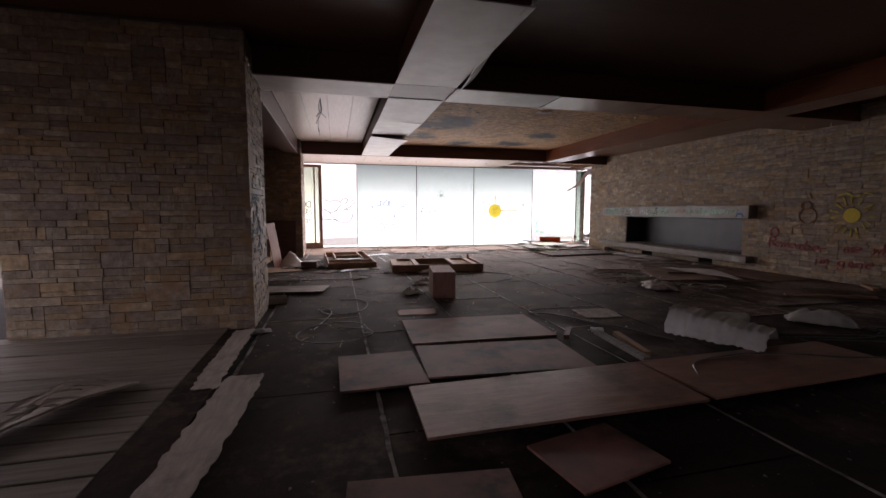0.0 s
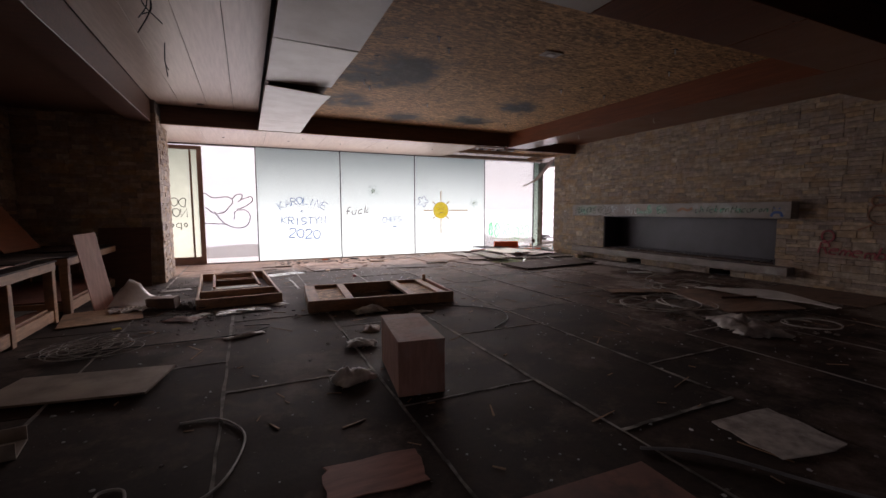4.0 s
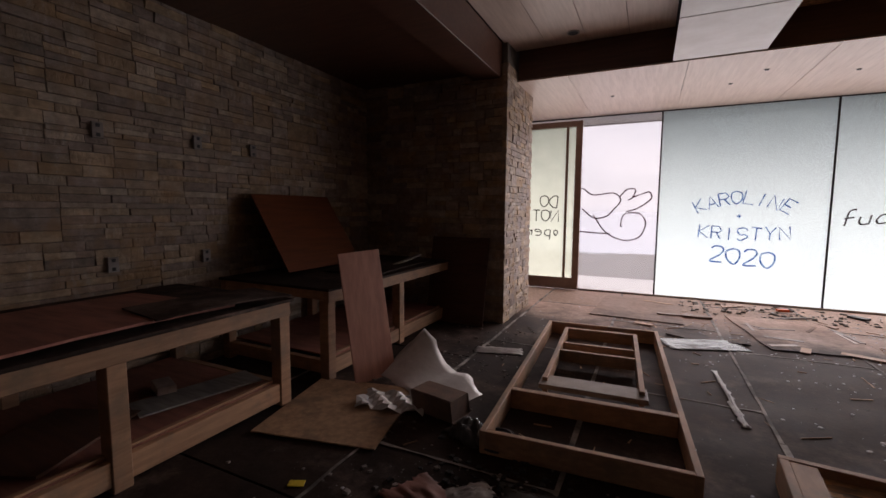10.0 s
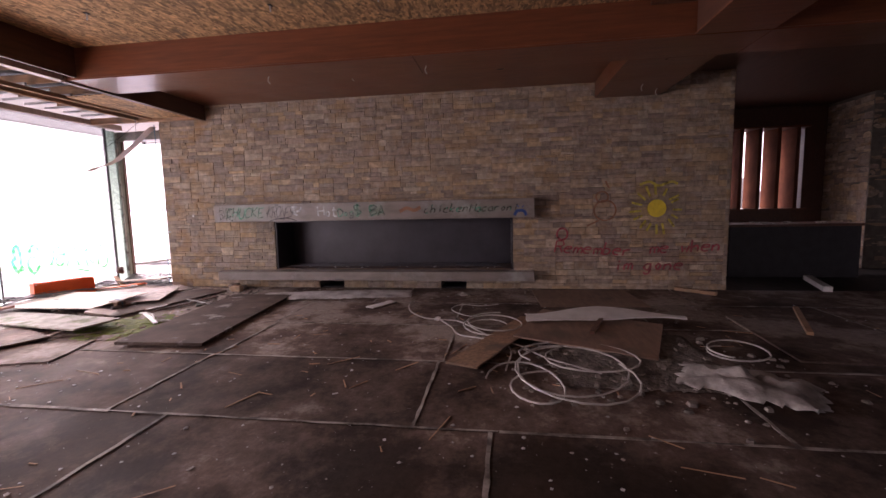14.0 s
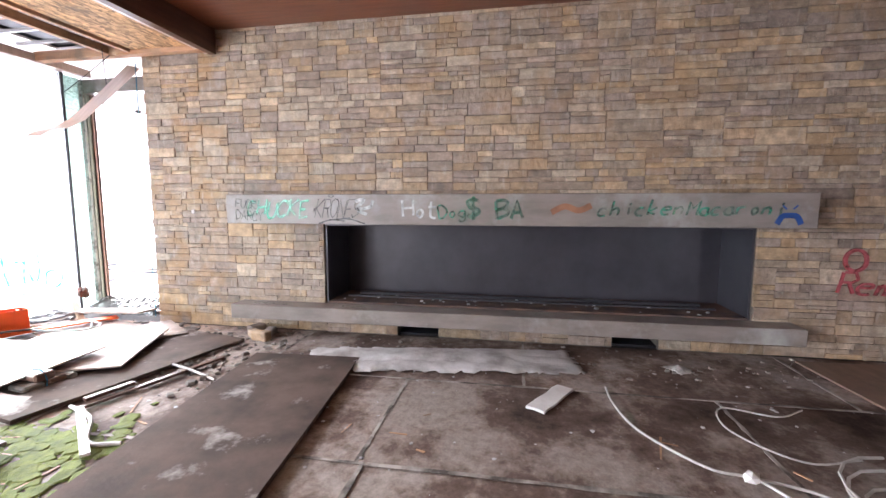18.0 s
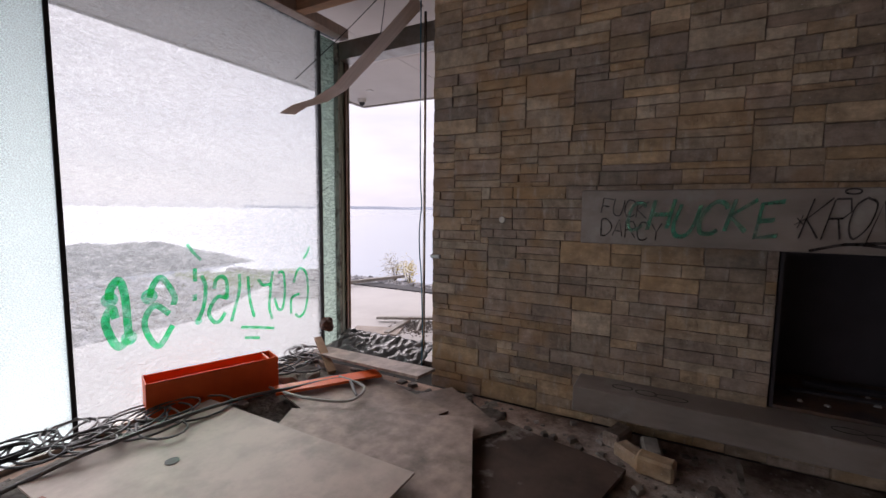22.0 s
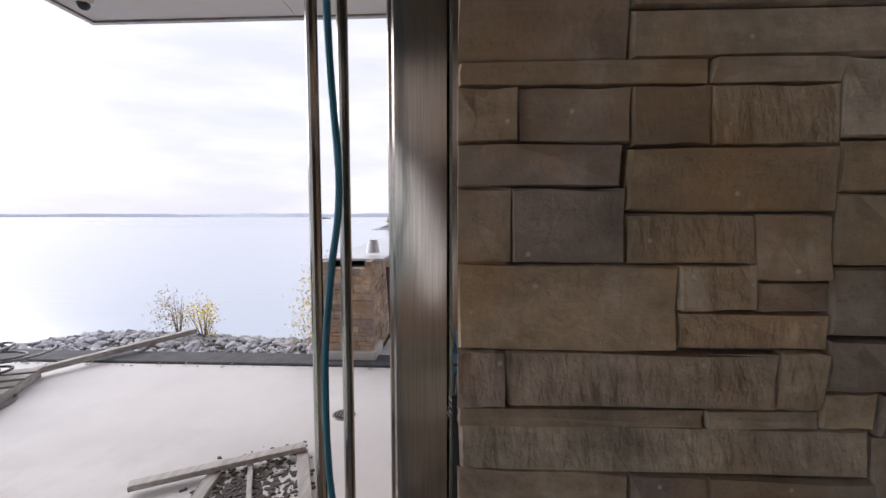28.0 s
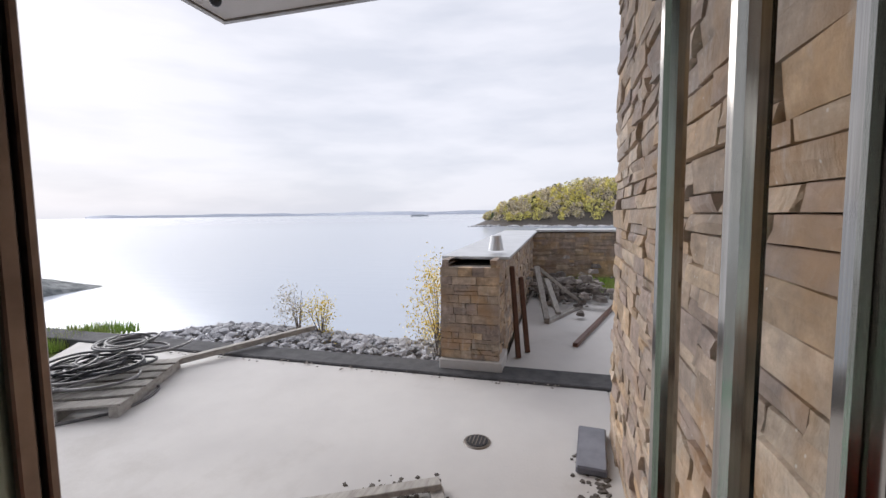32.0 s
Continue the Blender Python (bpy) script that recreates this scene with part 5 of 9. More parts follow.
for k in range(16):
    dirt = bmesh.new()
    bmesh.ops.create_circle(dirt, cap_ends=True, segments=7, radius=jrnd.uniform(0.0012, 0.0035))
    bmesh.ops.scale(dirt, vec=(jrnd.uniform(0.8, 2.2), 1, 1), verts=dirt.verts[:])
    ob = part("dirt_spot", dirt, M_BLACK, jamb)
    ob.matrix_basis = pose(jrnd.uniform(10.69, 10.735), 17.0838, jrnd.uniform(1.2, 2.1), 90, 0, 0)
part("head", box(10.62, 10.82, 15.66, 17.05, 3.02, 3.2, 0.004), M_STEEL_DARK, jamb)
part("jamb_cover", box(10.612, 10.66, 15.674, 15.80, -0.05, 3.2, 0.006), M_STEEL, jamb, "brushed stainless steel jamb cover")
part("bead", box(10.603, 10.617, 15.645, 15.672, -0.05, 3.2, 0.005), M_STEEL, jamb)
part("bead", box(10.645, 10.67, 15.80, 15.815, -0.05, 3.2, 0.003), M_STEEL, jamb)
part("threshold", box(10.60, 10.84, 15.67, 17.05, -0.10, 0.02, 0.005), M_STEEL_DARK, jamb)
for x, y, r in ((10.525, 15.943, 0.0125), (10.736, 15.941, 0.0145)):
    post = solid("steel_post", tube([(x, y, -0.08 if x > 10.6 else 0.0), (x, y, 3.24)], r, 12), M_STEEL, "slim upright steel tube in the corner doorway", "post", group="posts in the doorway")

# ---- outside ----
rnd = random.Random(41)
ground = bmesh.new()
grid = []
# one sheet: terrace level near the house, banks by the shore, lake bed beyond
def shore_line(y):
    if y < 16.8:
        return 16.9 + 0.5 * math.sin(y * 0.6) + (2.5 if y < 14 else 0) + (16.8 - y) * 1.4
    return max(11.5, 15.8 + 0.12 * math.sin(y * 1.3) - max(0.0, y - 21.2) * 0.95)


def ground_height(x, y):
    d = max(x - shore_line(y), y - 29 - 0.4 * math.sin(x))
    level = -0.34 if x < 14.4 else -0.40
    return level if d < 0 else max(-6.0, level - 0.62 * d)


xs = [-4000, -400, -60, -20, -8] + [-4 + 1.0 * k for k in range(40)] + [40, 60, 100, 400, 4000]
ys = [-4000, -400, -60, -20, -8] + [-4 + 1.0 * k for k in range(40)] + [40, 60, 100, 400, 4000]
for yy in ys:
    grid.append([ground.verts.new((xx, yy, ground_height(xx, yy))) for xx in xs])
for j in range(len(ys) - 1):
    for i in range(len(xs) - 1):
        ground.faces.new((grid[j][i], grid[j][i + 1], grid[j + 1][i + 1], grid[j + 1][i]))
solid("ground", ground, M_SOIL, "dark stony ground sloping to the lake", "ground", kind="structure")
lake = bmesh.new()
bmesh.ops.create_grid(lake, x_segments=2, y_segments=2, size=4500)
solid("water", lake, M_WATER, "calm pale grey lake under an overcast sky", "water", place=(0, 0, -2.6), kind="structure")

terrace = thing("pavement", "pale smooth concrete terrace", "terrace", kind="structure")
corner_slab = box(10.70, 14.02, 15.66, 24.0, -0.40, -0.10)
for v in corner_slab.verts:
    if v.co.y > 23:
        v.co.y = 19.75 if v.co.x < 12 else 21.9
bmesh.ops.bevel(corner_slab, geom=corner_slab.edges[:], offset=0.01, segments=1, affect="EDGES")
part("slab", corner_slab, M_CONCRETE, terrace)
part("slab", box(-3.0, 10.70, 17.24, 19.75, -0.40, -0.10, 0.01), M_CONCRETE, terrace)
part("slab", box(13.28, 14.02, 9.0, 15.66, -0.40, -0.101, 0.01), M_CONCRETE, terrace)
part("slab", box(14.36, 19.6, 9.0, 16.62, -0.40, -0.10, 0.01), M_CONCRETE, terrace)
part("channel", box(14.02, 14.36, 9.0, 24.0, -0.40, -0.075, 0.01), M_ASPHALT, terrace, "dark membrane strip along the terrace edge")

# overhanging roof edge above the terrace
canopy = thing("roof_overhang", "pale panelled roof overhang above the terrace", "roof", kind="structure")
for x0, x1 in ((10.5, 12.2), (12.2, 14.2)):
    for y0, y1 in ((15.5, 17.4), (17.4, 19.6)):
        part("panel", box(x0 + 0.004, x1 - 0.004, y0 + 0.004, y1 - 0.004, 3.57, 3.60, 0.002), M_ROOFEDGE, canopy)
for k in range(4):
    x0 = -5.0 + k * 3.875
    part("panel", box(x0 + 0.004, x0 + 3.871, 17.25, 19.6, 3.57, 3.60, 0.002), M_ROOFEDGE, canopy)
part("edge", box(14.2, 14.26, 15.4, 19.66, 3.55, 3.95, 0.004), M_STEEL_DARK, canopy)
part("edge", box(-5.0, 14.2, 19.6, 19.66, 3.55, 3.95, 0.004), M_STEEL_DARK, canopy)
part("deck", box(-5.0, 14.2, 17.4, 19.6, 3.62, 3.9), M_ASPHALT, canopy)
part("deck", box(10.5, 14.2, 15.5, 17.4, 3.62, 3.9), M_ASPHALT, canopy)

# low stone wall with a metal cap
low_wall = thing("garden_wall", "low brown stone wall with a sheet metal cap", "wall")
part("backing", box(14.24, 19.5, 16.70, 17.14, -0.34, 0.92), M_MORTAR, low_wall)
part("backing", box(19.5, 19.95, 13.0, 17.14, -0.34, 1.02), M_MORTAR, low_wall)
part("plinth", box(14.16, 14.62, 16.60, 17.22, -0.12, 0.02, 0.01), M_CONCRETE, low_wall, "pale concrete plinth")
wall_rnd = random.Random(42)
clad(low_wall, face_east(14.22), courses(16.63, 17.21, 0.02, 0.93, wall_rnd, low=0.08, high=0.13, wide=(0.12, 0.3)), wall_rnd, 0.06, single=lambda u, v: True)
clad(low_wall, face_north(16.68), courses(14.2, 19.5, -0.1, 1.0, wall_rnd, low=0.08, high=0.14, wide=(0.14, 0.4)), wall_rnd, 0.06, single=lambda u, v: u < 16.5, limit=150)
clad(low_wall, face_south(17.16), courses(14.2, 19.5, -0.3, 1.0, wall_rnd, low=0.08, high=0.14), wall_rnd, 0.06)
clad(low_wall, face_east(19.5), courses(13.0, 16.7, 0.1, 1.02, wall_rnd, low=0.08, high=0.14), wall_rnd, 0.06)
cap = bmesh.new()
box(14.45, 19.5, 16.56, 17.26, 1.04, 1.07, 0.004, cap)
for v in cap.verts:
    v.co.z += 0.09 * (1 - abs(v.co.y - 16.91) / 0.35) - (0.06 if v.co.x < 15 else 0)
part("cap", cap, M_GALV, low_wall, "grey sheet metal cap")
part("cap_edge", box(19.42, 20.02, 13.0, 16.6, 1.04, 1.09, 0.006), M_GALV, low_wall, "pale coping")
cone = bmesh.new()
bmesh.ops.create_cone(cone, cap_ends=True, segments=14, radius1=0.085, radius2=0.055, depth=0.16, matrix=Matrix.Translation((14.75, 16.74, 1.13)))
part("vent", cone, M_GALV, low_wall, "short sheet metal vent")

# riprap
RIP = [rock_mesh("riprap_rock", rnd, M_ROCK) for _ in range(6)]
spots = []
bank = thing("riprap", "bank of broken grey rock along the shore", "rocks", kind="stuff")
bank_verts, bank_faces = [], []
for k in range(6500):
    y, x = rnd.uniform(15.5, 23.2), rnd.uniform(14.40, 16.9)
    if y < 17.4 and x < 19.8 and 14.2 < x or x > shore_line(y) + 0.7:
        continue
    s = rnd.uniform(0.04, 0.11) if rnd.random() < 0.92 else rnd.uniform(0.11, 0.20)
    z = ground_height(x, y) + 0.12 * math.exp(-((x - shore_line(y) + 0.25) / 0.5) ** 2)
    mesh_pick = RIP[rnd.randrange(6)]
    m = Matrix.Translation((x, y, z)) @ Euler((rnd.uniform(-0.6, 0.6), rnd.uniform(-0.6, 0.6), rnd.uniform(0, 6.3))).to_matrix().to_4x4() @ Matrix.Diagonal((s, s * rnd.uniform(0.6, 1), s * rnd.uniform(0.6, 1), 1))
    if x < 15.6 and s > 0.08 and len(spots) < 200:
        spots.append(1)
        ob = new("rock", mesh_pick)
        ob.parent, ob.matrix_basis = bank, m
    else:
        n = len(bank_verts)
        bank_verts += [(m @ v.co)[:] for v in mesh_pick.vertices]
        bank_faces += [tuple(n + i for i in p.vertices) for p in mesh_pick.polygons]
for k in range(5200):
    x, y = rnd.uniform(4.0, 14.6), rnd.uniform(19.8, 29.8)
    if y < 20.0 + max(0.0, x - 10.7) * 0.68 or x > 13.2 and y > 21.6 or x > shore_line(y):
        continue
    s = rnd.uniform(0.12, 0.34) * (1 if x < 10 else 0.55)
    z = ground_height(x, y) + 0.05 + 0.10 * min(1.0, (y - 19.8) / 4)
    mesh_pick = RIP[rnd.randrange(6)]
    m = Matrix.Translation((x, y, z)) @ Euler((rnd.uniform(-0.6, 0.6), rnd.uniform(-0.6, 0.6), rnd.uniform(0, 6.3))).to_matrix().to_4x4() @ Matrix.Diagonal((s, s * rnd.uniform(0.6, 1), s * rnd.uniform(0.5, 0.8), 1))
    n = len(bank_verts)
    bank_verts += [(m @ v.co)[:] for v in mesh_pick.vertices]
    bank_faces += [tuple(n + i for i in p.vertices) for p in mesh_pick.polygons]
rubble = bpy.data.meshes.new("broken_rock")
rubble.from_pydata(bank_verts, [], bank_faces)
rubble.materials.append(M_ROCK)
tagged(part("broken_rock", rubble, None, bank), kind="stuff")


def crown(name, centre, size, count, material, rnd, leaf=0.05, spread=None):
    """A crown of many small two-sided leaf clumps with an uneven outline."""
    verts, faces = [], []
    lobes = [(rnd.uniform(-0.5, 0.5) * size[0], rnd.uniform(-0.5, 0.5) * size[1], rnd.uniform(-0.5, 0.5) * size[2], rnd.uniform(0.35, 0.6)) for _ in range(7)]
    for _ in range(count):
        lx, ly, lz, lr = lobes[rnd.randrange(7)]
        p = Vector((lx + rnd.gauss(0, 0.4) * lr * size[0], ly + rnd.gauss(0, 0.4) * lr * size[1], lz + rnd.gauss(0, 0.4) * lr * size[2])) + Vector(centre)
        e = Euler((rnd.uniform(0, 6.3), rnd.uniform(0, 6.3), rnd.uniform(0, 6.3))).to_matrix()
        s, n = leaf * rnd.uniform(0.6, 1.4), len(verts)
        verts += [(p + e @ Vector(q) * s)[:] for q in ((-0.5, 0, 0), (0, -0.35, 0.08), (0.6, 0, 0), (0, 0.35, 0.08))]
        faces += [(n, n + 1, n + 2), (n, n + 2, n + 3)]
    data = bpy.data.meshes.new(name)
    data.from_pydata(verts, [], faces)
    data.materials.append(material)
    return data


def sapling(x, y, z, height, width, count, material, label, seed):
    r = random.Random(seed)
    tree = thing("shrub", label, "shrub", (x, y, z))
    limbs = bmesh.new()
    for k in range(9):
        a = r.uniform(0, 6.3)
        d = width * r.uniform(0.2, 0.9)
        top = height * r.uniform(0.6, 1.0)
        tube(spline([(0, 0, 0), (d * 0.25 * math.cos(a), d * 0.25 * math.sin(a), top * 0.45), (d * math.cos(a) * 0.6, d * math.sin(a) * 0.6, top)], 4), [0.012 - 0.0012 * q for q in range(9)], 4, bm=limbs)
    part("stem", limbs, M_BARK, tree)
    part("leaves", crown("leaves", (0, 0, height * 0.55), (width, width, height * 0.8), int(count * 1.7), material, r, 0.023), None, tree)
    return tree


sapling(15.69, 19.87, -0.40, 0.75, 0.40, 420, M_LEAF_B, "thin bare shrub with a few yellow leaves", 1)
sapling(15.65, 19.45, -0.40, 0.60, 0.38, 700, M_LEAF_Y, "small shrub with yellow autumn leaves", 2)
sapling(15.55, 17.62, -0.38, 1.0, 0.5, 1500, M_LEAF_Y, "bright yellow shrub beside the stone wall", 3)
sapling(15.1, 17.5, -0.38, 0.5, 0.4, 200, M_LEAF_B, "dry brown shrub beside the stone wall", 4)

# wooded headland
rnd = random.Random(51)
head = bmesh.new()


def head_height(x, y):
    across = (46.0 - y) / 36.0
    along = abs(x - 172.0) / 30.0
    return 12.5 * max(0.0, 1 - along ** 3) * max(0.0, min(1.0, across)) ** 0.75


rows_h = []
for j in range(25):
    rows_h.append([head.verts.new((138 + i * 2.8, -70 + j * 4.8, -3.2 + head_height(138 + i * 2.8, -70 + j * 4.8))) for i in range(25)])
for j in range(24):
    for i in range(24):
        head.faces.new((rows_h[j][i], rows_h[j][i + 1], rows_h[j + 1][i + 1], rows_h[j + 1][i]))
hill = thing("headland", "wooded headland in yellow autumn colours", "hillside", kind="structure")
part("slope", head, M_SOIL, hill)
for name, material, share, seed in (("yellow_trees", M_LEAF_H, 0.95, 1), ("bare_trees", M_LEAF_B, 0.95, 2), ("dark_trees", M_LEAF_G, 0.12, 3)):
    r = random.Random(seed)
    verts, faces = [], []
    for k in range(int(520 * share)):
        x, y = r.uniform(140, 175), r.uniform(-60, 46)
        h = head_height(x, y)
        if h < 2.2:
            continue
        base, tall, wide = -3.2 + h, r.uniform(2.6, 4.6) * (1 if h > 4 else 0.6), r.uniform(1.2, 2.2)
        for _ in range(110):
            f = r.random()
            w = wide * (1 - f * 0.75) if material is M_LEAF_G else wide * math.sin(math.pi * (0.15 + 0.8 * f))
            a, d = r.uniform(0, 6.3), w * math.sqrt(r.random())
            p = Vector((x + d * math.cos(a), y + d * math.sin(a), base + tall * f))
            e, n, s = Euler((r.uniform(0, 6.3), r.uniform(0, 6.3), 0)).to_matrix(), len(verts), r.uniform(0.18, 0.46)
            verts += [(p + e @ Vector(q) * s)[:] for q in ((-0.6, -0.3, 0), (0.5, -0.5, 0.1), (0.6, 0.4, 0), (-0.4, 0.5, 0.1))]
            faces += [(n, n + 1, n + 2, n + 3)]
    data = bpy.data.meshes.new(name)
    data.from_pydata(verts, [], faces)
    data.materials.append(material)
    tagged(part(name, data, None, hill), kind="stuff")
shore_rocks = bpy.data.meshes.new("shore_rock")
bank_verts, bank_faces = [], []
for k in range(260):
    y = rnd.uniform(-40, 44)
    x = 142 + rnd.uniform(-4, 4)
    s = rnd.uniform(0.8, 2.6)
    m = Matrix.Translation((x, y, -2.6)) @ Matrix.Diagonal((s * 1.5, s, s * 0.6, 1))
    n, pick = len(bank_verts), RIP[rnd.randrange(6)]
    bank_verts += [(m @ v.co)[:] for v in pick.vertices]
    bank_faces += [tuple(n + i for i in p.vertices) for p in pick.polygons]
shore_rocks.from_pydata(bank_verts, [], bank_faces)
shore_rocks.materials.append(M_ROCK)
tagged(part("shore_rock", shore_rocks, None, hill), kind="stuff")

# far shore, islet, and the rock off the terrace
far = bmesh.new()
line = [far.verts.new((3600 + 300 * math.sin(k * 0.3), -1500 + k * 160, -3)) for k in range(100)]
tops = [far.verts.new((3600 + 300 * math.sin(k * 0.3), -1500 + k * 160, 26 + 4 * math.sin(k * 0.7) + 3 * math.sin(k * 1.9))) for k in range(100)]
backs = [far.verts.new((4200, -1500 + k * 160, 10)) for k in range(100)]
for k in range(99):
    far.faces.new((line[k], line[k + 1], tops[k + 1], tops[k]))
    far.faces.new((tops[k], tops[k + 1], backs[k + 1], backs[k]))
solid("backdrop", far, M_FAR, "low far shore in a pale haze colour across the lake", "far shore", kind="structure")
islet = rock_mesh("islet", random.Random(5), M_FARROCK, 0.15, 0.16)
tagged(new("islet", islet), "small dark wooded islet far out on the lake", "island").matrix_basis = Matrix.Translation((768, 271, -2.6)) @ Matrix.Diagonal((44, 40, 55, 1))
# low rocky spit beyond the bay
spit = bmesh.new()
spit_rows = []
for j in range(19):
    row = []
    for i in range(85):
        x, y = 29.6 - i * 0.5, 41.8 + j * 0.4
        swell = max(0.0, math.sin(math.pi * j / 18)) ** 0.6 * min(1.0, (i / 13) ** 0.8)
        rough_up = 0.30 * noise.noise(Vector((x * 0.8, y * 0.9, 3.1))) + 0.14 * noise.noise(Vector((x * 2.4, y * 2.6, 1.7)))
        row.append(spit.verts.new((x, y + 0.5 * noise.noise(Vector((x * 0.35, 0, 8.0))), -2.72 + (1.75 + 1.2 * rough_up) * swell * (0.42 + 0.58 * min(1.0, max(0.0, (x - 8) / 10))))))
    spit_rows.append(row)
for j in range(18):
    for i in range(84):
        spit.faces.new((spit_rows[j][i], spit_rows[j + 1][i], spit_rows[j + 1][i + 1], spit_rows[j][i + 1]))
solid("rock_outcrop", spit, M_SPIT, "low bare grey rock spit running into the lake", "rock")

# ---- things on the terrace ----
rnd = random.Random(81)
drain = thing("floor_drain", "round dark drain set in the concrete", "drain", (12.93, 16.60, -0.1))
ring = bmesh.new()
bmesh.ops.create_cone(ring, cap_ends=True, segments=28, radius1=0.095, radius2=0.09, depth=0.008, matrix=Matrix.Translation((0, 0, 0.004)))
drain_ring = part("ring", ring, M_STEEL_DARK, drain)
grate = bmesh.new()
bmesh.ops.create_cone(grate, cap_ends=True, segments=24, radius1=0.074, radius2=0.074, depth=0.004, matrix=Matrix.Translation((0, 0, 0.0105)))
part("grate", grate, M_BLACK, drain_ring)
for k in range(5):
    part("bar", box(-0.062 + abs(k - 2) * 0.012, 0.062 - abs(k - 2) * 0.012, -0.05 + k * 0.025 - 0.004, -0.05 + k * 0.025 + 0.004, 0.012, 0.016), M_STEEL_DARK, drain_ring)


def beam_piece(name, a, b, w, h, material, label, category, group=""):
    """A sawn length from a to b, both at its underside."""
    a, b = Vector(a), Vector(b)
    d = b - a
    m = Matrix.Translation(a) @ d.to_track_quat("Y", "Z").to_matrix().to_4x4()
    return solid(name, box(-w / 2, w / 2, 0, d.length, 0, h, 0.005), material, label, category, m, group)


frame_out = thing("broken_pallet", "weathered grey lumber boards nailed together on concrete", "pallet", (0, 0, 0))
for a, b, w in (((11.90, 17.55, -0.066), (12.37, 16.70, -0.066), 0.075), ((12.10, 17.16, -0.1), (11.45, 17.05, -0.1), 0.075), ((12.36, 16.72, -0.1), (11.75, 16.46, -0.1), 0.075), ((12.22, 17.0, -0.1), (11.7, 16.75, -0.1), 0.03)):
    a, b = Vector(a), Vector(b)
    d = b - a
    ob = part("board", box(-w / 2, w / 2, 0, d.length, 0, 0.034, 0.004), M_LUMBER_GREY, frame_out)
    ob.matrix_basis = Matrix.Translation(a) @ d.to_track_quat("Y", "Z").to_matrix().to_4x4()
scatter("soil_debris", [(rnd.gauss(11.98, 0.17), rnd.gauss(16.88, 0.15), -0.1, rnd.uniform(0.005, 0.024)) for _ in range(900)], M_SOIL, rnd, "dark soil and grit spilled on the concrete", "debris", flat=0.5)
scatter("grit", [(rnd.uniform(11.4, 13.2), 15.78 + abs(rnd.gauss(0, 0.08)), -0.1, rnd.uniform(0.005, 0.024)) for _ in range(420)], M_SOIL, rnd, "dark grit along the stone wall", "debris", flat=0.5)
scatter("grit", [(rnd.uniform(13.9, 14.15), rnd.uniform(16.0, 21.0), -0.085, rnd.uniform(0.006, 0.02)) for _ in range(200)], M_RUBBLE, rnd, "grit along the dark strip", "debris", flat=0.5)
solid("wet_slab", box(-0.26, 0.26, -0.09, 0.09, 0, 0.05, 0.01), M_WETSLAB, "wet grey slab lying by the stone wall", "slab", pose(12.98, 15.86, -0.1, 0, 0, -4))
solid("pale_board", box(-0.16, 0.16, -0.32, 0.32, 0, 0.015, 0.003), M_PLY_PALE, "pale board scrap outside the doorway", "board", pose(11.5, 17.25, -0.098, 0, 0, 20))
beam_piece("long_pole", (13.05, 20.12, -0.07), (14.95, 19.12, -0.02), 0.07, 0.06, M_LUMBER_GREY, "long grey pole across the terrace edge", "pole")
pallet = thing("pallet", "weathered pallet loaded with grey cable", "pallet", pose(12.90, 20.0, -0.1, 0, 0, 25))
for k in range(3):
    part("bearer", box(-0.55, 0.55, -0.45 + k * 0.42, -0.38 + k * 0.42, 0, 0.09, 0.004), M_LUMBER_GREY, pallet)
for k in range(6):
    part("deck_board", box(-0.55 + k * 0.19, -0.42 + k * 0.19, -0.47, 0.5, 0.09, 0.11, 0.003), M_LUMBER_GREY, pallet)
for k in range(8):
    solid("cable_coil", tube(coil(12.57 + k * 0.11, 20.0 + rnd.uniform(-0.32, 0.28), 0.02 + 0.012 * k, 0.24, 4, rnd, 1.0, 0.05), 0.012, 6), (M_CABLE_DARK, M_CABLE, M_CABLE_DARK)[k % 3], "tangled coil of dark cable on the pallet", "cable", group="coils on the pallet")
solid("cable", tube(spline([(12.9, 20.2, 0.03), (13.15, 19.85, -0.085), (13.1, 19.55, -0.09), (12.7, 19.45, -0.09), (12.3, 19.75, -0.09)], 7), 0.012, 6), M_CABLE, "grey cable trailing off the pallet", "cable")
for x, y, h, a in ((14.7, 16.50, 0.85, 18), (14.9, 16.42, 0.7, -20)):
    beam_piece("prop", (x, y, -0.1), (x + 0.25, y + 0.1, h), 0.05, 0.05, M_DARKWOOD, "dark wooden prop leaning on the low wall", "prop", group="props at the wall")
trestle = thing("trestle", "fallen pale lumber trestle frame", "frame", (0, 0, 0))
for a, b in (((16.2, 16.25, -0.1), (17.4, 15.75, -0.1)), ((16.2, 16.25, -0.06), (17.2, 16.45, 0.55)), ((17.4, 15.75, -0.06), (17.2, 16.45, 0.55)), ((16.6, 16.1, -0.05), (17.25, 16.3, 0.35))):
    a, b = Vector(a), Vector(b)
    d = b - a
    ob = part("bar", box(-0.04, 0.04, 0, d.length, 0, 0.05, 0.004), M_LUMBER_GREY, trestle)
    ob.matrix_basis = Matrix.Translation(a) @ d.to_track_quat("Y", "Z").to_matrix().to_4x4()
beam_piece("long_pole", (15.2, 15.9, -0.095), (17.6, 15.2, -0.095), 0.06, 0.05, M_DARKWOOD, "dark pole lying on the concrete", "pole")
scatter("rubble_heap", [(rnd.gauss(18.3, 0.5), rnd.gauss(15.9, 0.45), -0.1 + abs(rnd.gauss(0, 0.18)), rnd.uniform(0.03, 0.14)) for _ in range(260)], M_RUBBLE, rnd, "heap of grey rubble by the far wall", "debris", flat=0.8)
grass_v, grass_f = [], []
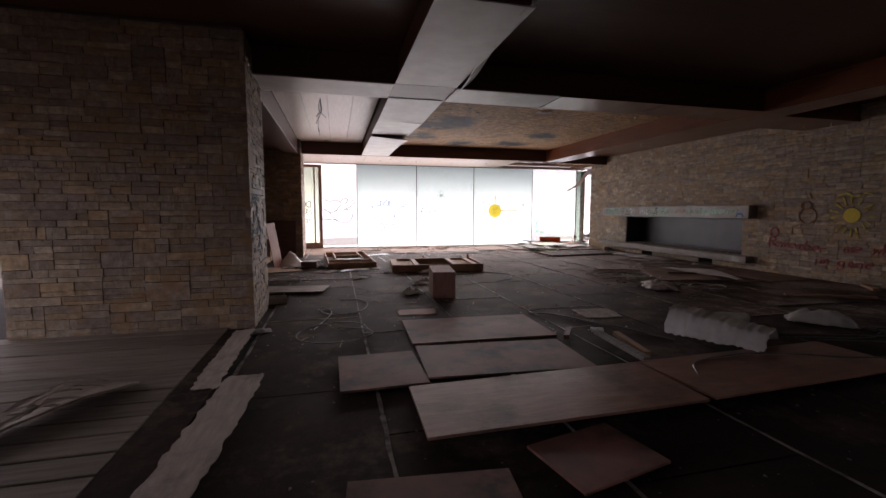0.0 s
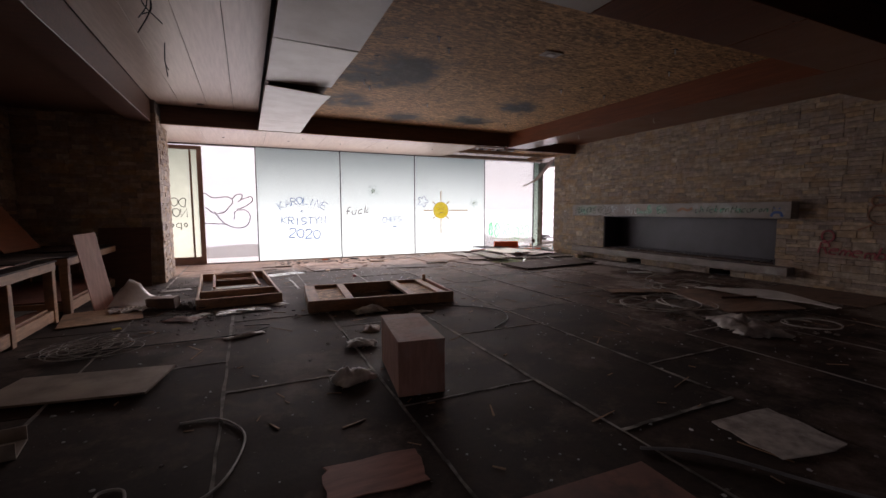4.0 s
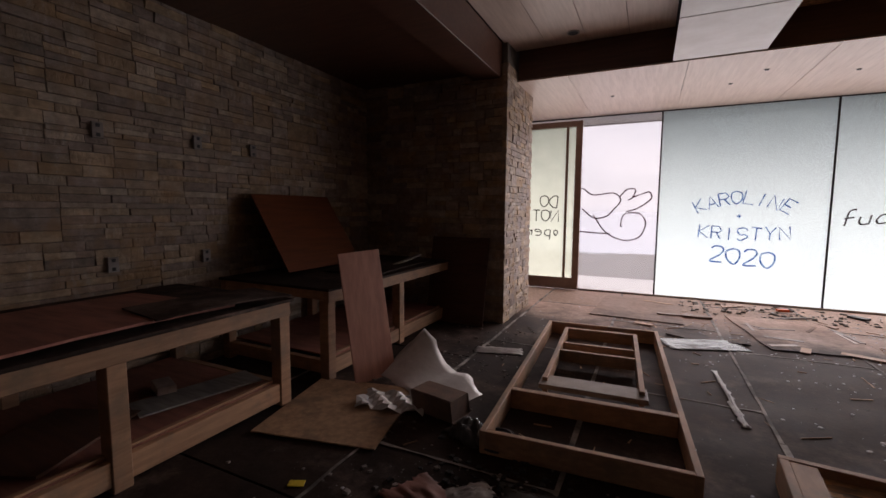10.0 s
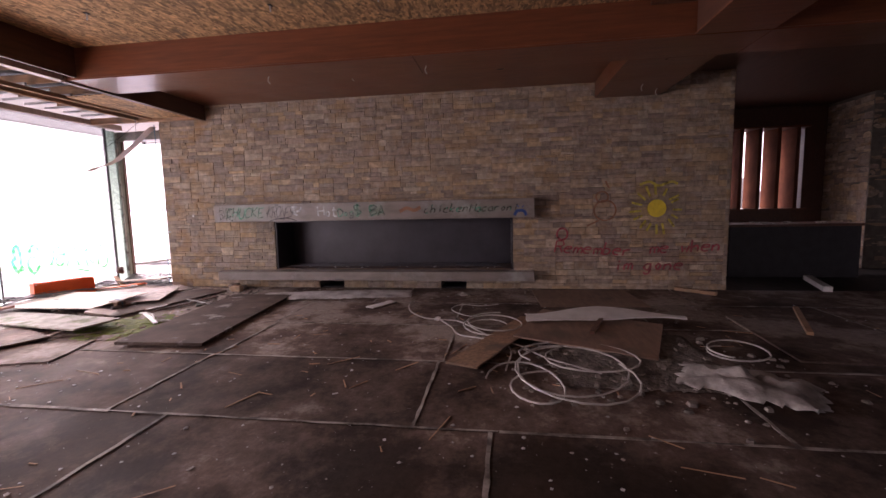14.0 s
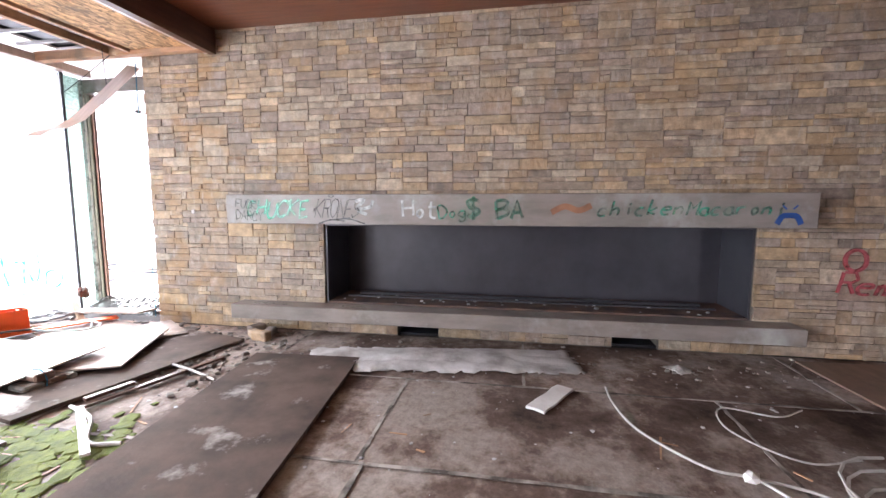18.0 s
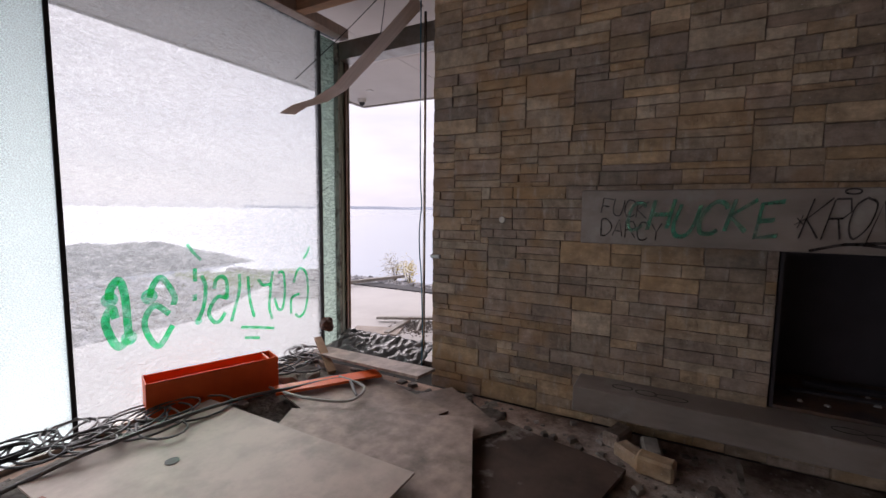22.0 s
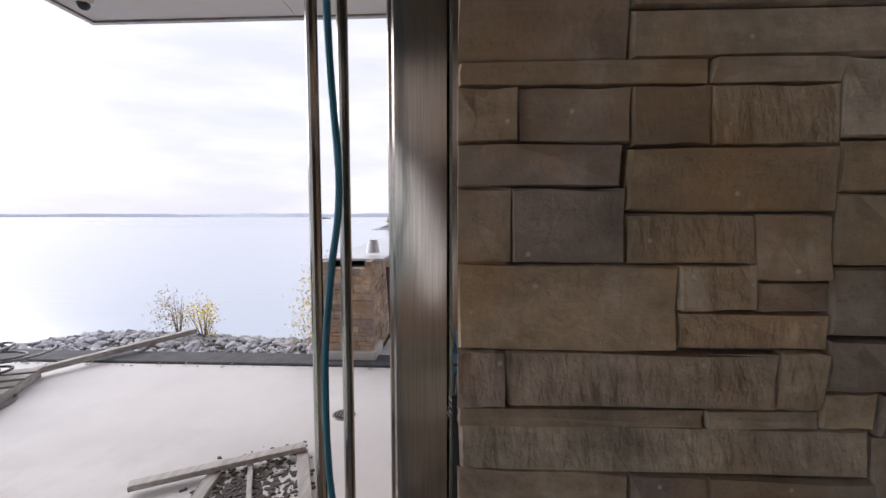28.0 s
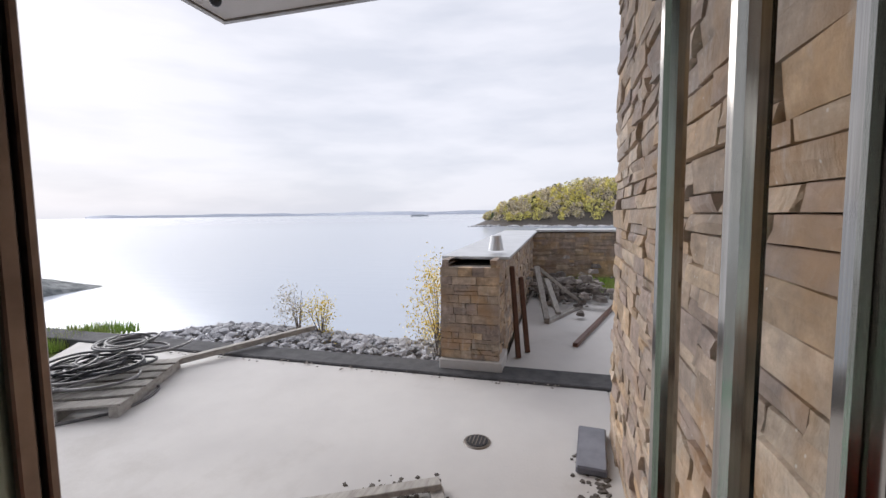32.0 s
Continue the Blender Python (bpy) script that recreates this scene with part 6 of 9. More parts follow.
for k in range(12000):
    if k % 5:
        x, y, z = rnd.uniform(12.9, 14.9), rnd.uniform(21.75, 24.6), -0.20
        if y < 22.0 + (14.5 - x) * 0.1 or y > 24.4 - (x - 12.9) * 0.9:
            continue
    else:
        x, y, z = rnd.gauss(19.0, 0.3), rnd.gauss(15.2, 0.4), 0.0
    n, a, h = len(grass_v), rnd.uniform(0, 6.3), rnd.uniform(0.06, 0.20)
    grass_v += [(x - 0.008 * math.cos(a), y - 0.008 * math.sin(a), z), (x + 0.008 * math.cos(a), y + 0.008 * math.sin(a), z), (x + rnd.uniform(-0.06, 0.06), y + rnd.uniform(-0.06, 0.06), z + h)]
    grass_f.append((n, n + 1, n + 2))
turf = sheet(2.0, 2.6, 0.14, lambda u, v: 0.04 * math.sin(u * 5 + v * 7), random.Random(83), 8, 12, 0.05)
solid("turf", turf, M_MOSS, "low grassy turf beyond the terrace edge", "grass", pose(13.75, 23.2, -0.38), kind="structure")
grass_mesh = bpy.data.meshes.new("grass")
grass_mesh.from_pydata(grass_v, [], grass_f)
grass_mesh.materials.append(M_GRASS)
tagged(new("grass", grass_mesh), "patches of short green grass by the shore", "grass", "", "stuff")
camera_dome = thing("security_camera", "small white dome camera beneath the overhang", "security camera", (13.72, 19.27, 3.57))
dome_base = bmesh.new()
bmesh.ops.create_cone(dome_base, cap_ends=True, segments=20, radius1=0.075, radius2=0.085, depth=0.06, matrix=Matrix.Translation((0, 0, -0.03)))
housing = part("housing", dome_base, M_WHITEPAINT, camera_dome)
ball = bmesh.new()
bmesh.ops.create_uvsphere(ball, u_segments=16, v_segments=10, radius=0.055, matrix=Matrix.Translation((0, 0, -0.065)))
part("dome", ball, M_BLACK, housing)
solid("sensor", box(-0.05, 0.05, -0.05, 0.05, -0.012, 0, 0.004), M_WHITEPAINT, "small square sensor beneath the overhang", "sensor", pose(13.3, 18.75, 3.57))

# ---- fireplace ----
def plank(name, cx, cy, width, length, angle, z, thick, material, label, category, tilt=0.0, lean=0.0, group="", warp=0.0, seed=0, ragged=0.0):
    """A loose board: centre, width across, length along its own y, heading in degrees, resting height."""
    r = random.Random(seed + int(cx * 100) + int(cy * 10))
    bm = sheet(width, length, thick, lambda u, v: warp * math.sin(math.pi * v) * (0.4 + 0.6 * u), r, 3, 6, ragged)
    m = Matrix.Translation((cx, cy, z)) @ Euler((radians(tilt), radians(lean), radians(angle))).to_matrix().to_4x4()
    return solid(name, bm, material, label, category, m, group)


mantel = solid("mantel", box(9.92, 10.19, 8.44, 14.42, 1.29, 1.62, 0.006), M_SLAB, "long grey stone mantel covered in graffiti", "mantel")
hearth = solid("hearth", box(9.92, 10.19, 8.44, 14.43, 0.18, 0.345, 0.006), M_SLAB, "long grey stone hearth slab with scribbles", "hearth")
firebox = thing("fireplace", "wide black steel firebox set into the stone", "fireplace")
part("back", box(10.86, 10.93, 8.82, 13.34, 0.345, 1.28), M_FIREBOX, firebox)
part("side", box(10.20, 10.86, 8.81, 8.83, 0.345, 1.28), M_FIREBOX, firebox)
part("side", box(10.20, 10.86, 13.33, 13.35, 0.345, 1.28), M_FIREBOX, firebox)
part("top", box(10.20, 10.86, 8.83, 13.33, 1.26, 1.279), M_FIREBOX, firebox)
part("base", box(10.19, 10.86, 8.83, 13.33, 0.346, 0.365), M_RUSTPLATE, firebox, "rusty dust-covered base plate")
part("burner_rail", box(10.62, 10.68, 9.1, 13.1, 0.365, 0.395, 0.004), M_FIREBOX, firebox)
part("burner_rail", box(10.48, 10.52, 9.0, 13.2, 0.365, 0.385, 0.004), M_FIREBOX, firebox)
rr = random.Random(3)
scatter("rubble", [(rr.uniform(10.24, 10.6), rr.uniform(9.0, 13.2), 0.366, rr.uniform(0.008, 0.03)) for _ in range(45)], M_GLASSBITS, rr, "pale broken bits lying in the firebox", "debris")
for y0, y1 in ((9.65, 10.12), (12.0, 12.48)):
    vent = thing("floor_vent", "dark open vent beneath the hearth", "vent", group="vents beneath the hearth")
    part("sleeve", box(10.24, 10.72, y0 + 0.005, y1 - 0.005, -0.01, 0.012), M_BLACK, vent)
    part("flap", box(10.70, 10.74, y0 + 0.01, y1 - 0.01, 0.012, 0.12), M_BLACK, vent)

# ---- beam panels hanging loose ----
def hung(y0, y1, drop0, drop1, curl, seed, x0=0.85, x1=1.75, material=None):
    r = random.Random(seed)
    bm = sheet(x1 - x0, y1 - y0, 0.012, lambda u, v: -(drop0 * (1 - v) ** 2 + drop1 * v ** 2) * (0.6 + 0.4 * u) - curl * u * (1 - v) ** 3, r, 6, 8)
    part("loose_panel", bm, material or M_WHITEPAINT, beam_mid).matrix_basis = Matrix.Translation(((x0 + x1) / 2, (y0 + y1) / 2, BEAM + 0.012))


hung(13.22, 14.44, 0.0, 0.0, 0.0, 1)
hung(10.50, 13.20, 0.05, 0.0, 0.05, 2)
hung(8.75, 10.46, 0.01, -0.02, 0.02, 3)
hung(6.98, 8.70, 0.0, 0.03, 0.0, 4)
hung(3.62, 6.18, 0.0, 0.0, 0.0, 5)
flap = sheet(0.22, 2.5, 0.01, lambda u, v: 0.05 * math.sin(v * 5), random.Random(7), 3, 8)
part("loose_panel", flap, M_WHITEPAINT, beam_mid).matrix_basis = pose(1.80, 4.92, 3.33, 0, -38, -2)

# fittings in the ceiling
def spot(x, y, z, r, label="round black recessed downlight"):
    light = thing("downlight", label, "light", (x, y, z), group="downlights")
    ring = bmesh.new()
    bmesh.ops.create_cone(ring, cap_ends=True, segments=20, radius1=r, radius2=r * 1.0, depth=0.008)
    rim_part = part("ring", ring, M_STEEL_DARK, light)
    hole = bmesh.new()
    bmesh.ops.create_cone(hole, cap_ends=True, segments=20, radius1=r * 0.78, radius2=r * 0.6, depth=0.01, matrix=Matrix.Translation((0, 0, -0.003)))
    part("lens", hole, M_BLACK, rim_part)


spot(-0.24, 14.12, CEIL - 0.004, 0.075)
spot(9.0, 13.35, 3.516, 0.07)
spot(9.05, 9.0, 3.516, 0.07)
rs = random.Random(9)
for x in (0.1, 1.6, 2.9, 4.3, 5.6):
    spot(x, 15.75 + rs.uniform(-0.15, 0.15), BEAM - 0.003, 0.028, "small dark recessed soffit light")
spot(1.9, 15.2, BEAM - 0.003, 0.028, "small dark recessed soffit light")
fixture = thing("ceiling_box", "square pale ceiling fixture on strand board", "fixture", (4.52, 8.85, CEIL))
base_plate = part("plate", box(-0.14, 0.14, -0.10, 0.10, -0.012, 0.0, 0.003), M_TAPE, fixture)
part("lens", box(-0.05, 0.05, -0.04, 0.04, -0.022, -0.012, 0.003), M_WHITEPAINT, base_plate)
for k in range(26):
    x, y = rs.uniform(2.0, 7.3), rs.uniform(7.3, 14.2)
    clip = thing("ceiling_clip", "small dark metal clip in the strand board", "clip", (x, y, CEIL), group="clips in the ceiling")
    clip_base = part("base", box(-0.03, 0.03, -0.02, 0.02, -0.008, 0, 0.002), M_BLACK, clip)
    if k % 2:
        part("stem", box(-0.006, 0.006, -0.006, 0.006, -0.07, -0.008), M_GALV, clip_base)
for x, y, n in ((-0.25, 8.87, 4), (-0.35, 10.6, 2)):
    wires = bmesh.new()
    for k in range(n):
        tube(spline([(x, y, CEIL), (x + rs.uniform(-0.05, 0.05), y + rs.uniform(-0.1, 0.1), CEIL - 0.22), (x + rs.uniform(-0.1, 0.1), y + rs.uniform(-0.12, 0.12), CEIL - rs.uniform(0.3, 0.62))], 5), 0.006, 5, bm=wires)
    solid("hanging_wires", wires, M_CABLE_DARK, "dark wires dangling from the bleached ceiling", "wires")
for x, y in ((7.9, 9.9), (7.9, 12.0), (9.4, 6.9), (9.7, 6.6), (8.9, 11.2)):
    hook = thing("ceiling_hook", "bare wire end hanging from the veneer", "wire", (x, y, 3.52 if x > 8.3 and y > 7.5 else BEAM), group="wire ends")
    part("wire", tube(spline([(0, 0, 0), (0.01, 0.02, -0.05), (0.03, 0.0, -0.09)], 4), 0.007, 5), M_GALV, hook)

# torn soffit strip by the corner
strip = bmesh.new()
profile = [(10.26, 15.86, 3.20), (10.20, 16.2, 2.90), (10.12, 16.60, 2.56), (10.06, 16.78, 2.46), (9.98, 16.95, 2.41), (9.93, 17.06, 2.34)]
for k, (x, y, z) in enumerate(profile):
    w = 0.13 if k < 4 else 0.12
    strip.verts.new((x - w, y - 0.05, z - 0.02))
    strip.verts.new((x + w, y + 0.02, z + 0.02))
strip.verts.ensure_lookup_table()
for k in range(len(profile) - 1):
    strip.faces.new((strip.verts[2 * k], strip.verts[2 * k + 1], strip.verts[2 * k + 3], strip.verts[2 * k + 2]))
bmesh.ops.solidify(strip, geom=strip.faces[:], thickness=0.012)
solid("torn_panel", strip, M_WHITEWOOD, "torn soffit strip hanging bent from the ceiling corner", "panel")
for a, b in (((10.0, 15.9, 3.26), (9.9, 16.9, 2.62)), ((9.9, 15.9, 3.3), (10.3, 16.3, 2.9))):
    solid("hanging_wire", tube(spline([a, [(p + q) / 2 - 0.03 for p, q in zip(a, b)], b], 5), 0.004, 5), M_CABLE_DARK, "thin wire sagging from the soffit framing", "wire")

# ---- benches ----
def bench(y0, y1, mid, label):
    unit = thing("bench", label, "bench", (-1.8, y0, 0), group="unfinished benches along the wall")
    L, h, d = y1 - y0, 0.82, 1.38
    for y in (0.05, mid - y0, L - 0.05):
        part("leg", box(-0.10, 0.0, y - 0.05, y + 0.05, 0.0, h - 0.10, 0.005), M_LUMBER, unit)
        part("back_leg", box(-d, -d + 0.09, y - 0.045, y + 0.045, 0.0, h - 0.10, 0.005), M_LUMBER, unit)
        part("bottom_rail", box(-d + 0.09, -0.10, y - 0.03, y + 0.03, 0.05, 0.17, 0.004), M_LUMBER, unit)
    part("front_rail", box(-0.055, 0.008, 0.0, L, h - 0.12, h - 0.012, 0.004), M_LUMBER, unit)
    part("back_rail", box(-d, -d + 0.05, 0.0, L, h - 0.10, h - 0.012, 0.004), M_LUMBER, unit)
    part("lower_rail", box(-0.06, -0.012, 0.10, L - 0.10, 0.04, 0.18, 0.004), M_LUMBER, unit)
    part("shelf", box(-d + 0.05, -0.062, 0.12, L - 0.12, 0.172, 0.188, 0.003), M_PLY_RED, unit, "dusty reddish bottom board")
    part("shelf_edge", box(-0.10, -0.062, 0.12, L - 0.12, 0.19, 0.205, 0.003), M_LUMBER, unit, "pale lath along the bottom board")
    for y in (0.02, L - 0.06):
        part("side_rail", box(-d + 0.05, -0.055, y, y + 0.04, h - 0.10, h - 0.012, 0.004), M_LUMBER, unit)
    part("top", box(-d, 0.03, -0.02, L + 0.02, h - 0.012, h + 0.012, 0.004), M_PLY, unit, "dark dusty board top")
    return unit


bench(8.74, 11.04, 9.84, "rough lumber bench frame with a dusty board top")
bench(11.48, 14.03, 12.72, "rough lumber bench frame by the dark pier")
plank("plywood_offcut", -2.35, 9.65, 1.05, 1.9, 4, 0.838, 0.016, M_PLY_RED, "reddish plywood sheet lying warped on a bench", "board", warp=0.03)
plank("plywood_offcut", -2.0, 10.55, 0.5, 0.9, -9, 0.872, 0.012, M_PLY, "dirty board scrap lying on a bench", "board", warp=0.02)
plank("plywood_offcut", -2.35, 9.75, 0.55, 0.7, 24, 0.192, 0.016, M_DARKWOOD, "dark board scrap lying inside a bench", "board")
plank("plywood_offcut", -2.5, 9.15, 0.6, 0.6, -12, 0.192, 0.014, M_PLY_PINK, "brown board scrap lying inside a bench", "board")
plank("thin_board", -2.2, 10.55, 0.28, 0.8, -14, 0.192, 0.012, M_LUMBER_GREY, "pale grey board lying inside a bench", "board")
solid("brick", box(-0.06, 0.06, -0.11, 0.11, 0, 0.065, 0.006), M_PLY_PINK2, "pinkish brick lying inside a bench", "brick", pose(-2.45, 10.45, 0.191, 0, 0, 70))
plank("batten", -2.5, 9.1, 0.05, 0.9, 70, 0.86, 0.02, M_LUMBER_GREY, "grey batten lying on a bench", "batten")
plank("plywood_offcut", -2.2, 13.0, 0.7, 1.5, 3, 0.838, 0.014, M_PLY, "dirty board lying on the far bench", "board", warp=0.015)
plank("batten", -2.1, 13.3, 0.06, 1.0, 8, 0.862, 0.02, M_LUMBER_GREY, "pale batten on the far bench", "batten", tilt=3)
solid("veneer_board", box(-0.59, 0.59, 0, 0.012, 0, 0.95, 0.003), M_REDWOOD, "reddish veneered board leaning against the stone wall", "board", pose(-2.58, 12.40, 0.88, -33, 0, 90))
solid("veneer_plank", box(-0.21, 0.21, 0, 0.014, 0, 1.16, 0.003), M_VENEER, "pinkish brown veneered plank leaning on a bench", "board", pose(-1.46, 11.72, 0.0, -9, -3, 68))
solid("dark_panel", box(-0.42, 0.42, 0, 0.02, 0, 1.17, 0.003), M_DARKWOOD, "dark panel leaning against the stone pier", "panel", pose(-1.64, 13.78, 0.0, -11, 0, 0))
plank("plywood_offcut", -1.35, 11.12, 0.9, 0.95, 12, 0.006, 0.010, M_OSB_TAN, "tan strand board offcut on the floor by a bench", "board")
film = sheet(0.95, 0.5, 0.003, lambda u, v: 0.34 * (1 - u) ** 2 * v + 0.05 * math.sin(u * 11) * v + 0.02, random.Random(4), 16, 8, 0.02)
solid("plastic_film", film, M_PLASTIC, "crumpled milky plastic film by the bench", "plastic sheet", pose(-0.95, 11.80, 0.0, 0, 0, -28))
film = sheet(0.55, 0.3, 0.003, lambda u, v: 0.05 * math.sin(u * 9 + v * 4) ** 2 + 0.01, random.Random(5), 10, 6, 0.02)
solid("plastic_film", film, M_PLASTIC, "torn milky plastic film on the floor", "plastic sheet", pose(-1.05, 11.35, 0.0, 0, 0, 12))
scrap = box(-0.19, 0.19, -0.11, 0.11, 0, 0.17, 0.01)
for v in scrap.verts:
    v.co += Vector((random.Random(int(v.co.x * 999)).uniform(-0.02, 0.02), 0.02 * math.sin(v.co.z * 30), 0))
solid("cardboard_box", scrap, M_PLY_PINK, "crushed brown carton on the floor", "box", pose(-0.68, 11.42, 0.0, 0, 0, -12))

# plates on the stone wall
for y, z in ((9.64, 2.09), (10.50, 2.12), (11.32, 2.14), (11.95, 2.14), (9.62, 1.06), (10.55, 1.06), (11.36, 1.06)):
    plate = thing("wall_plate", "grey socket plate on the stone wall", "socket", (-3.206, y, z), group="socket plates on the wall")
    face_plate = part("plate", box(-0.012, 0.012, -0.04, 0.04, -0.062, 0.062, 0.003), M_SLAB, plate)
    part("hole", box(0.010, 0.014, -0.014, 0.014, -0.05, -0.022), M_BLACK, face_plate)
    part("hole", box(0.010, 0.014, -0.014, 0.014, 0.022, 0.05), M_BLACK, face_plate)

# ---- fallen frames ----
crate = thing("timber_frame", "fallen pale timber frame with inner cross boards", "frame", pose(0.31, 12.52, 0.0, 0, 0, 3.4))
W, L, H = 1.22, 2.92, 0.15
for b in ((-W / 2, -W / 2 + 0.04, -L / 2, L / 2, 0, H), (W / 2 - 0.04, W / 2, -L / 2, L / 2, 0, H), (-W / 2 + 0.04, W / 2 - 0.04, -L / 2, -L / 2 + 0.04, 0, H), (-W / 2 + 0.04, W / 2 - 0.04, L / 2 - 0.04, L / 2, 0, H)):
    part("side_board", box(*b, 0.004), M_LUMBER, crate)
part("cross_board", box(-W / 2 + 0.04, W / 2 - 0.04, -0.78, -0.72, 0.0, 0.15, 0.004), M_LUMBER, crate)
for b in ((-0.38, -0.34, -0.48, 1.15, 0.05, 0.17), (0.34, 0.38, -0.48, 1.15, 0.05, 0.17), (-0.34, 0.34, 0.30, 0.34, 0.05, 0.16), (-0.34, 0.34, 1.10, 1.15, 0.05, 0.17), (-0.34, 0.34, 0.62, 0.66, 0.05, 0.14)):
    part("inner_board", box(*b, 0.003), M_LUMBER, crate)
part("inner_board", box(-0.40, 0.40, -0.56, -0.34, 0.10, 0.14, 0.004), M_PLY_PALE, crate, "wide pale board")
part("foot_block", box(-0.38, -0.34, -0.48, -0.44, 0.0, 0.05), M_LUMBER, crate)
part("foot_block", box(0.34, 0.38, 1.1, 1.15, 0.0, 0.05), M_LUMBER, crate)

crate = thing("cabinet_frame", "fallen wooden cabinet frame with plywood panels", "frame", pose(2.46, 10.72, 0.0, 0, 0, -4.5))
W, L, H = 2.25, 1.38, 0.17
for b in ((-W / 2, W / 2, -L / 2, -L / 2 + 0.045, 0, H), (-W / 2, W / 2, L / 2 - 0.045, L / 2, 0, H), (-W / 2, -W / 2 + 0.045, -L / 2 + 0.045, L / 2 - 0.045, 0, H), (W / 2 - 0.045, W / 2, -L / 2 + 0.045, L / 2 - 0.045, 0, H)):
    part("side_board", box(*b, 0.004), M_PLY_RED if b[0] > -1 else M_LUMBER, crate)
part("panel", box(-W / 2 + 0.045, -0.50, -L / 2 + 0.045, L / 2 - 0.045, 0.10, 0.118), M_OSB, crate)
part("panel", box(0.50, W / 2 - 0.045, -L / 2 + 0.045, L / 2 - 0.045, 0.10, 0.118), M_OSB, crate)
for x in (-1.02, -0.52, 0.44, 0.92):
    part("cross_board", box(x - 0.06, x + 0.06, -L / 2 + 0.045, L / 2 - 0.045, 0.12, 0.166, 0.004), M_LUMBER, crate)
part("knob", box(0.98, 1.03, 0.5, 0.55, 0.17, 0.28, 0.01), M_LUMBER, crate)
solid("glass_sheet", box(-0.36, 0.36, -0.5, 0.5, 0, 0.008), M_MIRROR, "loose glass pane lying inside the cabinet frame", "glass", pose(2.42, 10.75, 0.006, 0, 0, -4.5))
bag = sheet(0.45, 0.3, 0.004, crumple(1, 0.09), random.Random(101), 22, 20, 0.03)
solid("plastic_film", bag, M_SCRAP, "pale plastic scrap beside the cabinet frame", "plastic sheet", pose(2.1, 9.82, 0.0, 0, 0, 5))

# ---- standing block ----
block = thing("wooden_box", "reddish plywood box standing on the floor", "box", pose(1.815, 7.34, 0.0, 0, 0, -8))
for b in ((-0.19, 0.19, -0.44, -0.424, 0, 0.434), (-0.19, 0.19, 0.424, 0.44, 0, 0.434), (-0.19, -0.174, -0.424, 0.424, 0, 0.434), (0.174, 0.19, -0.424, 0.424, 0, 0.434)):
    part("side", box(*b, 0.002), M_PLY_BOX, block)
part("top", box(-0.194, 0.194, -0.444, 0.444, 0.434, 0.45, 0.003), M_PLY_BOX, block)
bag = sheet(0.34, 0.26, 0.004, crumple(2, 0.11), random.Random(102), 22, 20, 0.03)
solid("plastic_bag", bag, M_PLASTIC, "crumpled white plastic bag by the box", "plastic bag", pose(1.32, 7.42, 0.0, 0, 0, 20))
bag = sheet(0.30, 0.24, 0.004, crumple(3, 0.07), random.Random(103), 22, 20, 0.03)
solid("plastic_bag", bag, M_SCRAP, "crumpled grey plastic scrap by the box", "plastic bag", pose(1.62, 8.35, 0.0, 0, 0, -20))

# ---- loose sheets near the hall ----
plank("plywood_sheet", 1.60, 2.88, 2.12, 0.80, -1, 0.07, 0.022, M_PLY_SHEEN, "loose reddish plywood sheet propped over debris", "board", lean=-1.0)
plank("plywood_sheet", 3.93, 2.97, 2.44, 0.80, 4, 0.062, 0.02, M_PLY_SHEEN, "loose reddish plywood sheet lying askew", "board", lean=1.0)
plank("plywood_sheet", 1.67, 5.0, 1.72, 1.02, -2, 0.008, 0.02, M_PLY_WORN, "reddish plywood sheet lying flat", "board")
plank("plywood_sheet", 1.58, 3.90, 1.62, 0.88, -3, 0.022, 0.018, M_PLY_WORN, "worn reddish plywood sheet lying flat", "board", lean=0.5)
plank("plywood_offcut", 0.37, 3.81, 0.74, 0.84, 1, 0.03, 0.02, M_PLY_WORN, "reddish plywood offcut on the floor", "board")
plank("plywood_offcut", 1.5, 2.15, 0.66, 0.5, 12, 0.02, 0.018, M_PLY_WORN, "reddish plywood offcut among debris", "board")
plank("plywood_offcut", 0.45, 1.9, 0.9, 0.6, -6, 0.01, 0.018, M_PLY_WORN, "reddish plywood offcut by the hall", "board")
plank("support_block", 0.62, 3.0, 0.08, 0.5, 0, 0.004, 0.06, M_LUMBER, "short lumber block beneath a plywood sheet", "lumber")
plank("support_block", 2.7, 3.0, 0.08, 0.5, 0, 0.004, 0.06, M_LUMBER, "short lumber block beneath a plywood sheet", "lumber")
plank("support_block", 4.8, 3.1, 0.08, 0.5, 0, 0.004, 0.04, M_LUMBER, "short lumber block beneath a plywood sheet", "lumber")
for cx, cy, w, l, turn, seed in ((-0.86, 2.72, 0.31, 2.45, -3.4, 21), (-1.085, 4.60, 0.21, 1.75, 0.6, 22)):
    strip = sheet(w, l, 0.005, lambda u, v: 0.012 + 0.010 * math.sin(v * 9 + u * 2 + seed) * u + 0.012 * abs(noise.noise(Vector((u * 2.5, v * 7, seed * 1.3)))), random.Random(seed), 10, 40, 0.016)
    solid("underlay_strip", strip, M_FELT, "torn pale underlay strip rippled along the threshold", "strip", pose(cx, cy, 0.028, 0, 0, turn))
plank("floor_sill", -1.16, 2.8, 0.30, 5.6, 0, 0.0, 0.03, M_PLY, "dark sill board beside the deck", "board")
plank("loose_board", -2.02, 3.42, 0.26, 1.25, -29, 0.05, 0.016, M_PLY_PALE, "delaminated board lying tilted on the deck", "board", lean=-7, warp=0.06, ragged=0.02)
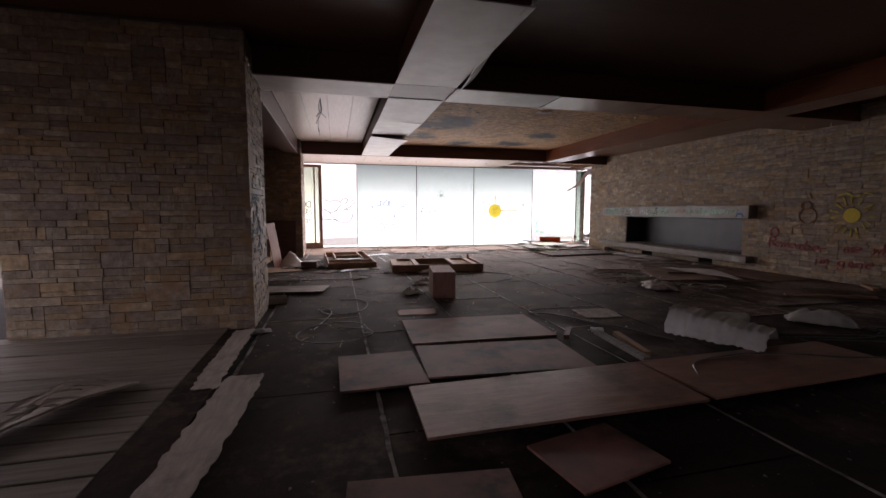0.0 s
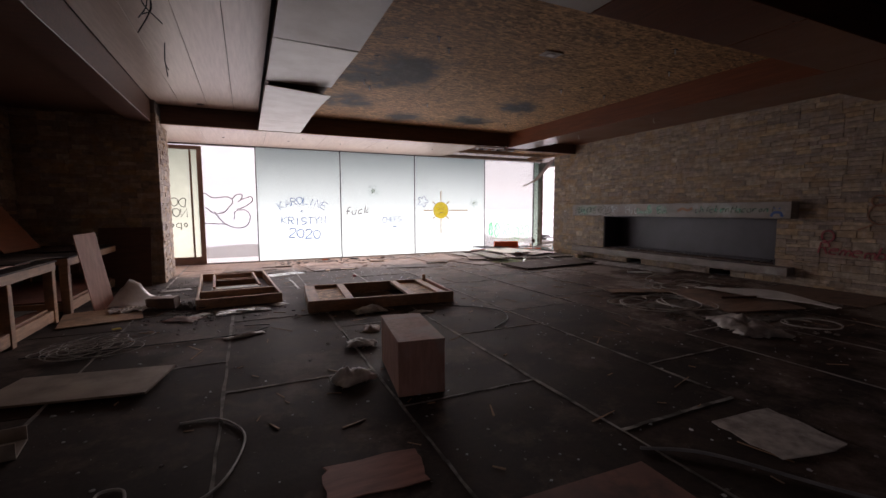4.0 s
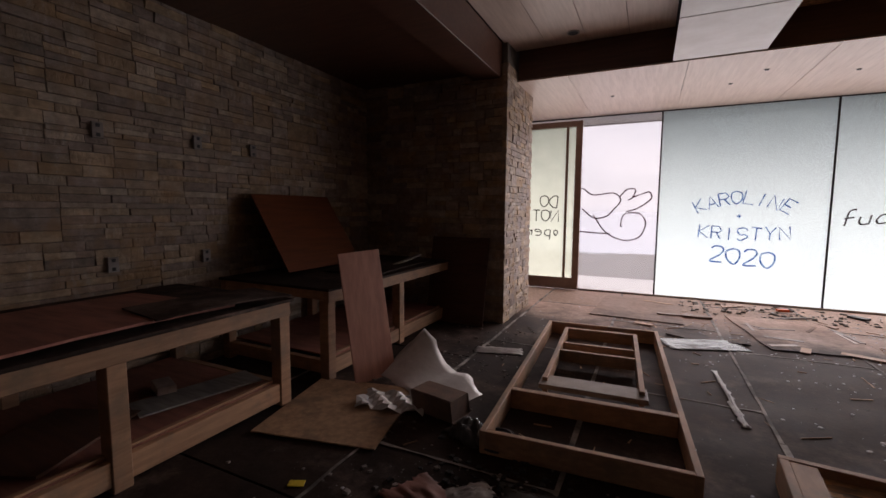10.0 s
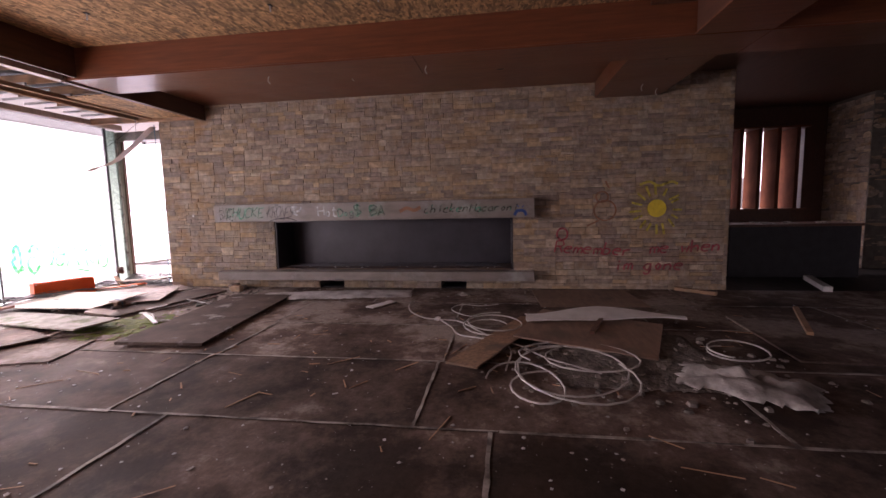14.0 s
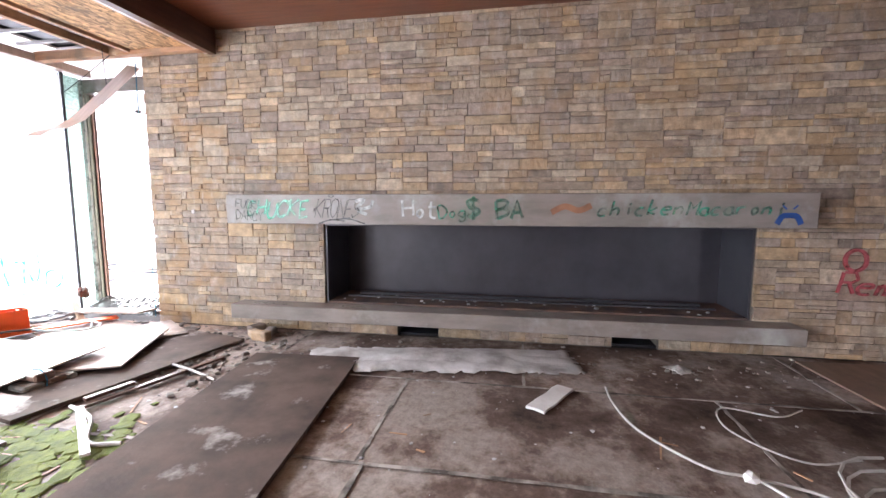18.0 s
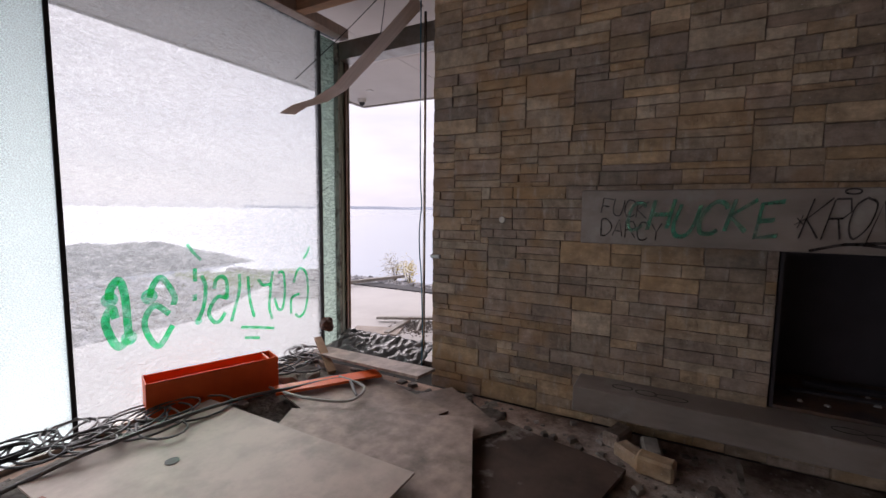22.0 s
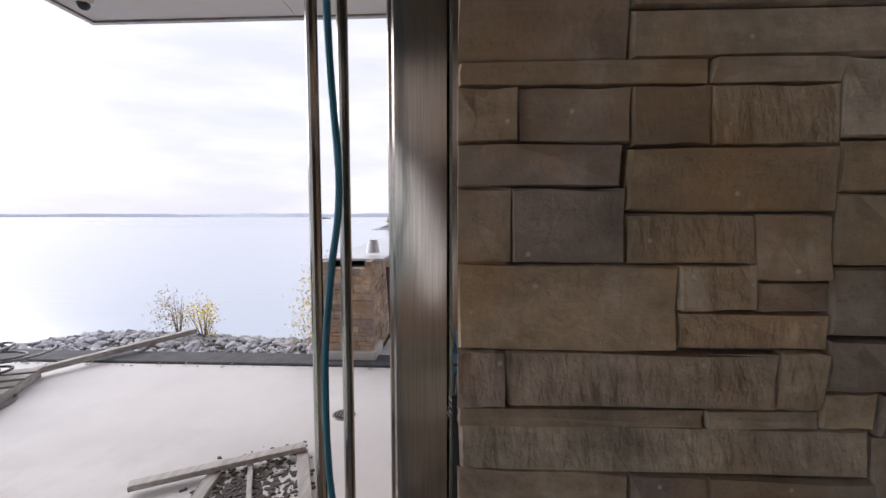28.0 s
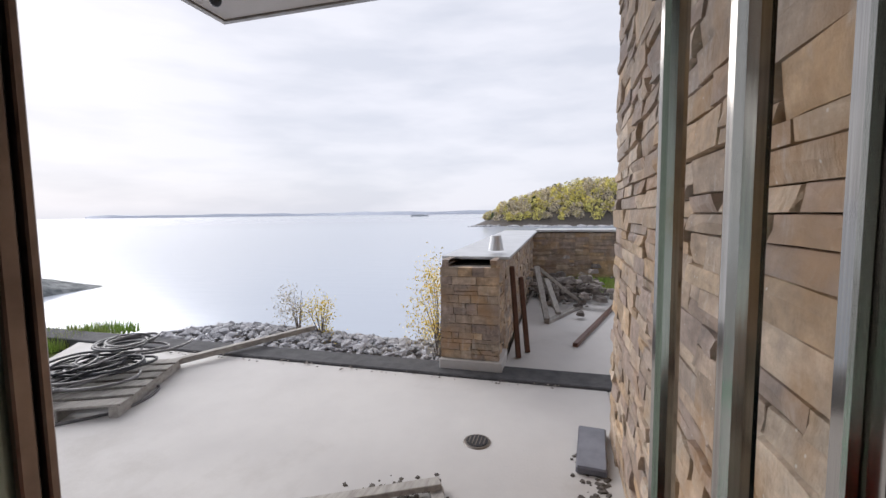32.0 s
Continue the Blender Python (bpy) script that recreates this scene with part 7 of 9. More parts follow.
for k, (dx, dy, turn, rise, w) in enumerate(((-0.02, 0.05, -24, 0.11, 0.07), (0.05, -0.10, -33, 0.085, 0.05), (-0.07, -0.2, -36, 0.10, 0.06), (0.03, 0.22, -20, 0.12, 0.05), (-0.10, 0.12, -30, 0.075, 0.045))):
    peel = sheet(w, 0.85 - 0.07 * k, 0.003, lambda u, v: rise * math.sin(math.pi * v) + 0.02 * (u - 0.5) ** 2 + 0.006 * math.sin(v * 11 + k), random.Random(60 + k), 4, 22, 0.012)
    solid("veneer_strip", peel, M_PLY_PALE, "curled veneer strip peeling off a board", "strip", pose(-2.0 + dx, 3.44 + dy, 0.085, 0, 0, turn), "peeled veneer on the deck")
shell = sheet(0.62, 0.95, 0.004, lambda u, v: min(0.27, 1.5 * u, 1.15 * (1 - u)) * (0.55 + 0.45 * v) + 0.006 * math.sin(v * 70) + 0.02 * noise.noise(Vector((u * 4, v * 5, 2.2))) + 0.004, random.Random(104), 18, 60, 0.012)
solid("plastic_tray", shell, M_PLASTIC, "ribbed translucent plastic tray lying upside down", "plastic tray", pose(4.15, 3.78, 0.088, 0, 0, 28))
for a, b, radius in (((4.55, 4.66, 0.075), (5.28, 4.40, 0.07), 0.07), ((4.72, 4.50, 0.06), (5.15, 4.36, 0.055), 0.055), ((2.90, 4.36, 0.09), (3.03, 4.31, 0.09), 0.03)):
    d = Vector(b) - Vector(a)
    roll = tube([Vector(a) + d * q + Vector((0, 0, 0.006 * math.sin(q * 14))) for q in (0, 0.04, 0.2, 0.4, 0.6, 0.8, 0.96, 1)], [radius * 0.8] + [radius * (1 + 0.06 * math.sin(q * 5)) for q in range(6)] + [radius * 0.8], 14)
    solid("foam_roll", roll, M_PLASTIC, "rolled white foam sheet on the floor", "foam roll", group="foam rolls")
bag = sheet(0.7, 0.4, 0.004, crumple(6, 0.22), random.Random(106), 22, 20, 0.03)
solid("plastic_bag", bag, M_PLASTIC, "torn translucent plastic sheet", "plastic bag", pose(6.25, 4.2, 0.0, 0, 0, -50))
solid("cable", tube(spline([(5.4, 2.75, 0.10), (4.75, 2.9, 0.10), (4.39, 3.04, 0.108), (3.9, 3.22, 0.10), (3.36, 3.19, 0.098), (3.14, 3.10, 0.096), (2.99, 2.90, 0.094)], 7), 0.009, 6), M_CABLE, "grey cable curving over the plywood sheets", "cable")
for k in range(5):
    solid("cable", tube(spline([(4.6 + 0.15 * k, 3.9 - 0.1 * k, 0.06), (5.6 + 0.2 * k, 3.75 - 0.12 * k, 0.02), (6.6, 3.35 + 0.12 * k, 0.03), (7.5 + 0.1 * k, 3.2 - 0.2 * k, 0.012)], 7), 0.008, 6), M_CABLE_DARK if k % 2 else M_CABLE, "loose cable running towards the dark hall", "cable", group="cables towards the hall")
plank("lumber_stick", 2.92, 3.86, 0.075, 0.95, -5, 0.045, 0.045, M_LUMBER_GREY, "grey lumber stick across the sheets", "lumber")
plank("lumber_stick", 3.07, 3.88, 0.07, 0.72, -12, 0.045, 0.045, M_LUMBER, "splintered lumber stick across the sheets", "lumber")
plank("lumber_stick", 2.62, 4.4, 0.06, 0.35, -35, 0.03, 0.05, M_DARKWOOD, "short dark wooden stick on plywood", "lumber")
plank("cardboard_sheet", 3.66, 5.36, 0.58, 0.5, -8, 0.004, 0.008, M_TAPE, "torn grey cardboard on the floor", "cardboard", ragged=0.02)
plank("cardboard_sheet", 1.13, 6.05, 0.55, 0.34, -6, 0.003, 0.006, M_PLY_RED, "flattened brown cardboard on the floor", "cardboard", ragged=0.02)
plank("veneer_plank", -0.78, 8.2, 1.2, 0.62, -12, 0.02, 0.02, M_PLY_PALE, "pale plank lying by the pier", "board", lean=-1)
tray = thing("small_crate", "pale broken tray on the floor", "tray", pose(-1.0, 7.2, 0, 0, 0, 8))
part("base", box(-0.2, 0.2, -0.13, 0.13, 0, 0.012), M_PLY_PALE, tray)
part("side", box(-0.2, 0.2, -0.13, -0.118, 0.012, 0.1), M_PLY_PALE, tray)
part("side", box(-0.2, 0.2, 0.118, 0.13, 0.012, 0.1), M_PLY_PALE, tray)

# ---- right half of the floor ----
plank("plywood_sheet", 7.45, 7.98, 1.15, 1.45, -21, 0.05, 0.02, M_PLY_PINK, "brown plywood panel lying on rubble", "board", tilt=1.5, lean=-2)
foam = sheet(0.40, 1.9, 0.012, lambda u, v: 0.02 + 0.05 * math.sin(math.pi * min(1.0, v * 1.1)) * u + 0.012 * math.sin(v * 9 + u * 3), random.Random(55), 10, 26, 0.012)
for v in foam.verts:
    v.co.x *= 0.35 + 0.65 * min(1.0, max(0.0, (v.co.y + 0.75) / 0.8)) ** 0.7
    v.co.x += 0.10 * math.sin((v.co.y + 0.95) * 2.2)
solid("foam_strip", foam, M_PLASTIC, "pale foam strip lying along the plywood panel", "foam board", pose(7.88, 7.74, 0.085, 0, 0, 0))
plank("cleat", 7.62, 7.86, 0.05, 0.80, -111, 0.082, 0.03, M_DARKWOOD, "dark cleat screwed to the plywood panel", "cleat")
plank("plywood_offcut", 7.18, 8.98, 0.34, 1.9, 66, 0.03, 0.018, M_OSB_LOOSE, "narrow strand board offcut", "board", lean=2)
plank("plywood_sheet", 9.42, 7.68, 1.22, 1.55, 3, 0.004, 0.014, M_PLY_PINK, "flat brown plywood sheet by the stone wall", "board")
plank("plywood_sheet", 7.95, 12.98, 1.02, 2.6, -84, 0.02, 0.035, M_PLY_PEELED, "thick dark plywood sheet lying askew", "board", lean=1.2)
heap = sheet(0.6, 2.6, 0.005, crumple(11, 0.06, 4.0, 0.008), random.Random(18), 18, 60, 0.04)
solid("insulation_sheet", heap, M_INSULATION, "crumpled white insulation sheet along the hearth", "insulation", pose(9.45, 11.85, 0.004, 0, 0, 8))
plank("foam_strip", 8.78, 10.85, 0.14, 0.5, 60, 0.006, 0.02, M_PLASTIC, "small pale foam strip on the floor", "foam board", ragged=0.01)
heap = sheet(0.55, 0.95, 0.006, crumple(12, 0.14, 3.5, 0.01), random.Random(19), 16, 22, 0.06)
solid("plastic_sheet", heap, M_SCRAP, "torn grey plastic sheet on the floor", "plastic sheet", pose(6.15, 7.0, 0.004, 0, 0, -30))
plank("plywood_sheet", 7.5, 5.6, 1.6, 1.15, -4, 0.006, 0.016, M_PLY, "dark plywood sheet on the hall side", "board")
plank("lumber_stick", 8.15, 5.35, 0.06, 1.35, 64, 0.03, 0.035, M_LUMBER, "splintered pale stick on the floor", "lumber")
plank("lumber_stick", 9.9, 5.85, 0.09, 0.62, -42, 0.01, 0.05, M_LUMBER, "broken lumber piece by the stone wall", "lumber")
plank("white_tube", 10.6, 3.6, 0.12, 1.2, 70, 0.01, 0.08, M_WHITEPAINT, "white plastic duct length on the floor", "duct")
rr = random.Random(61)
for k, (cx, cy, r, turns) in enumerate(((6.3, 8.35, 0.62, 1.9), (6.75, 8.05, 0.5, 1.4), (6.05, 8.7, 0.40, 1.3), (7.0, 6.75, 0.28, 1.5), (7.72, 9.14, 0.36, 2.3))):
    solid("conduit_coil", tube(coil(cx, cy, 0.02, r, turns, rr, 0.5, 0.012), 0.0085, 6), M_CABLE_PALE, "loose coil of pale conduit on the floor", "cable", group="coils of conduit")
solid("conduit", tube(spline([(9.07, 10.39, 0.012), (8.75, 10.4, 0.03), (8.41, 10.31, 0.012), (8.04, 10.05, 0.02), (7.99, 9.84, 0.012), (7.85, 9.55, 0.03), (7.58, 9.32, 0.012), (7.30, 9.15, 0.02), (6.9, 8.9, 0.012), (6.3, 8.95, 0.012)], 6), 0.0085, 6), M_CABLE_PALE, "pale conduit snaking over the floor", "cable")
solid("conduit", tube(spline([(8.91, 9.05, 0.01), (8.75, 9.3, 0.02), (8.85, 9.62, 0.01), (8.5, 9.72, 0.02), (8.2, 9.45, 0.01), (8.28, 9.1, 0.01)], 6), 0.006, 6), M_CABLE_PALE, "thin pale conduit curled by the hearth", "cable")
solid("conduit", tube(spline([(7.98, 9.84, 0.03), (7.6, 9.62, 0.03), (7.36, 9.5, 0.012), (7.22, 9.28, 0.02), (7.05, 8.85, 0.012), (6.6, 8.55, 0.03), (6.3, 8.1, 0.012)], 6), 0.0085, 6), M_CABLE_PALE, "pale conduit snaking over the floor", "cable")
plug = rock_mesh("plaster_lump", rr, M_PLASTIC, 0.2, 0.8)
tagged(new("plaster_lump", plug), "white lump on the conduit", "debris").matrix_basis = pose(7.96, 9.84, 0.03) @ Matrix.Diagonal((0.11, 0.09, 0.09, 1))

# ---- corner by the broken pane ----
by_tag = {}
by_tag["white_board"] = plank("white_board", 8.37, 15.86, 1.02, 1.72, -1, 0.12, 0.012, M_WHITEBOARD, "large off-white board lying over debris", "board", lean=-2, tilt=-0.6)
plank("pinkish_board", 8.87, 15.36, 1.12, 1.25, 24, 0.085, 0.014, M_PLY_PINK2, "dusty pinkish board lying over debris", "board", lean=-1)
plank("pinkish_board", 9.72, 15.22, 0.4, 0.75, -35, 0.045, 0.014, M_PLY_PINK2, "small dusty pinkish board", "board")
plank("pinkish_board", 9.50, 15.85, 0.75, 1.05, -18, 0.062, 0.012, M_PLY_PINK2, "dusty pinkish board beneath the planter", "board")
plank("mossy_board", 7.38, 15.3, 0.56, 2.35, -11, 0.06, 0.02, M_MOSSBOARD, "pale board with a mossy wet end", "board", tilt=-1.5)
plank("mossy_board", 6.85, 15.2, 0.5, 1.5, -24, 0.02, 0.02, M_PLY, "dark wet board on the floor", "board", tilt=-1)
plank("plywood_sheet", 8.77, 14.70, 0.84, 1.95, -103.6, 0.012, 0.03, M_PLY_PEELED, "dark wet plywood sheet with a broken edge", "board", ragged=0.012)
plank("batten", 8.57, 14.10, 0.045, 1.14, -106.7, 0.012, 0.022, M_DARKWOOD, "dark lath lying on the wet floor", "batten")
plank("batten", 8.24, 14.27, 0.05, 0.34, -106, 0.036, 0.025, M_DARKWOOD, "short dark lath stub on another lath", "batten")
plank("floor_plate", 8.95, 13.98, 0.10, 0.24, -100, 0.004, 0.014, M_SLAB, "small grey plate on the wet floor", "plate")
solid("thin_rod", tube(spline([(8.81, 14.22, 0.05), (8.76, 13.98, 0.03), (8.64, 13.66, 0.014)], 5), 0.011, 6), M_CABLE_PALE, "thin pale rod across the laths", "rod")
plank("trim_strip", 7.61, 16.38, 0.035, 0.55, -86, 0.115, 0.028, M_PLY_RED, "reddish trim strip along the mossy board", "batten")
plank("mossy_board", 6.92, 16.05, 0.5, 1.25, 9, 0.02, 0.02, M_MOSSBOARD, "grey weathered board below the glass", "board", ragged=0.012)
log = tube([(-0.27, 0, 0.04), (-0.1, 0.012, 0.045), (0.1, -0.008, 0.05), (0.22, 0.01, 0.055), (0.30, 0.0, 0.05)], [0.018, 0.035, 0.04, 0.032, 0.012], 8)
solid("rotten_log", log, M_PLY_PINK, "rotten brown log lying below the glass", "log", pose(7.42, 16.53, 0.01, 0, 0, -4))
chunk = sheet(0.30, 0.30, 0.03, lambda u, v: 0.08 * v, random.Random(56), 4, 4, 0.012)
solid("broken_slab", chunk, M_WHITEBOARD, "broken pale slab tipped on rubble", "slab", pose(7.86, 14.85, 0.012, 0, 0, 28))
bundle = thing("wood_bundle", "split wood chunks tied with a blue cord", "wood", pose(8.28, 14.98, 0.0, 0, 0, -8))
for k, (bx, by, bz, w) in enumerate(((-0.10, 0.0, 0.044, 0.15), (0.07, 0.01, 0.044, 0.14), (0.17, -0.02, 0.044, 0.06), (-0.02, 0.0, 0.115, 0.15))):
    part("chunk", box(bx - w / 2, bx + w / 2, by - 0.10, by + 0.10, bz - 0.03, bz + 0.035, 0.014), M_PLY_PINK if k % 2 else M_LUMBER_GREY, bundle)
part("cord", tube(spline([(-0.03, -0.115, 0.03), (-0.025, -0.12, 0.10), (-0.02, -0.06, 0.158), (-0.02, 0.05, 0.16), (-0.01, 0.112, 0.09)], 5), 0.005, 5), M_HOSE, bundle, "blue cord")
for k, (px, py, pz, w) in enumerate(((7.97, 15.78, 0.05, 0.13), (7.60, 14.55, 0.03, 0.10), (9.08, 16.62, 0.05, 0.12), (9.55, 16.72, 0.06, 0.22), (9.75, 16.60, 0.05, 0.16))):
    lump = rock_mesh("plaster_lump", random.Random(300 + k), M_MORTAR_LUMP, 0.22, 0.7)
    tagged(new("plaster_lump", lump), "broken pale plaster lump among the boards", "debris", "plaster lumps").matrix_basis = pose(px, py, pz, 0, 0, 40 * k) @ Matrix.Diagonal((w, w * 0.7, w * 0.7, 1))
plank("plank", 10.01, 16.22, 0.21, 1.42, -10.6, 0.15, 0.022, M_PLY_PINK2, "dusty plank fallen across the doorway corner", "board", tilt=-5)
plank("batten", 10.05, 16.75, 0.07, 0.55, -32, 0.10, 0.03, M_LUMBER, "short lumber piece in the corner", "lumber", tilt=18)
stump = bmesh.new()
bmesh.ops.create_icosphere(stump, subdivisions=3, radius=0.07)
for v in stump.verts:
    v.co *= 1 + 0.45 * noise.noise(v.co * 16) + 0.2 * noise.noise(v.co * 41)
    v.co.z = max(-0.06, v.co.z * 1.1)
solid("lumber_stump", stump, M_DARKWOOD, "gnarled dark wooden stump on the debris", "stump", pose(10.33, 16.98, 0.30, 20, 14, 30))
moss = scatter("moss", [(rr.gauss(7.45, 0.25), rr.gauss(14.0, 0.32), 0.002, rr.uniform(0.03, 0.10)) for _ in range(260)], M_MOSS, rr, "bright green moss on the wet floor", "moss", flat=0.12)
planter = thing("planter_box", "bright orange open metal planter box", "planter", pose(9.0, 16.82, 0.05, 0, 0, -21))
for b in ((-0.43, 0.43, -0.10, -0.092, 0, 0.28), (-0.43, 0.43, 0.092, 0.10, 0, 0.28), (-0.43, -0.422, -0.092, 0.092, 0, 0.28), (0.422, 0.43, -0.092, 0.092, 0, 0.28), (-0.422, 0.422, -0.092, 0.092, 0, 0.01)):
    part("side", box(*b, 0.002), M_ORANGE, planter)
part("brace", box(0.36, 0.375, -0.092, 0.092, 0.2, 0.27), M_ORANGE, planter)
plank("orange_plank", 9.6, 16.26, 0.15, 0.82, 56, 0.10, 0.02, M_ORANGE, "orange painted plank beside the planter", "board")
for k, (cx, cy, r, turns, mat) in enumerate(((8.3, 16.85, 0.17, 4, M_CABLE), (8.6, 16.72, 0.22, 3, M_CABLE), (10.0, 16.95, 0.14, 3, M_CABLE), (9.6, 16.85, 0.2, 2, M_CABLE_DARK), (8.0, 16.9, 0.15, 3, M_CABLE_DARK))):
    solid("cable_coil", tube(coil(cx, cy, 0.15 if cx < 9.3 else 0.10, r * 0.85, turns + 5, rr, 1.2, 0.012), 0.0065, 6), mat, "tangled grey cable by the broken pane", "cable", group="tangled cables")
solid("cable", tube(spline([(7.6, 16.8, 0.03), (8.2, 16.6, 0.17), (8.9, 16.5, 0.17), (9.35, 16.4, 0.12), (9.7, 16.2, 0.11), (9.5, 15.9, 0.11)], 7), 0.012, 6), M_CABLE, "grey cable trailing past the planter", "cable")
solid("cable", tube(spline([(9.3, 16.6, 0.10), (9.25, 16.2, 0.13), (9.4, 15.9, 0.11), (9.65, 15.95, 0.11), (9.7, 16.25, 0.12)], 7), 0.010, 6), M_CABLE_PALE, "pale cable loop on the boards", "cable")
solid("conduit", tube(spline([(8.0, 14.35, 0.03), (7.85, 14.0, 0.05), (7.62, 13.75, 0.03), (7.66, 13.55, 0.02)], 6), 0.014, 6), M_CABLE_PALE, "short pale conduit on the moss", "cable")
plank("batten", 7.75, 13.95, 0.05, 0.8, -38, 0.02, 0.02, M_PLASTIC, "pale plastic strip on the moss", "strip")
for k, (x, y, a) in enumerate(((9.93, 13.95, 10), (9.8, 14.05, 50), (9.98, 14.15, -20), (9.72, 13.92, 80))):
    solid("stone_block", box(-0.10, 0.10, -0.055, 0.055, 0, 0.07 + 0.012 * k, 0.014), M_MORTAR_LUMP if k == 0 else M_STONE, "loose cut stone beneath the hearth end", "stone", pose(x, y, 0.002, 0, 0, a), group="loose stones")
film = sheet(0.34, 1.1, 0.003, lambda u, v: 0.15 * u ** 0.7 + 0.035 * abs(noise.noise(Vector((u * 3, v * 9, 4.2)))) + 0.02 * noise.noise(Vector((u * 6, v * 22, 1.2))), random.Random(20), 16, 60, 0.02)
solid("black_film", film, M_BLACKFILM, "crinkled black plastic film over the threshold", "plastic sheet", pose(10.48, 16.42, 0.03, 0, 0, 0))
for k in range(14):
    z = rr.uniform(0.2, 2.2)
    solid("dead_twig", tube(spline([(10.375, 17.08, z), (10.375 + rr.uniform(-0.10, 0.02), 17.05, z + rr.uniform(-0.02, 0.04)), (10.375 + rr.uniform(-0.16, 0.06), 17.03, z + rr.uniform(-0.04, 0.06))], 4), 0.0025, 4), M_CABLE_DARK, "dry strand hanging from the pane edge", "strand", group="strands on the pane edge")

# doorway fittings
solid("blue_hose", tube(spline([(10.265, 15.832, 3.24), (10.265, 15.832, 2.2), (10.267, 15.829, 1.75), (10.27, 15.818, 1.53), (10.274, 15.834, 1.40), (10.284, 15.848, 1.27), (10.295, 15.85, 1.1), (10.30, 15.835, 0.9), (10.30, 15.82, 0.4), (10.30, 15.83, 0.03)], 7), 0.0054, 8), M_HOSE, "blue hose hanging in the corner doorway", "hose")
dot = bmesh.new()
bmesh.ops.create_cone(dot, cap_ends=True, segments=24, radius1=0.024, radius2=0.022, depth=0.012)
solid("wall_button", dot, M_WHITEPAINT, "round white cap on the stone wall", "cap", pose(10.13, 15.03, 1.42, 0, -90, 0))
solid("metal_tab", box(-0.012, 0.012, -0.045, 0.045, -0.016, 0.016, 0.006), M_GALV, "rounded grey metal tab on the stone corner", "bracket", pose(10.135, 15.60, 1.11))
jbox = thing("junction_box", "open black wall box set into the stone, with screws showing", "electrical box", (10.221, 15.63, 1.19))
part("back", box(-0.034, 0.034, -0.02, -0.014, -0.075, 0.075), M_BLACK, jbox)
for b in ((-0.038, -0.034, -0.02, 0.026, -0.075, 0.075), (0.034, 0.038, -0.02, 0.026, -0.075, 0.075), (-0.034, 0.034, -0.02, 0.022, 0.071, 0.075), (-0.034, 0.034, -0.02, 0.022, -0.075, -0.071)):
    part("rim", box(*b, 0.001), M_BLACK, jbox)
part("terminal", box(-0.016, 0.012, -0.014, 0.006, -0.05, 0.04, 0.003), M_JAMB, jbox, "brown terminal strip")
for k in range(3):
    part("screw", tube([(-0.008 + k * 0.006, 0.006, 0.025 - k * 0.022), (-0.006 + k * 0.006, 0.014, 0.023 - k * 0.022)], 0.0035, 8), M_GALV, jbox)
solid("cable_slot", box(-0.026, 0.026, -0.01, 0.004, -0.06, 0.06, 0.001), M_BLACK, "narrow dark slot in the stonework", "slot", pose(10.338, 15.628, 1.205))
for k in range(4):
    solid("loose_wire", tube(spline([(10.345, 15.636, 1.15 - k * 0.012), (10.40, 15.662 + k * 0.002, 1.162 - k * 0.008), (10.47, 15.668 - k * 0.002, 1.135 - k * 0.012), (10.515, 15.664, 1.07 - k * 0.02), (10.53 + k * 0.006, 15.66, 0.93 - k * 0.03)], 5), 0.0019, 6), (M_CABLE, M_INK_PLUM, M_CABLE_DARK, M_INK_PLUM)[k], "thin loose wire hanging from the wall slot", "wire", group="wires at the doorway")
solid("blue_sleeve", tube(spline([(10.566, 15.635, 1.20), (10.566, 15.635, 1.12), (10.564, 15.636, 0.7), (10.562, 15.636, 0.0)], 5), 0.030, 14), M_SLEEVE, "dark blue pipe sleeve set between stone and steel", "pipe")
solid("teal_loop", tube(spline([(10.588, 15.645, 1.18), (10.585, 15.652, 1.222), (10.568, 15.654, 1.236), (10.553, 15.652, 1.21), (10.556, 15.645, 1.18)], 6), 0.0045, 8), M_HOSE, "bent end of teal hose above a blue sleeve", "hose")

hole = bmesh.new()
bmesh.ops.create_circle(hole, cap_ends=True, segments=16, radius=0.035)
bmesh.ops.solidify(hole, geom=hole.faces[:], thickness=-0.003)
cut = by_tag["white_board"]
part("hole", hole, M_BLACK, cut, "round dark hole").matrix_basis = Matrix.Translation((-0.03, 0.34, 0.013))

# dark counter in the hall
counter = thing("counter", "dark hall counter strewn with scraps", "counter", (11.45, 2.3, 0))
part("body", box(0.03, 0.75, 0.03, 2.3, 0, 0.98), M_BLACK, counter)
part("top", box(0.0, 0.8, 0.0, 2.35, 0.98, 1.03, 0.005), M_DARKWOOD, counter)
for k in range(6):
    x, y = 11.55 + rr.uniform(0, 0.4), 2.6 + rr.uniform(0, 1.8)
    solid("scrap", box(-0.08, 0.08, -0.04, 0.04, 0, 0.03, 0.005), M_TAPE, "pale scrap lying on the counter", "scrap", pose(x, y, 1.03, 0, 0, rr.uniform(0, 180)), group="scraps on the counter")

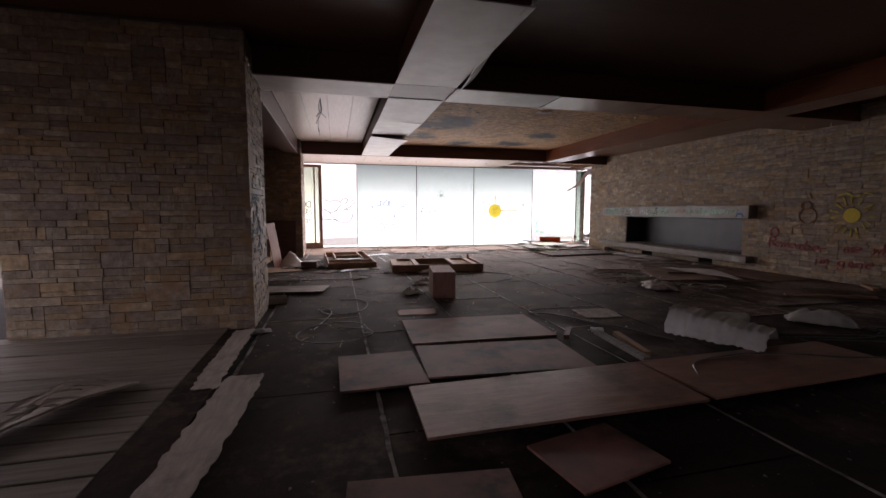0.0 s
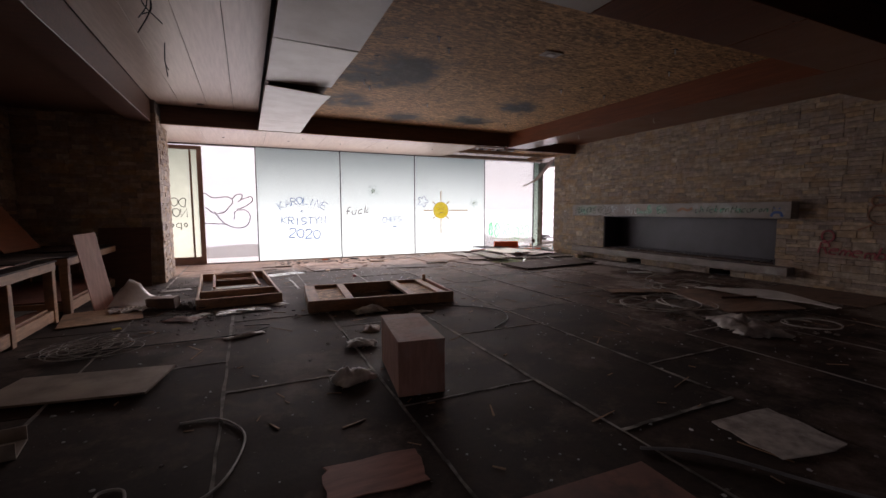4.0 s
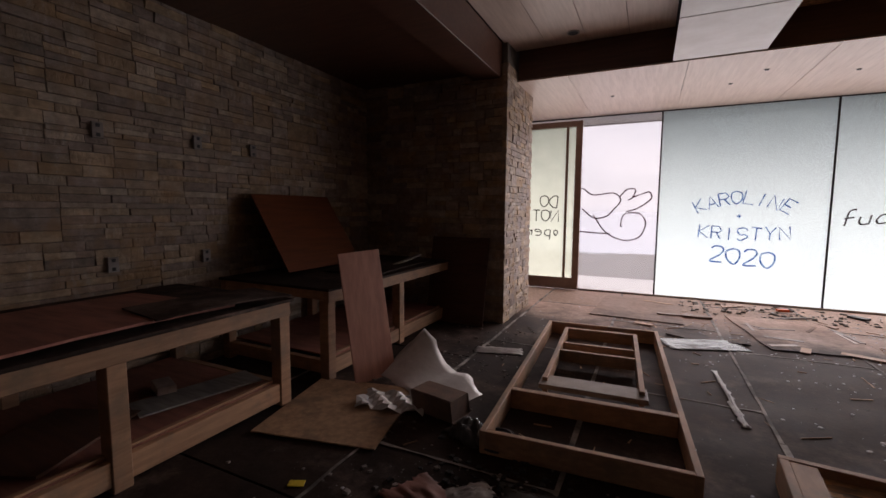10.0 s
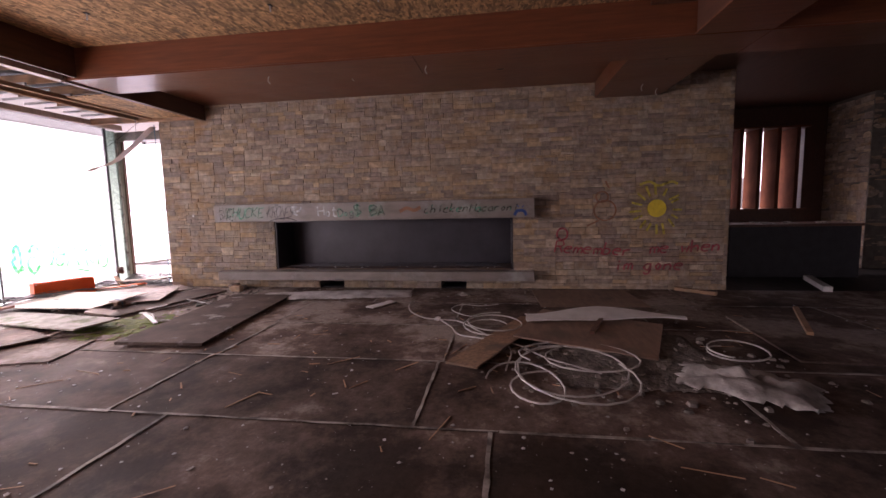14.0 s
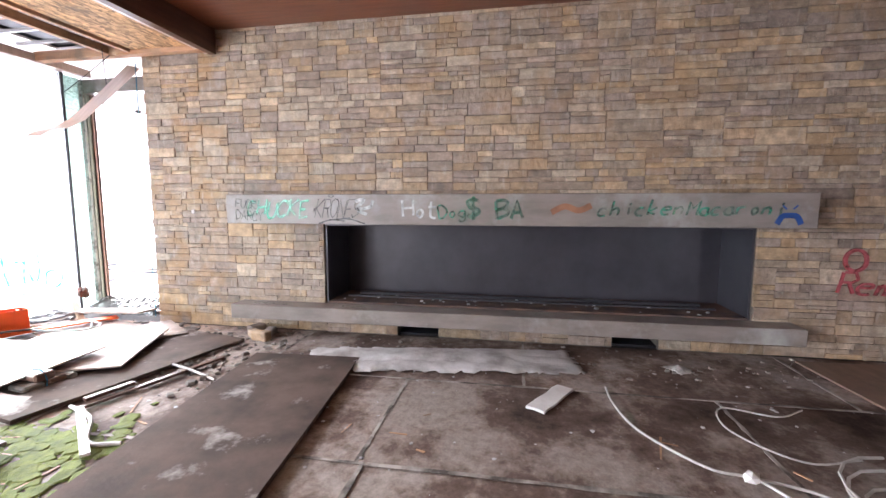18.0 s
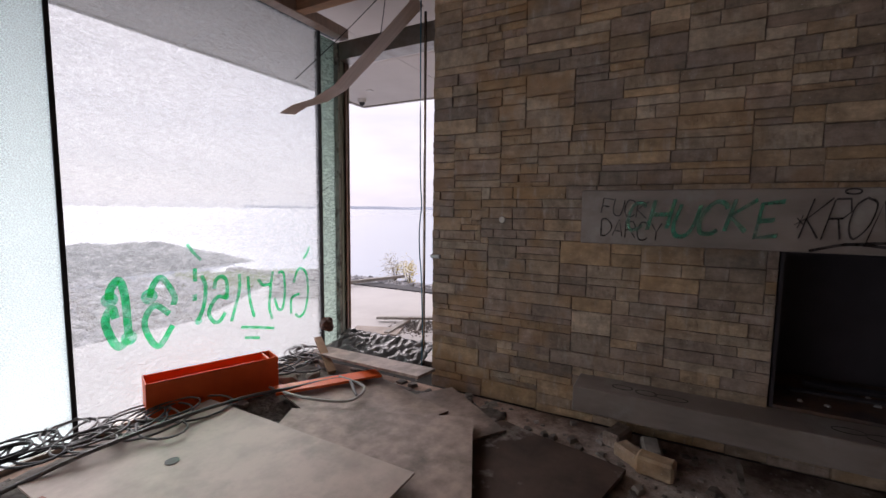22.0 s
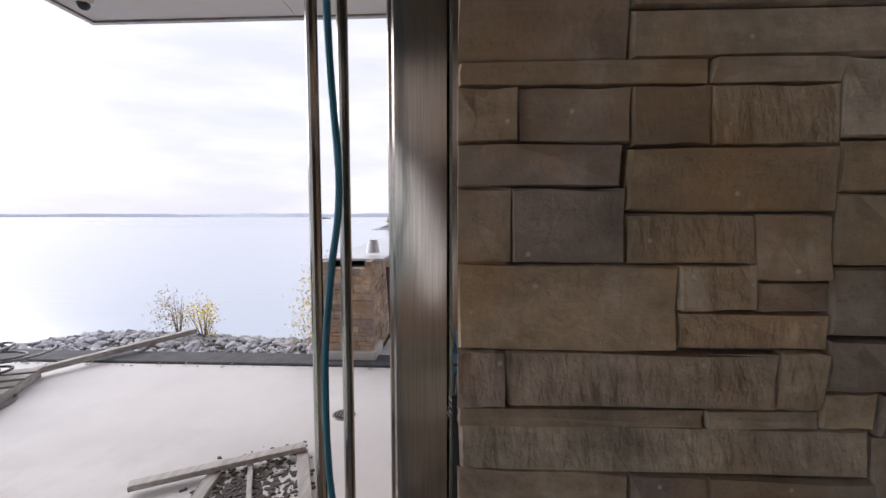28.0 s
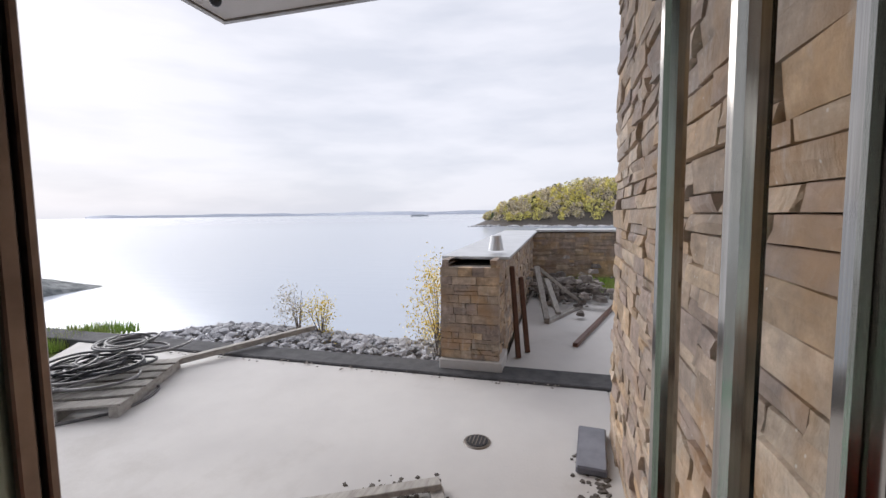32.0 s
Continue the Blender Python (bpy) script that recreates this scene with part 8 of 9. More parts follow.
# ---- scraps by the frames ----
for k, (x, y, w, l, high, turn, label) in enumerate(((1.11, 9.95, 0.11, 0.08, 0.05, 10, "small white foam lump on the floor"), (2.34, 9.28, 0.34, 0.22, 0.08, 35, "crumpled pale plastic scrap on the floor"), (1.89, 8.93, 0.2, 0.3, 0.09, -15, "crumpled pinkish paper bag on the floor"),
                                              (2.77, 9.46, 0.36, 0.12, 0.05, -8, "torn pale paper strip on the floor"), (0.95, 10.9, 0.22, 0.2, 0.04, 30, "torn grey paper beside a timber frame"), (0.45, 9.28, 0.45, 0.12, 0.05, 22, "dusty twisted rag on the floor"),
                                              (9.6, 9.65, 0.2, 0.16, 0.06, 30, "small white plastic scrap by the hearth"), (-0.95, 5.5, 0.3, 0.2, 0.05, 15, "pale torn wrapper by the stone pier"))):
    film = sheet(w, l, 0.003, crumple(20 + k, high * 0.62, 3.5, 0.003), random.Random(120 + k), 16, 14, 0.012)
    solid("plastic_scrap", film, (M_SCRAP, M_SCRAP, M_PLY_PINK2)[k] if k < 3 else M_SCRAP, label, "scrap", pose(x, y, 0.002, 0, 0, turn))
for k, (x, y, w, l, a, mat, label) in enumerate(((2.6, 16.7, 0.16, 0.07, 10, M_ORANGE, "small reddish brick scrap by the glass"), (4.3, 16.5, 0.14, 0.08, -20, M_PLY_PINK, "brown brick scrap by the glass"), (2.67, 13.26, 0.06, 0.05, 30, M_INK_RED, "small red wrapper on the floor"),
                                               (3.45, 16.6, 0.12, 0.22, 40, M_BLACK, "black crushed can by the glass"), (3.9, 15.7, 0.09, 0.42, 70, M_LUMBER, "short pale lath on the floor"), (5.3, 14.6, 0.07, 0.6, 82, M_LUMBER_GREY, "grey lath on the dusty floor"), (1.2, 15.6, 0.08, 0.7, 95, M_PLY_PINK, "brown lath on the dusty floor"))):
    plank("floor_scrap", x, y, w, l, a, 0.002, 0.03, mat, label, "scrap", seed=200 + k, ragged=0.006)

# torn paper and charred bits round the timber frames
for k, (x, y, w, l, high, turn, mat, label) in enumerate(((1.34, 12.73, 0.035, 1.15, 0.02, 3, M_SCRAP, "long torn paper strip trodden into the dust"), (1.3, 14.2, 0.85, 0.42, 0.022, 20, M_BLACKFILM, "crumpled dark plastic film in the dust"), (-0.3, 10.45, 0.42, 0.30, 0.03, -30, M_PLY_WORN, "torn brown paper beside a timber frame"),
                                                       (-0.12, 10.62, 0.26, 0.14, 0.03, 50, M_SCRAP, "torn pale paper beside a timber frame"), (-0.72, 12.95, 0.5, 0.2, 0.016, 15, M_SCRAP, "trodden pale paper scraps on the floor"), (-0.34, 11.22, 0.26, 0.30, 0.12, 70, M_BLACKFILM, "black plastic bag crumpled against a frame"),
                                                       (0.42, 10.66, 0.75, 0.34, 0.035, 8, M_BLACKFILM, "scorched black film before a timber frame"), (2.29, 11.97, 0.24, 0.16, 0.06, 40, M_SCRAP, "small crumpled paper on the floor"))):
    film = sheet(w, l, 0.003, crumple(40 + k, high, 3.5, 0.003), random.Random(160 + k), 18, 22, 0.02)
    solid("paper_scrap" if mat is not M_BLACKFILM else "plastic_film", film, mat, label, "scrap", pose(x, y, 0.003, 0, 0, turn))
char_rnd = random.Random(88)
scatter("charred_bits", [(char_rnd.gauss(0.2, 0.35), char_rnd.gauss(10.7, 0.22), 0.0, char_rnd.uniform(0.008, 0.035)) for _ in range(160)], M_BLACK, char_rnd, "charred black bits strewn before a timber frame", "debris", flat=0.5)

# ---- litter ----
rr = random.Random(71)
spots = []
for _ in range(2200):
    x, y = rr.uniform(-1.0, 9.8), rr.uniform(4.5, 16.9)
    if abs(x - 2.46) < 1.2 and abs(y - 10.7) < 0.8 or abs(x - 0.3) < 0.7 and abs(y - 12.5) < 1.5:
        continue
    spots.append((x, y, 0.001, 0.003 + 0.02 * rr.random() ** 3))
for _ in range(1100):
    spots.append((rr.gauss(4.2, 1.7), rr.gauss(15.0, 1.2), 0.001, rr.uniform(0.003, 0.02)))
for _ in range(160):
    spots.append((rr.gauss(3.2, 0.45), rr.gauss(11.9, 0.35), 0.001, rr.uniform(0.006, 0.03)))
spots = [s for s in spots if s[1] < 16.95]
scatter("litter", spots, M_GLASSBITS, rr, "scattered pale chips and paper scraps on the floor", "debris", flat=0.3)
spots = [(rr.gauss(6.7, 0.55), rr.gauss(7.8, 0.6), 0.001, 0.004 + 0.05 * rr.random() ** 3) for _ in range(760)]
spots += [(rr.uniform(8.3, 10.1), rr.uniform(13.5, 15.6), 0.001, 0.004 + 0.05 * rr.random() ** 3) for _ in range(840)]
spots += [(rr.uniform(7.0, 10.2), rr.uniform(15.0, 17.0), 0.001, 0.004 + 0.06 * rr.random() ** 3) for _ in range(840)]
spots += [(rr.uniform(1.2, 7.0), rr.uniform(16.0, 16.95), 0.001, 0.004 + 0.05 * rr.random() ** 3) for _ in range(640)]
spots += [(rr.gauss(-0.8, 0.5), rr.gauss(12.2, 1.2), 0.001, 0.003 + 0.026 * rr.random() ** 3) for _ in range(520)]
spots += [(rr.uniform(9.3, 10.1), rr.uniform(8.4, 13.4), 0.001, 0.004 + 0.03 * rr.random() ** 3) for _ in range(400)]
spots = [s for s in spots if not (-0.4 < s[0] < 1.0 and 11 < s[1] < 14) and s[0] > -1.65]
scatter("rubble", spots, M_RUBBLE, rr, "grey-brown plaster rubble along the walls", "debris", flat=0.6)
bed = sheet(3.3, 2.1, 0.004, lambda u, v: 0.004 + 0.07 * max(0.0, math.sin(math.pi * u) * math.sin(math.pi * v)) ** 0.5 * (0.35 + noise.noise(Vector((u * 9, v * 6, 3.1))) + 0.5 * noise.noise(Vector((u * 23, v * 15, 1.7)))), random.Random(77), 60, 40, 0.03)
solid("rubble_bed", bed, M_RUBBLEBED, "low bed of grey plaster rubble and grit", "debris", pose(8.35, 15.95, 0.0), kind="stuff")
bed = sheet(1.5, 1.5, 0.004, lambda u, v: 0.003 + 0.03 * max(0.0, math.sin(math.pi * u) * math.sin(math.pi * v)) ** 0.5 * (0.35 + noise.noise(Vector((u * 7, v * 7, 5.1))) + 0.5 * noise.noise(Vector((u * 17, v * 17, 2.7)))), random.Random(78), 40, 40, 0.03)
solid("rubble_bed", bed, M_RUBBLEBED, "low bed of grit beneath the coiled conduit", "debris", pose(6.75, 7.75, 0.0), kind="stuff")
for k in range(46):
    x, y = rr.uniform(0.5, 7.2), rr.uniform(14.3, 16.9)
    plank("splinter", x, y, rr.uniform(0.03, 0.10), rr.uniform(0.2, 0.65), rr.uniform(0, 180), 0.006, 0.012, rr.choice((M_LUMBER, M_PLY_PINK2, M_PLY, M_DARKWOOD)), "broken wood splinter on the dusty floor", "splinter", group="splinters by the glass", seed=k)
for k, (x, y, w, l, a) in enumerate(((2.4, 15.2, 1.1, 1.6, 8), (4.4, 14.9, 1.0, 1.7, -12), (5.7, 15.6, 1.15, 1.4, 4), (6.3, 14.3, 0.7, 1.2, 15), (0.6, 15.9, 1.2, 1.6, -3))):
    plank("thin_board", x, y, w, l, a, 0.004, 0.010, M_PLY, "thin dusty board lying near the glass", "board", group="thin boards near the glass", seed=k, ragged=0.015)
for cx, cy, r, turns, mat in ((-1.15, 9.55, 0.30, 13, M_CABLE_PALE), (-0.15, 5.15, 0.42, 1.3, M_CABLE), (-0.15, 11.18, 0.13, 7, M_CABLE_DARK)):
    if turns:
        solid("cable_coil", tube(coil(cx, cy, 0.012, r, turns, rr, 0.4 if turns < 8 else 1.0, 0.012), 0.008 if turns < 8 else 0.0036, 6), mat, "loose loop of cable on the floor", "cable", group="loose cable loops")
solid("cable", tube(spline([(-1.6, 9.35, 0.01), (-0.6, 9.3, 0.012), (0.4, 9.35, 0.01), (0.75, 9.6, 0.02), (0.45, 9.75, 0.01)], 6), 0.006, 6), M_CABLE_DARK, "dark dusty cable lying on the floor", "cable")
solid("cable", tube(spline([(3.2, 9.8, 0.012), (3.32, 9.6, 0.02), (3.68, 9.35, 0.012), (3.80, 8.95, 0.03), (3.68, 8.6, 0.012), (3.3, 8.3, 0.012)], 6), 0.009, 6), M_CABLE, "grey cable beside the cabinet frame", "cable")
solid("cable", tube(spline([(2.68, 5.60, 0.012), (2.98, 5.38, 0.02), (3.26, 4.93, 0.012), (3.51, 4.5, 0.02), (3.75, 4.0, 0.012)], 6), 0.010, 6), M_CABLE, "grey cable across the floor", "cable")
solid("cable", tube(spline([(0.05, 7.16, 0.01), (0.3, 7.11, 0.012), (0.46, 6.79, 0.01), (0.34, 6.3, 0.012), (0.08, 6.14, 0.01), (-0.16, 6.22, 0.012), (-0.24, 6.47, 0.01), (-0.12, 6.45, 0.014), (-0.09, 6.2, 0.02), (-0.16, 5.9, 0.01), (-0.3, 5.4, 0.01)], 7), 0.008, 6), M_CABLE_PALE, "thin pale cable curled on the floor", "cable")
solid("sweet_wrapper", box(-0.045, 0.045, -0.025, 0.025, 0, 0.006, 0.002), M_INK_YELLOW, "small yellow packet on the dusty floor", "packet", pose(-1.01, 10.29, 0.002, 4, 0, 25))
rr = random.Random(79)
spots = [(rr.uniform(-0.9, 5.5), rr.uniform(6.0, 13.5), 0.001, 0.002 + 0.009 * rr.random() ** 4) for _ in range(1500)]
spots += [(rr.gauss(2.2, 0.5), rr.gauss(8.9, 0.5), 0.001, 0.003 + 0.018 * rr.random() ** 4) for _ in range(220)]
spots += [(rr.gauss(0.2, 0.5), rr.gauss(10.4, 0.4), 0.001, 0.003 + 0.02 * rr.random() ** 4) for _ in range(260)]
spots += [(rr.uniform(-0.4, 5.0), rr.uniform(1.2, 6.0), 0.001, 0.003 + 0.015 * rr.random() ** 4) for _ in range(700)]
scatter("dirt_crumbs", spots, M_RUBBLE, rr, "brown dirt crumbs strewn over the plywood floor", "debris", flat=0.5)
verts, faces = [], []
for k in range(420):
    near_glass = k % 2
    x, y = (rr.uniform(0.5, 8.2), rr.gauss(15.0, 1.0)) if near_glass else (rr.uniform(-0.8, 8.5), rr.uniform(4.5, 13.0))
    if y > 16.9:
        continue
    a, l, w, h, n = rr.uniform(0, math.pi), 0.03 + 0.16 * rr.random() ** 3, rr.uniform(0.003, 0.009), rr.uniform(0.003, 0.008), len(verts)
    for q, p in ((-l, -w), (l, -w * 0.6), (l, w * 0.7), (-l, w)):
        verts.append((x + q * math.cos(a) - p * math.sin(a), y + q * math.sin(a) + p * math.cos(a), 0.001))
    verts += [(vx, vy, h) for vx, vy, _ in verts[n:n + 4]]
    faces += [(n + 4, n + 5, n + 6, n + 7), (n, n + 1, n + 5, n + 4), (n + 1, n + 2, n + 6, n + 5), (n + 2, n + 3, n + 7, n + 6), (n + 3, n, n + 4, n + 7)]
slivers = bpy.data.meshes.new("wood_splinters")
slivers.from_pydata(verts, [], faces)
slivers.materials.append(M_LUMBER)
tagged(new("wood_splinters", slivers), "pale wood splinters scattered over the floor", "debris", "", "stuff")

# ---- writing and paint ----
by_name = {ob.name: ob for ob in scene.objects}


def on_glass(x, z, turn=0.0, mirrored=False):
    return face_north(GLASS_Y - 0.011) @ Matrix.Translation((x, z, 0)) @ Matrix.Rotation(radians(turn), 4, "Z") @ (Matrix.Diagonal((-1, 1, 1, 1)) if mirrored else Matrix())


def on_fire_wall(x, y, z, turn=0.0):
    return Matrix(((0, 0, -1, x), (-1, 0, 0, 0), (0, 1, 0, 0), (0, 0, 0, 1))) @ Matrix.Translation((-y, z, 0)) @ Matrix.Rotation(radians(turn), 4, "Z")


HAND = {"A": "00 26 40|12 32", "B": "00 06|06 36 45 34 03|03 33 42 31 00", "C": "45 36 16 04 02 10 30 41", "D": "00 06|06 26 44 42 20 00", "E": "46 06 00 40|03 33",
        "F": "00 06 46|03 33", "H": "00 06|40 46|03 43", "I": "20 26", "K": "00 06|46 03 40", "L": "06 00 40", "M": "00 06 23 46 40", "N": "00 06 40 46", "O": "26 05 02 20 42 45 26",
        "R": "00 06|06 36 44 33 03|23 40", "S": "45 36 16 05 13 33 42 31 10 01", "T": "06 46|26 20", "U": "06 02 10 30 42 46", "Y": "06 23 46|23 20", "2": "05 16 36 45 33 00 40",
        "0": "26 05 02 20 42 45 26", "+": "13 33|24 22", "$": "45 36 16 05 13 33 42 31 10 01|27 2a", "*": "21 25|02 44|04 42", "a": "33 13 02 01 10 30 33|33 31 40", "b": "06 00|03 23 32 31 20 00",
        "c": "33 13 02 01 10 30", "d": "36 30|33 13 02 01 10 30", "e": "02 32 33 13 02 01 10 30", "f": "36 26 15 10|03 33", "g": "33 13 02 01 20 32|33 3a 1b 0a", "h": "06 00|02 23 32 30",
        "i": "20 23|25 24", "k": "06 00|33 01 30", "m": "00 03|02 13 22 20|22 33 42 40", "n": "00 03|02 23 32 30", "o": "23 12 11 20 31 32 23", "p": "0b 03|03 23 32 31 20 00",
        "r": "00 03|02 13 33", "t": "16 11 20 30|04 34", "u": "03 01 10 30|33 30", "w": "03 10 22 30 43"}
ROUND = set("BCDOSU02abcdefghmnoprtu$g")


def glyph(ch, height, rnd):
    """The strokes of a hand-drawn character, about its middle, a little uneven."""
    lines = []
    for run in HAND[ch].split("|"):
        pts = []
        for q in run.split():
            x, y = (-(ord(c) - 96) if c.isalpha() else int(c) for c in q)
            pts.append(Vector(((x - 2) / 6 * height + rnd.uniform(-0.02, 0.02) * height, (y - 3) / 6 * height + rnd.uniform(-0.02, 0.02) * height, 0)))
        lines.append(spline(pts, 5) if ch in ROUND and len(pts) > 2 else pts)
    return lines


def write(parent, text, size, material, m, label="", bold=0.0, depth=0.002, shear=0.0, pen=0.1, squeeze=1.0):
    """Hand lettering, one part for each character."""
    step = size * 0.82 * squeeze
    for k, ch in enumerate(text):
        if ch == " ":
            continue
        r = random.Random(ord(ch) * 31 + k)
        data = stroke(glyph(ch, size, r), size * pen + bold, material, "letter", depth)
        lean = Matrix(((squeeze, shear, 0, 0), (0, 1, 0, 0), (0, 0, 1, 0), (0, 0, 0, 1)))
        data.transform(lean @ Matrix.Rotation(radians(r.uniform(-5, 5)), 4, "Z"))
        ob = part("letter", data, None, parent, label)
        ob.matrix_basis = m @ Matrix.Translation(((k - (len(text) - 1) / 2) * step, r.uniform(-0.04, 0.04) * size, 0.0004 * k))


def paint(parent, lines, width, material, m, label="", depth=0.002):
    ob = part("painted_line", stroke([spline(line, 6) if len(line) > 2 else [Vector(p) for p in line] for line in lines], width, material, "painted_line", depth), None, parent, label)
    ob.matrix_basis = m
    return ob


def ring_line(cx, cy, rx, ry, n=16):
    return [(cx + rx * math.cos(k * math.tau / n), cy + ry * math.sin(k * math.tau / n), 0) for k in range(n + 1)]


rw = random.Random(91)
w1, w2, w4, w5, w6 = (by_name[n] for n in ("window_1", "window_2", "window_4", "window_5", "window_6"))
# blue names and year
for k, ch in enumerate("KAROLINE"):
    q = k / 7
    write(w2, ch, 0.21, M_FILM_BLUE, on_glass(1.45 + 1.22 * q, 1.56 + 0.22 * math.sin(math.pi * (0.12 + 0.76 * q)) - 0.03, 28 - 62 * q))
write(w2, "+", 0.2, M_FILM_BLUE, on_glass(2.02, 1.44))
for k, ch in enumerate("KRISTYN"):
    write(w2, ch, 0.21, M_FILM_BLUE, on_glass(1.53 + 0.185 * k, 1.19 - 0.05 * math.sin(math.pi * k / 6) + rw.uniform(-0.01, 0.01), rw.uniform(-6, 6)))
for k, ch in enumerate("2020"):
    write(w2, ch, 0.26, M_FILM_BLUE, on_glass(1.74 + 0.235 * k, 0.80 - 0.02 * k, rw.uniform(-4, 4)))
# door warning, written from outside
for k, word in enumerate(("DO", "NOT", "open")):
    write(door, word, 0.22, M_INK_BLACK, on_glass(-1.10 - 0.06 * k, 1.70 - 0.28 * k, 0, True))
# plum scrawl
def runs(text):
    """Brush strokes written as points in centimetres, strokes parted by bars."""
    return [[tuple(int(c) / 100 for c in p.split(",")) + (0,) for p in run.split()] for run in text.split("|")]


for strokes in ("-62,43 -52,47 -33,35 2,38 15,25 3,7 -9,-5 -31,-8 -52,9|-59,-34 -30,-36 0,-37", "-32,-2 -10,-33 20,-48 48,-42 58,-16 46,1 22,-1 17,-20 19,-24", "12,30 25,44 39,44 35,30 28,25|35,30 53,37 62,39 65,27 45,11 25,4"):
    paint(w1, runs(strokes), 0.026, M_FILM_PLUM, on_glass(0.05, 1.47), "plum scrawl")
# black script, pale word, impact mark
write(w4, "fuck", 0.24, M_INK_BLACK, on_glass(3.72, 1.48, 6), "black script", shear=0.35)
write(w4, "CHEFS", 0.16, M_FILM_SKY, on_glass(4.82, 1.17, 3), "pale blue word")
paint(w4, [[(0, 0, 0), (0.06, 0.02, 0), (0.12, 0, 0)]], 0.03, M_FILM_SKY, on_glass(4.85, 0.93))


def impact_star(parent, x, z, radius, seed):
    """A shattered spot in the glass: short crack lines round a dull middle."""
    r = random.Random(seed)
    cracks = []
    for k in range(46):
        turn, start = r.uniform(0, math.tau), radius * r.uniform(0.1, 0.75)
        end, bend = start + radius * r.uniform(0.1, 0.35), turn + r.uniform(-0.3, 0.3)
        cracks.append([(start * math.cos(turn), start * math.sin(turn), 0), (end * math.cos(bend), end * math.sin(bend), 0)])
    for k in range(22):
        turn, ring = r.uniform(0, math.tau), radius * r.uniform(0.3, 0.95)
        cracks.append([(ring * math.cos(turn), ring * math.sin(turn), 0), (ring * math.cos(turn + 0.25), ring * math.sin(turn + 0.25), 0)])
    paint(parent, cracks, 0.0055, M_FILM_CRACK, on_glass(x, z), "pale green crack lines")
    middle = bmesh.new()
    bmesh.ops.create_circle(middle, cap_ends=True, segments=18, radius=radius * 0.3)
    part("impact_mark", middle, M_PANE_EDGE, parent, "dull shattered middle").matrix_basis = on_glass(x, z) @ Matrix.Translation((0, 0, 0.004))


impact_star(w4, 4.2, 2.07, 0.22, 5)
# yellow sun with a cross face
face = bmesh.new()
bmesh.ops.create_circle(face, cap_ends=True, segments=28, radius=0.285)
ob = part("sun_face", face, M_FILM_YELLOW, w5, "yellow painted sun face")
ob.matrix_basis = on_glass(6.56, 1.46)
rays = []
for k in range(8):
    a, far_end = k * math.tau / 8, (1.05, 0.44, 0.66, 0.42, 0.62, 0.40, 0.80, 0.44)[k]
    rays.append([(0.29 * math.cos(a), 0.29 * math.sin(a), 0), (far_end * math.cos(a), far_end * math.sin(a), 0)])
paint(w5, rays, 0.028, M_FILM_YELLOW, on_glass(6.56, 1.46), "yellow sun rays")
paint(w5, [[(-0.12, 0.12, 0), (-0.03, 0.06, 0)], [(0.12, 0.12, 0), (0.03, 0.06, 0)], [(-0.1, 0.03, 0), (-0.04, 0.02, 0)], [(0.04, 0.02, 0), (0.1, 0.03, 0)], [(-0.09, -0.12, 0), (0.0, -0.07, 0), (0.1, -0.1, 0)]],
      0.022, M_INK_BLACK, on_glass(6.56, 1.46) @ Matrix.Translation((0, 0, 0.003)), "black cross face")
petals = [(0.14 * (1 + 0.35 * math.cos(5 * k * math.tau / 40)) * math.cos(k * math.tau / 40), 0.14 * (1 + 0.35 * math.cos(5 * k * math.tau / 40)) * math.sin(k * math.tau / 40), 0) for k in range(41)]
paint(w5, [petals], 0.016, M_FILM_BLUE, on_glass(5.90, 1.76), "blue flower outline")
# green tag, written from outside
for strokes, pen in (("-81,28 -80,35 -75,40 -72,29 -71,1|-71,-1 -78,-4 -84,13 -80,22 -78,15", 0.05),
                     ("-57,25 -54,34 -48,38 -40,24 -41,17|-44,11 -54,19 -61,7 -53,-11 -42,2", 0.042),
                     ("-24,42 -24,32|-25,22 -25,17|-19,36 -16,27 -18,12 -23,1", 0.032),
                     ("-9,24 -7,31 -2,33 2,28 1,16 -6,17 -12,11 -14,4 -10,-3 -5,-3 0,3", 0.032),
                     ("14,33 13,18 5,-6|22,30 23,11 27,-7|32,26 37,20 45,18 43,0 46,-13|48,31 45,18", 0.028),
                     ("49,6 53,-5 58,-5 61,9 60,28 54,29", 0.026), ("72,17 76,27 81,30 88,24 90,6 86,-12 79,-18 73,-14|68,-13 69,2 79,5", 0.026),
                     ("14,-13 30,-17 48,-22|17,-23 32,-27|-29,61 -25,55 -19,48|85,39 90,45 93,51", 0.024)):
    paint(w6, runs(strokes), pen, M_FILM_GREEN, on_glass(9.3, 0.60), "bright green spray tag")
for x, z, r in ((-0.81, 0.28, 0.05), (-0.71, 0.0, 0.05), (-0.57, 0.26, 0.055), (0.01, 0.16, 0.03), (-0.23, 0.01, 0.03)):
    drop = bmesh.new()
    bmesh.ops.create_circle(drop, cap_ends=True, segments=14, radius=r)
    part("paint_blob", drop, M_FILM_GREEN, w6).matrix_basis = on_glass(9.3 + x, 0.60 + z) @ Matrix.Translation((0, 0, 0.004))

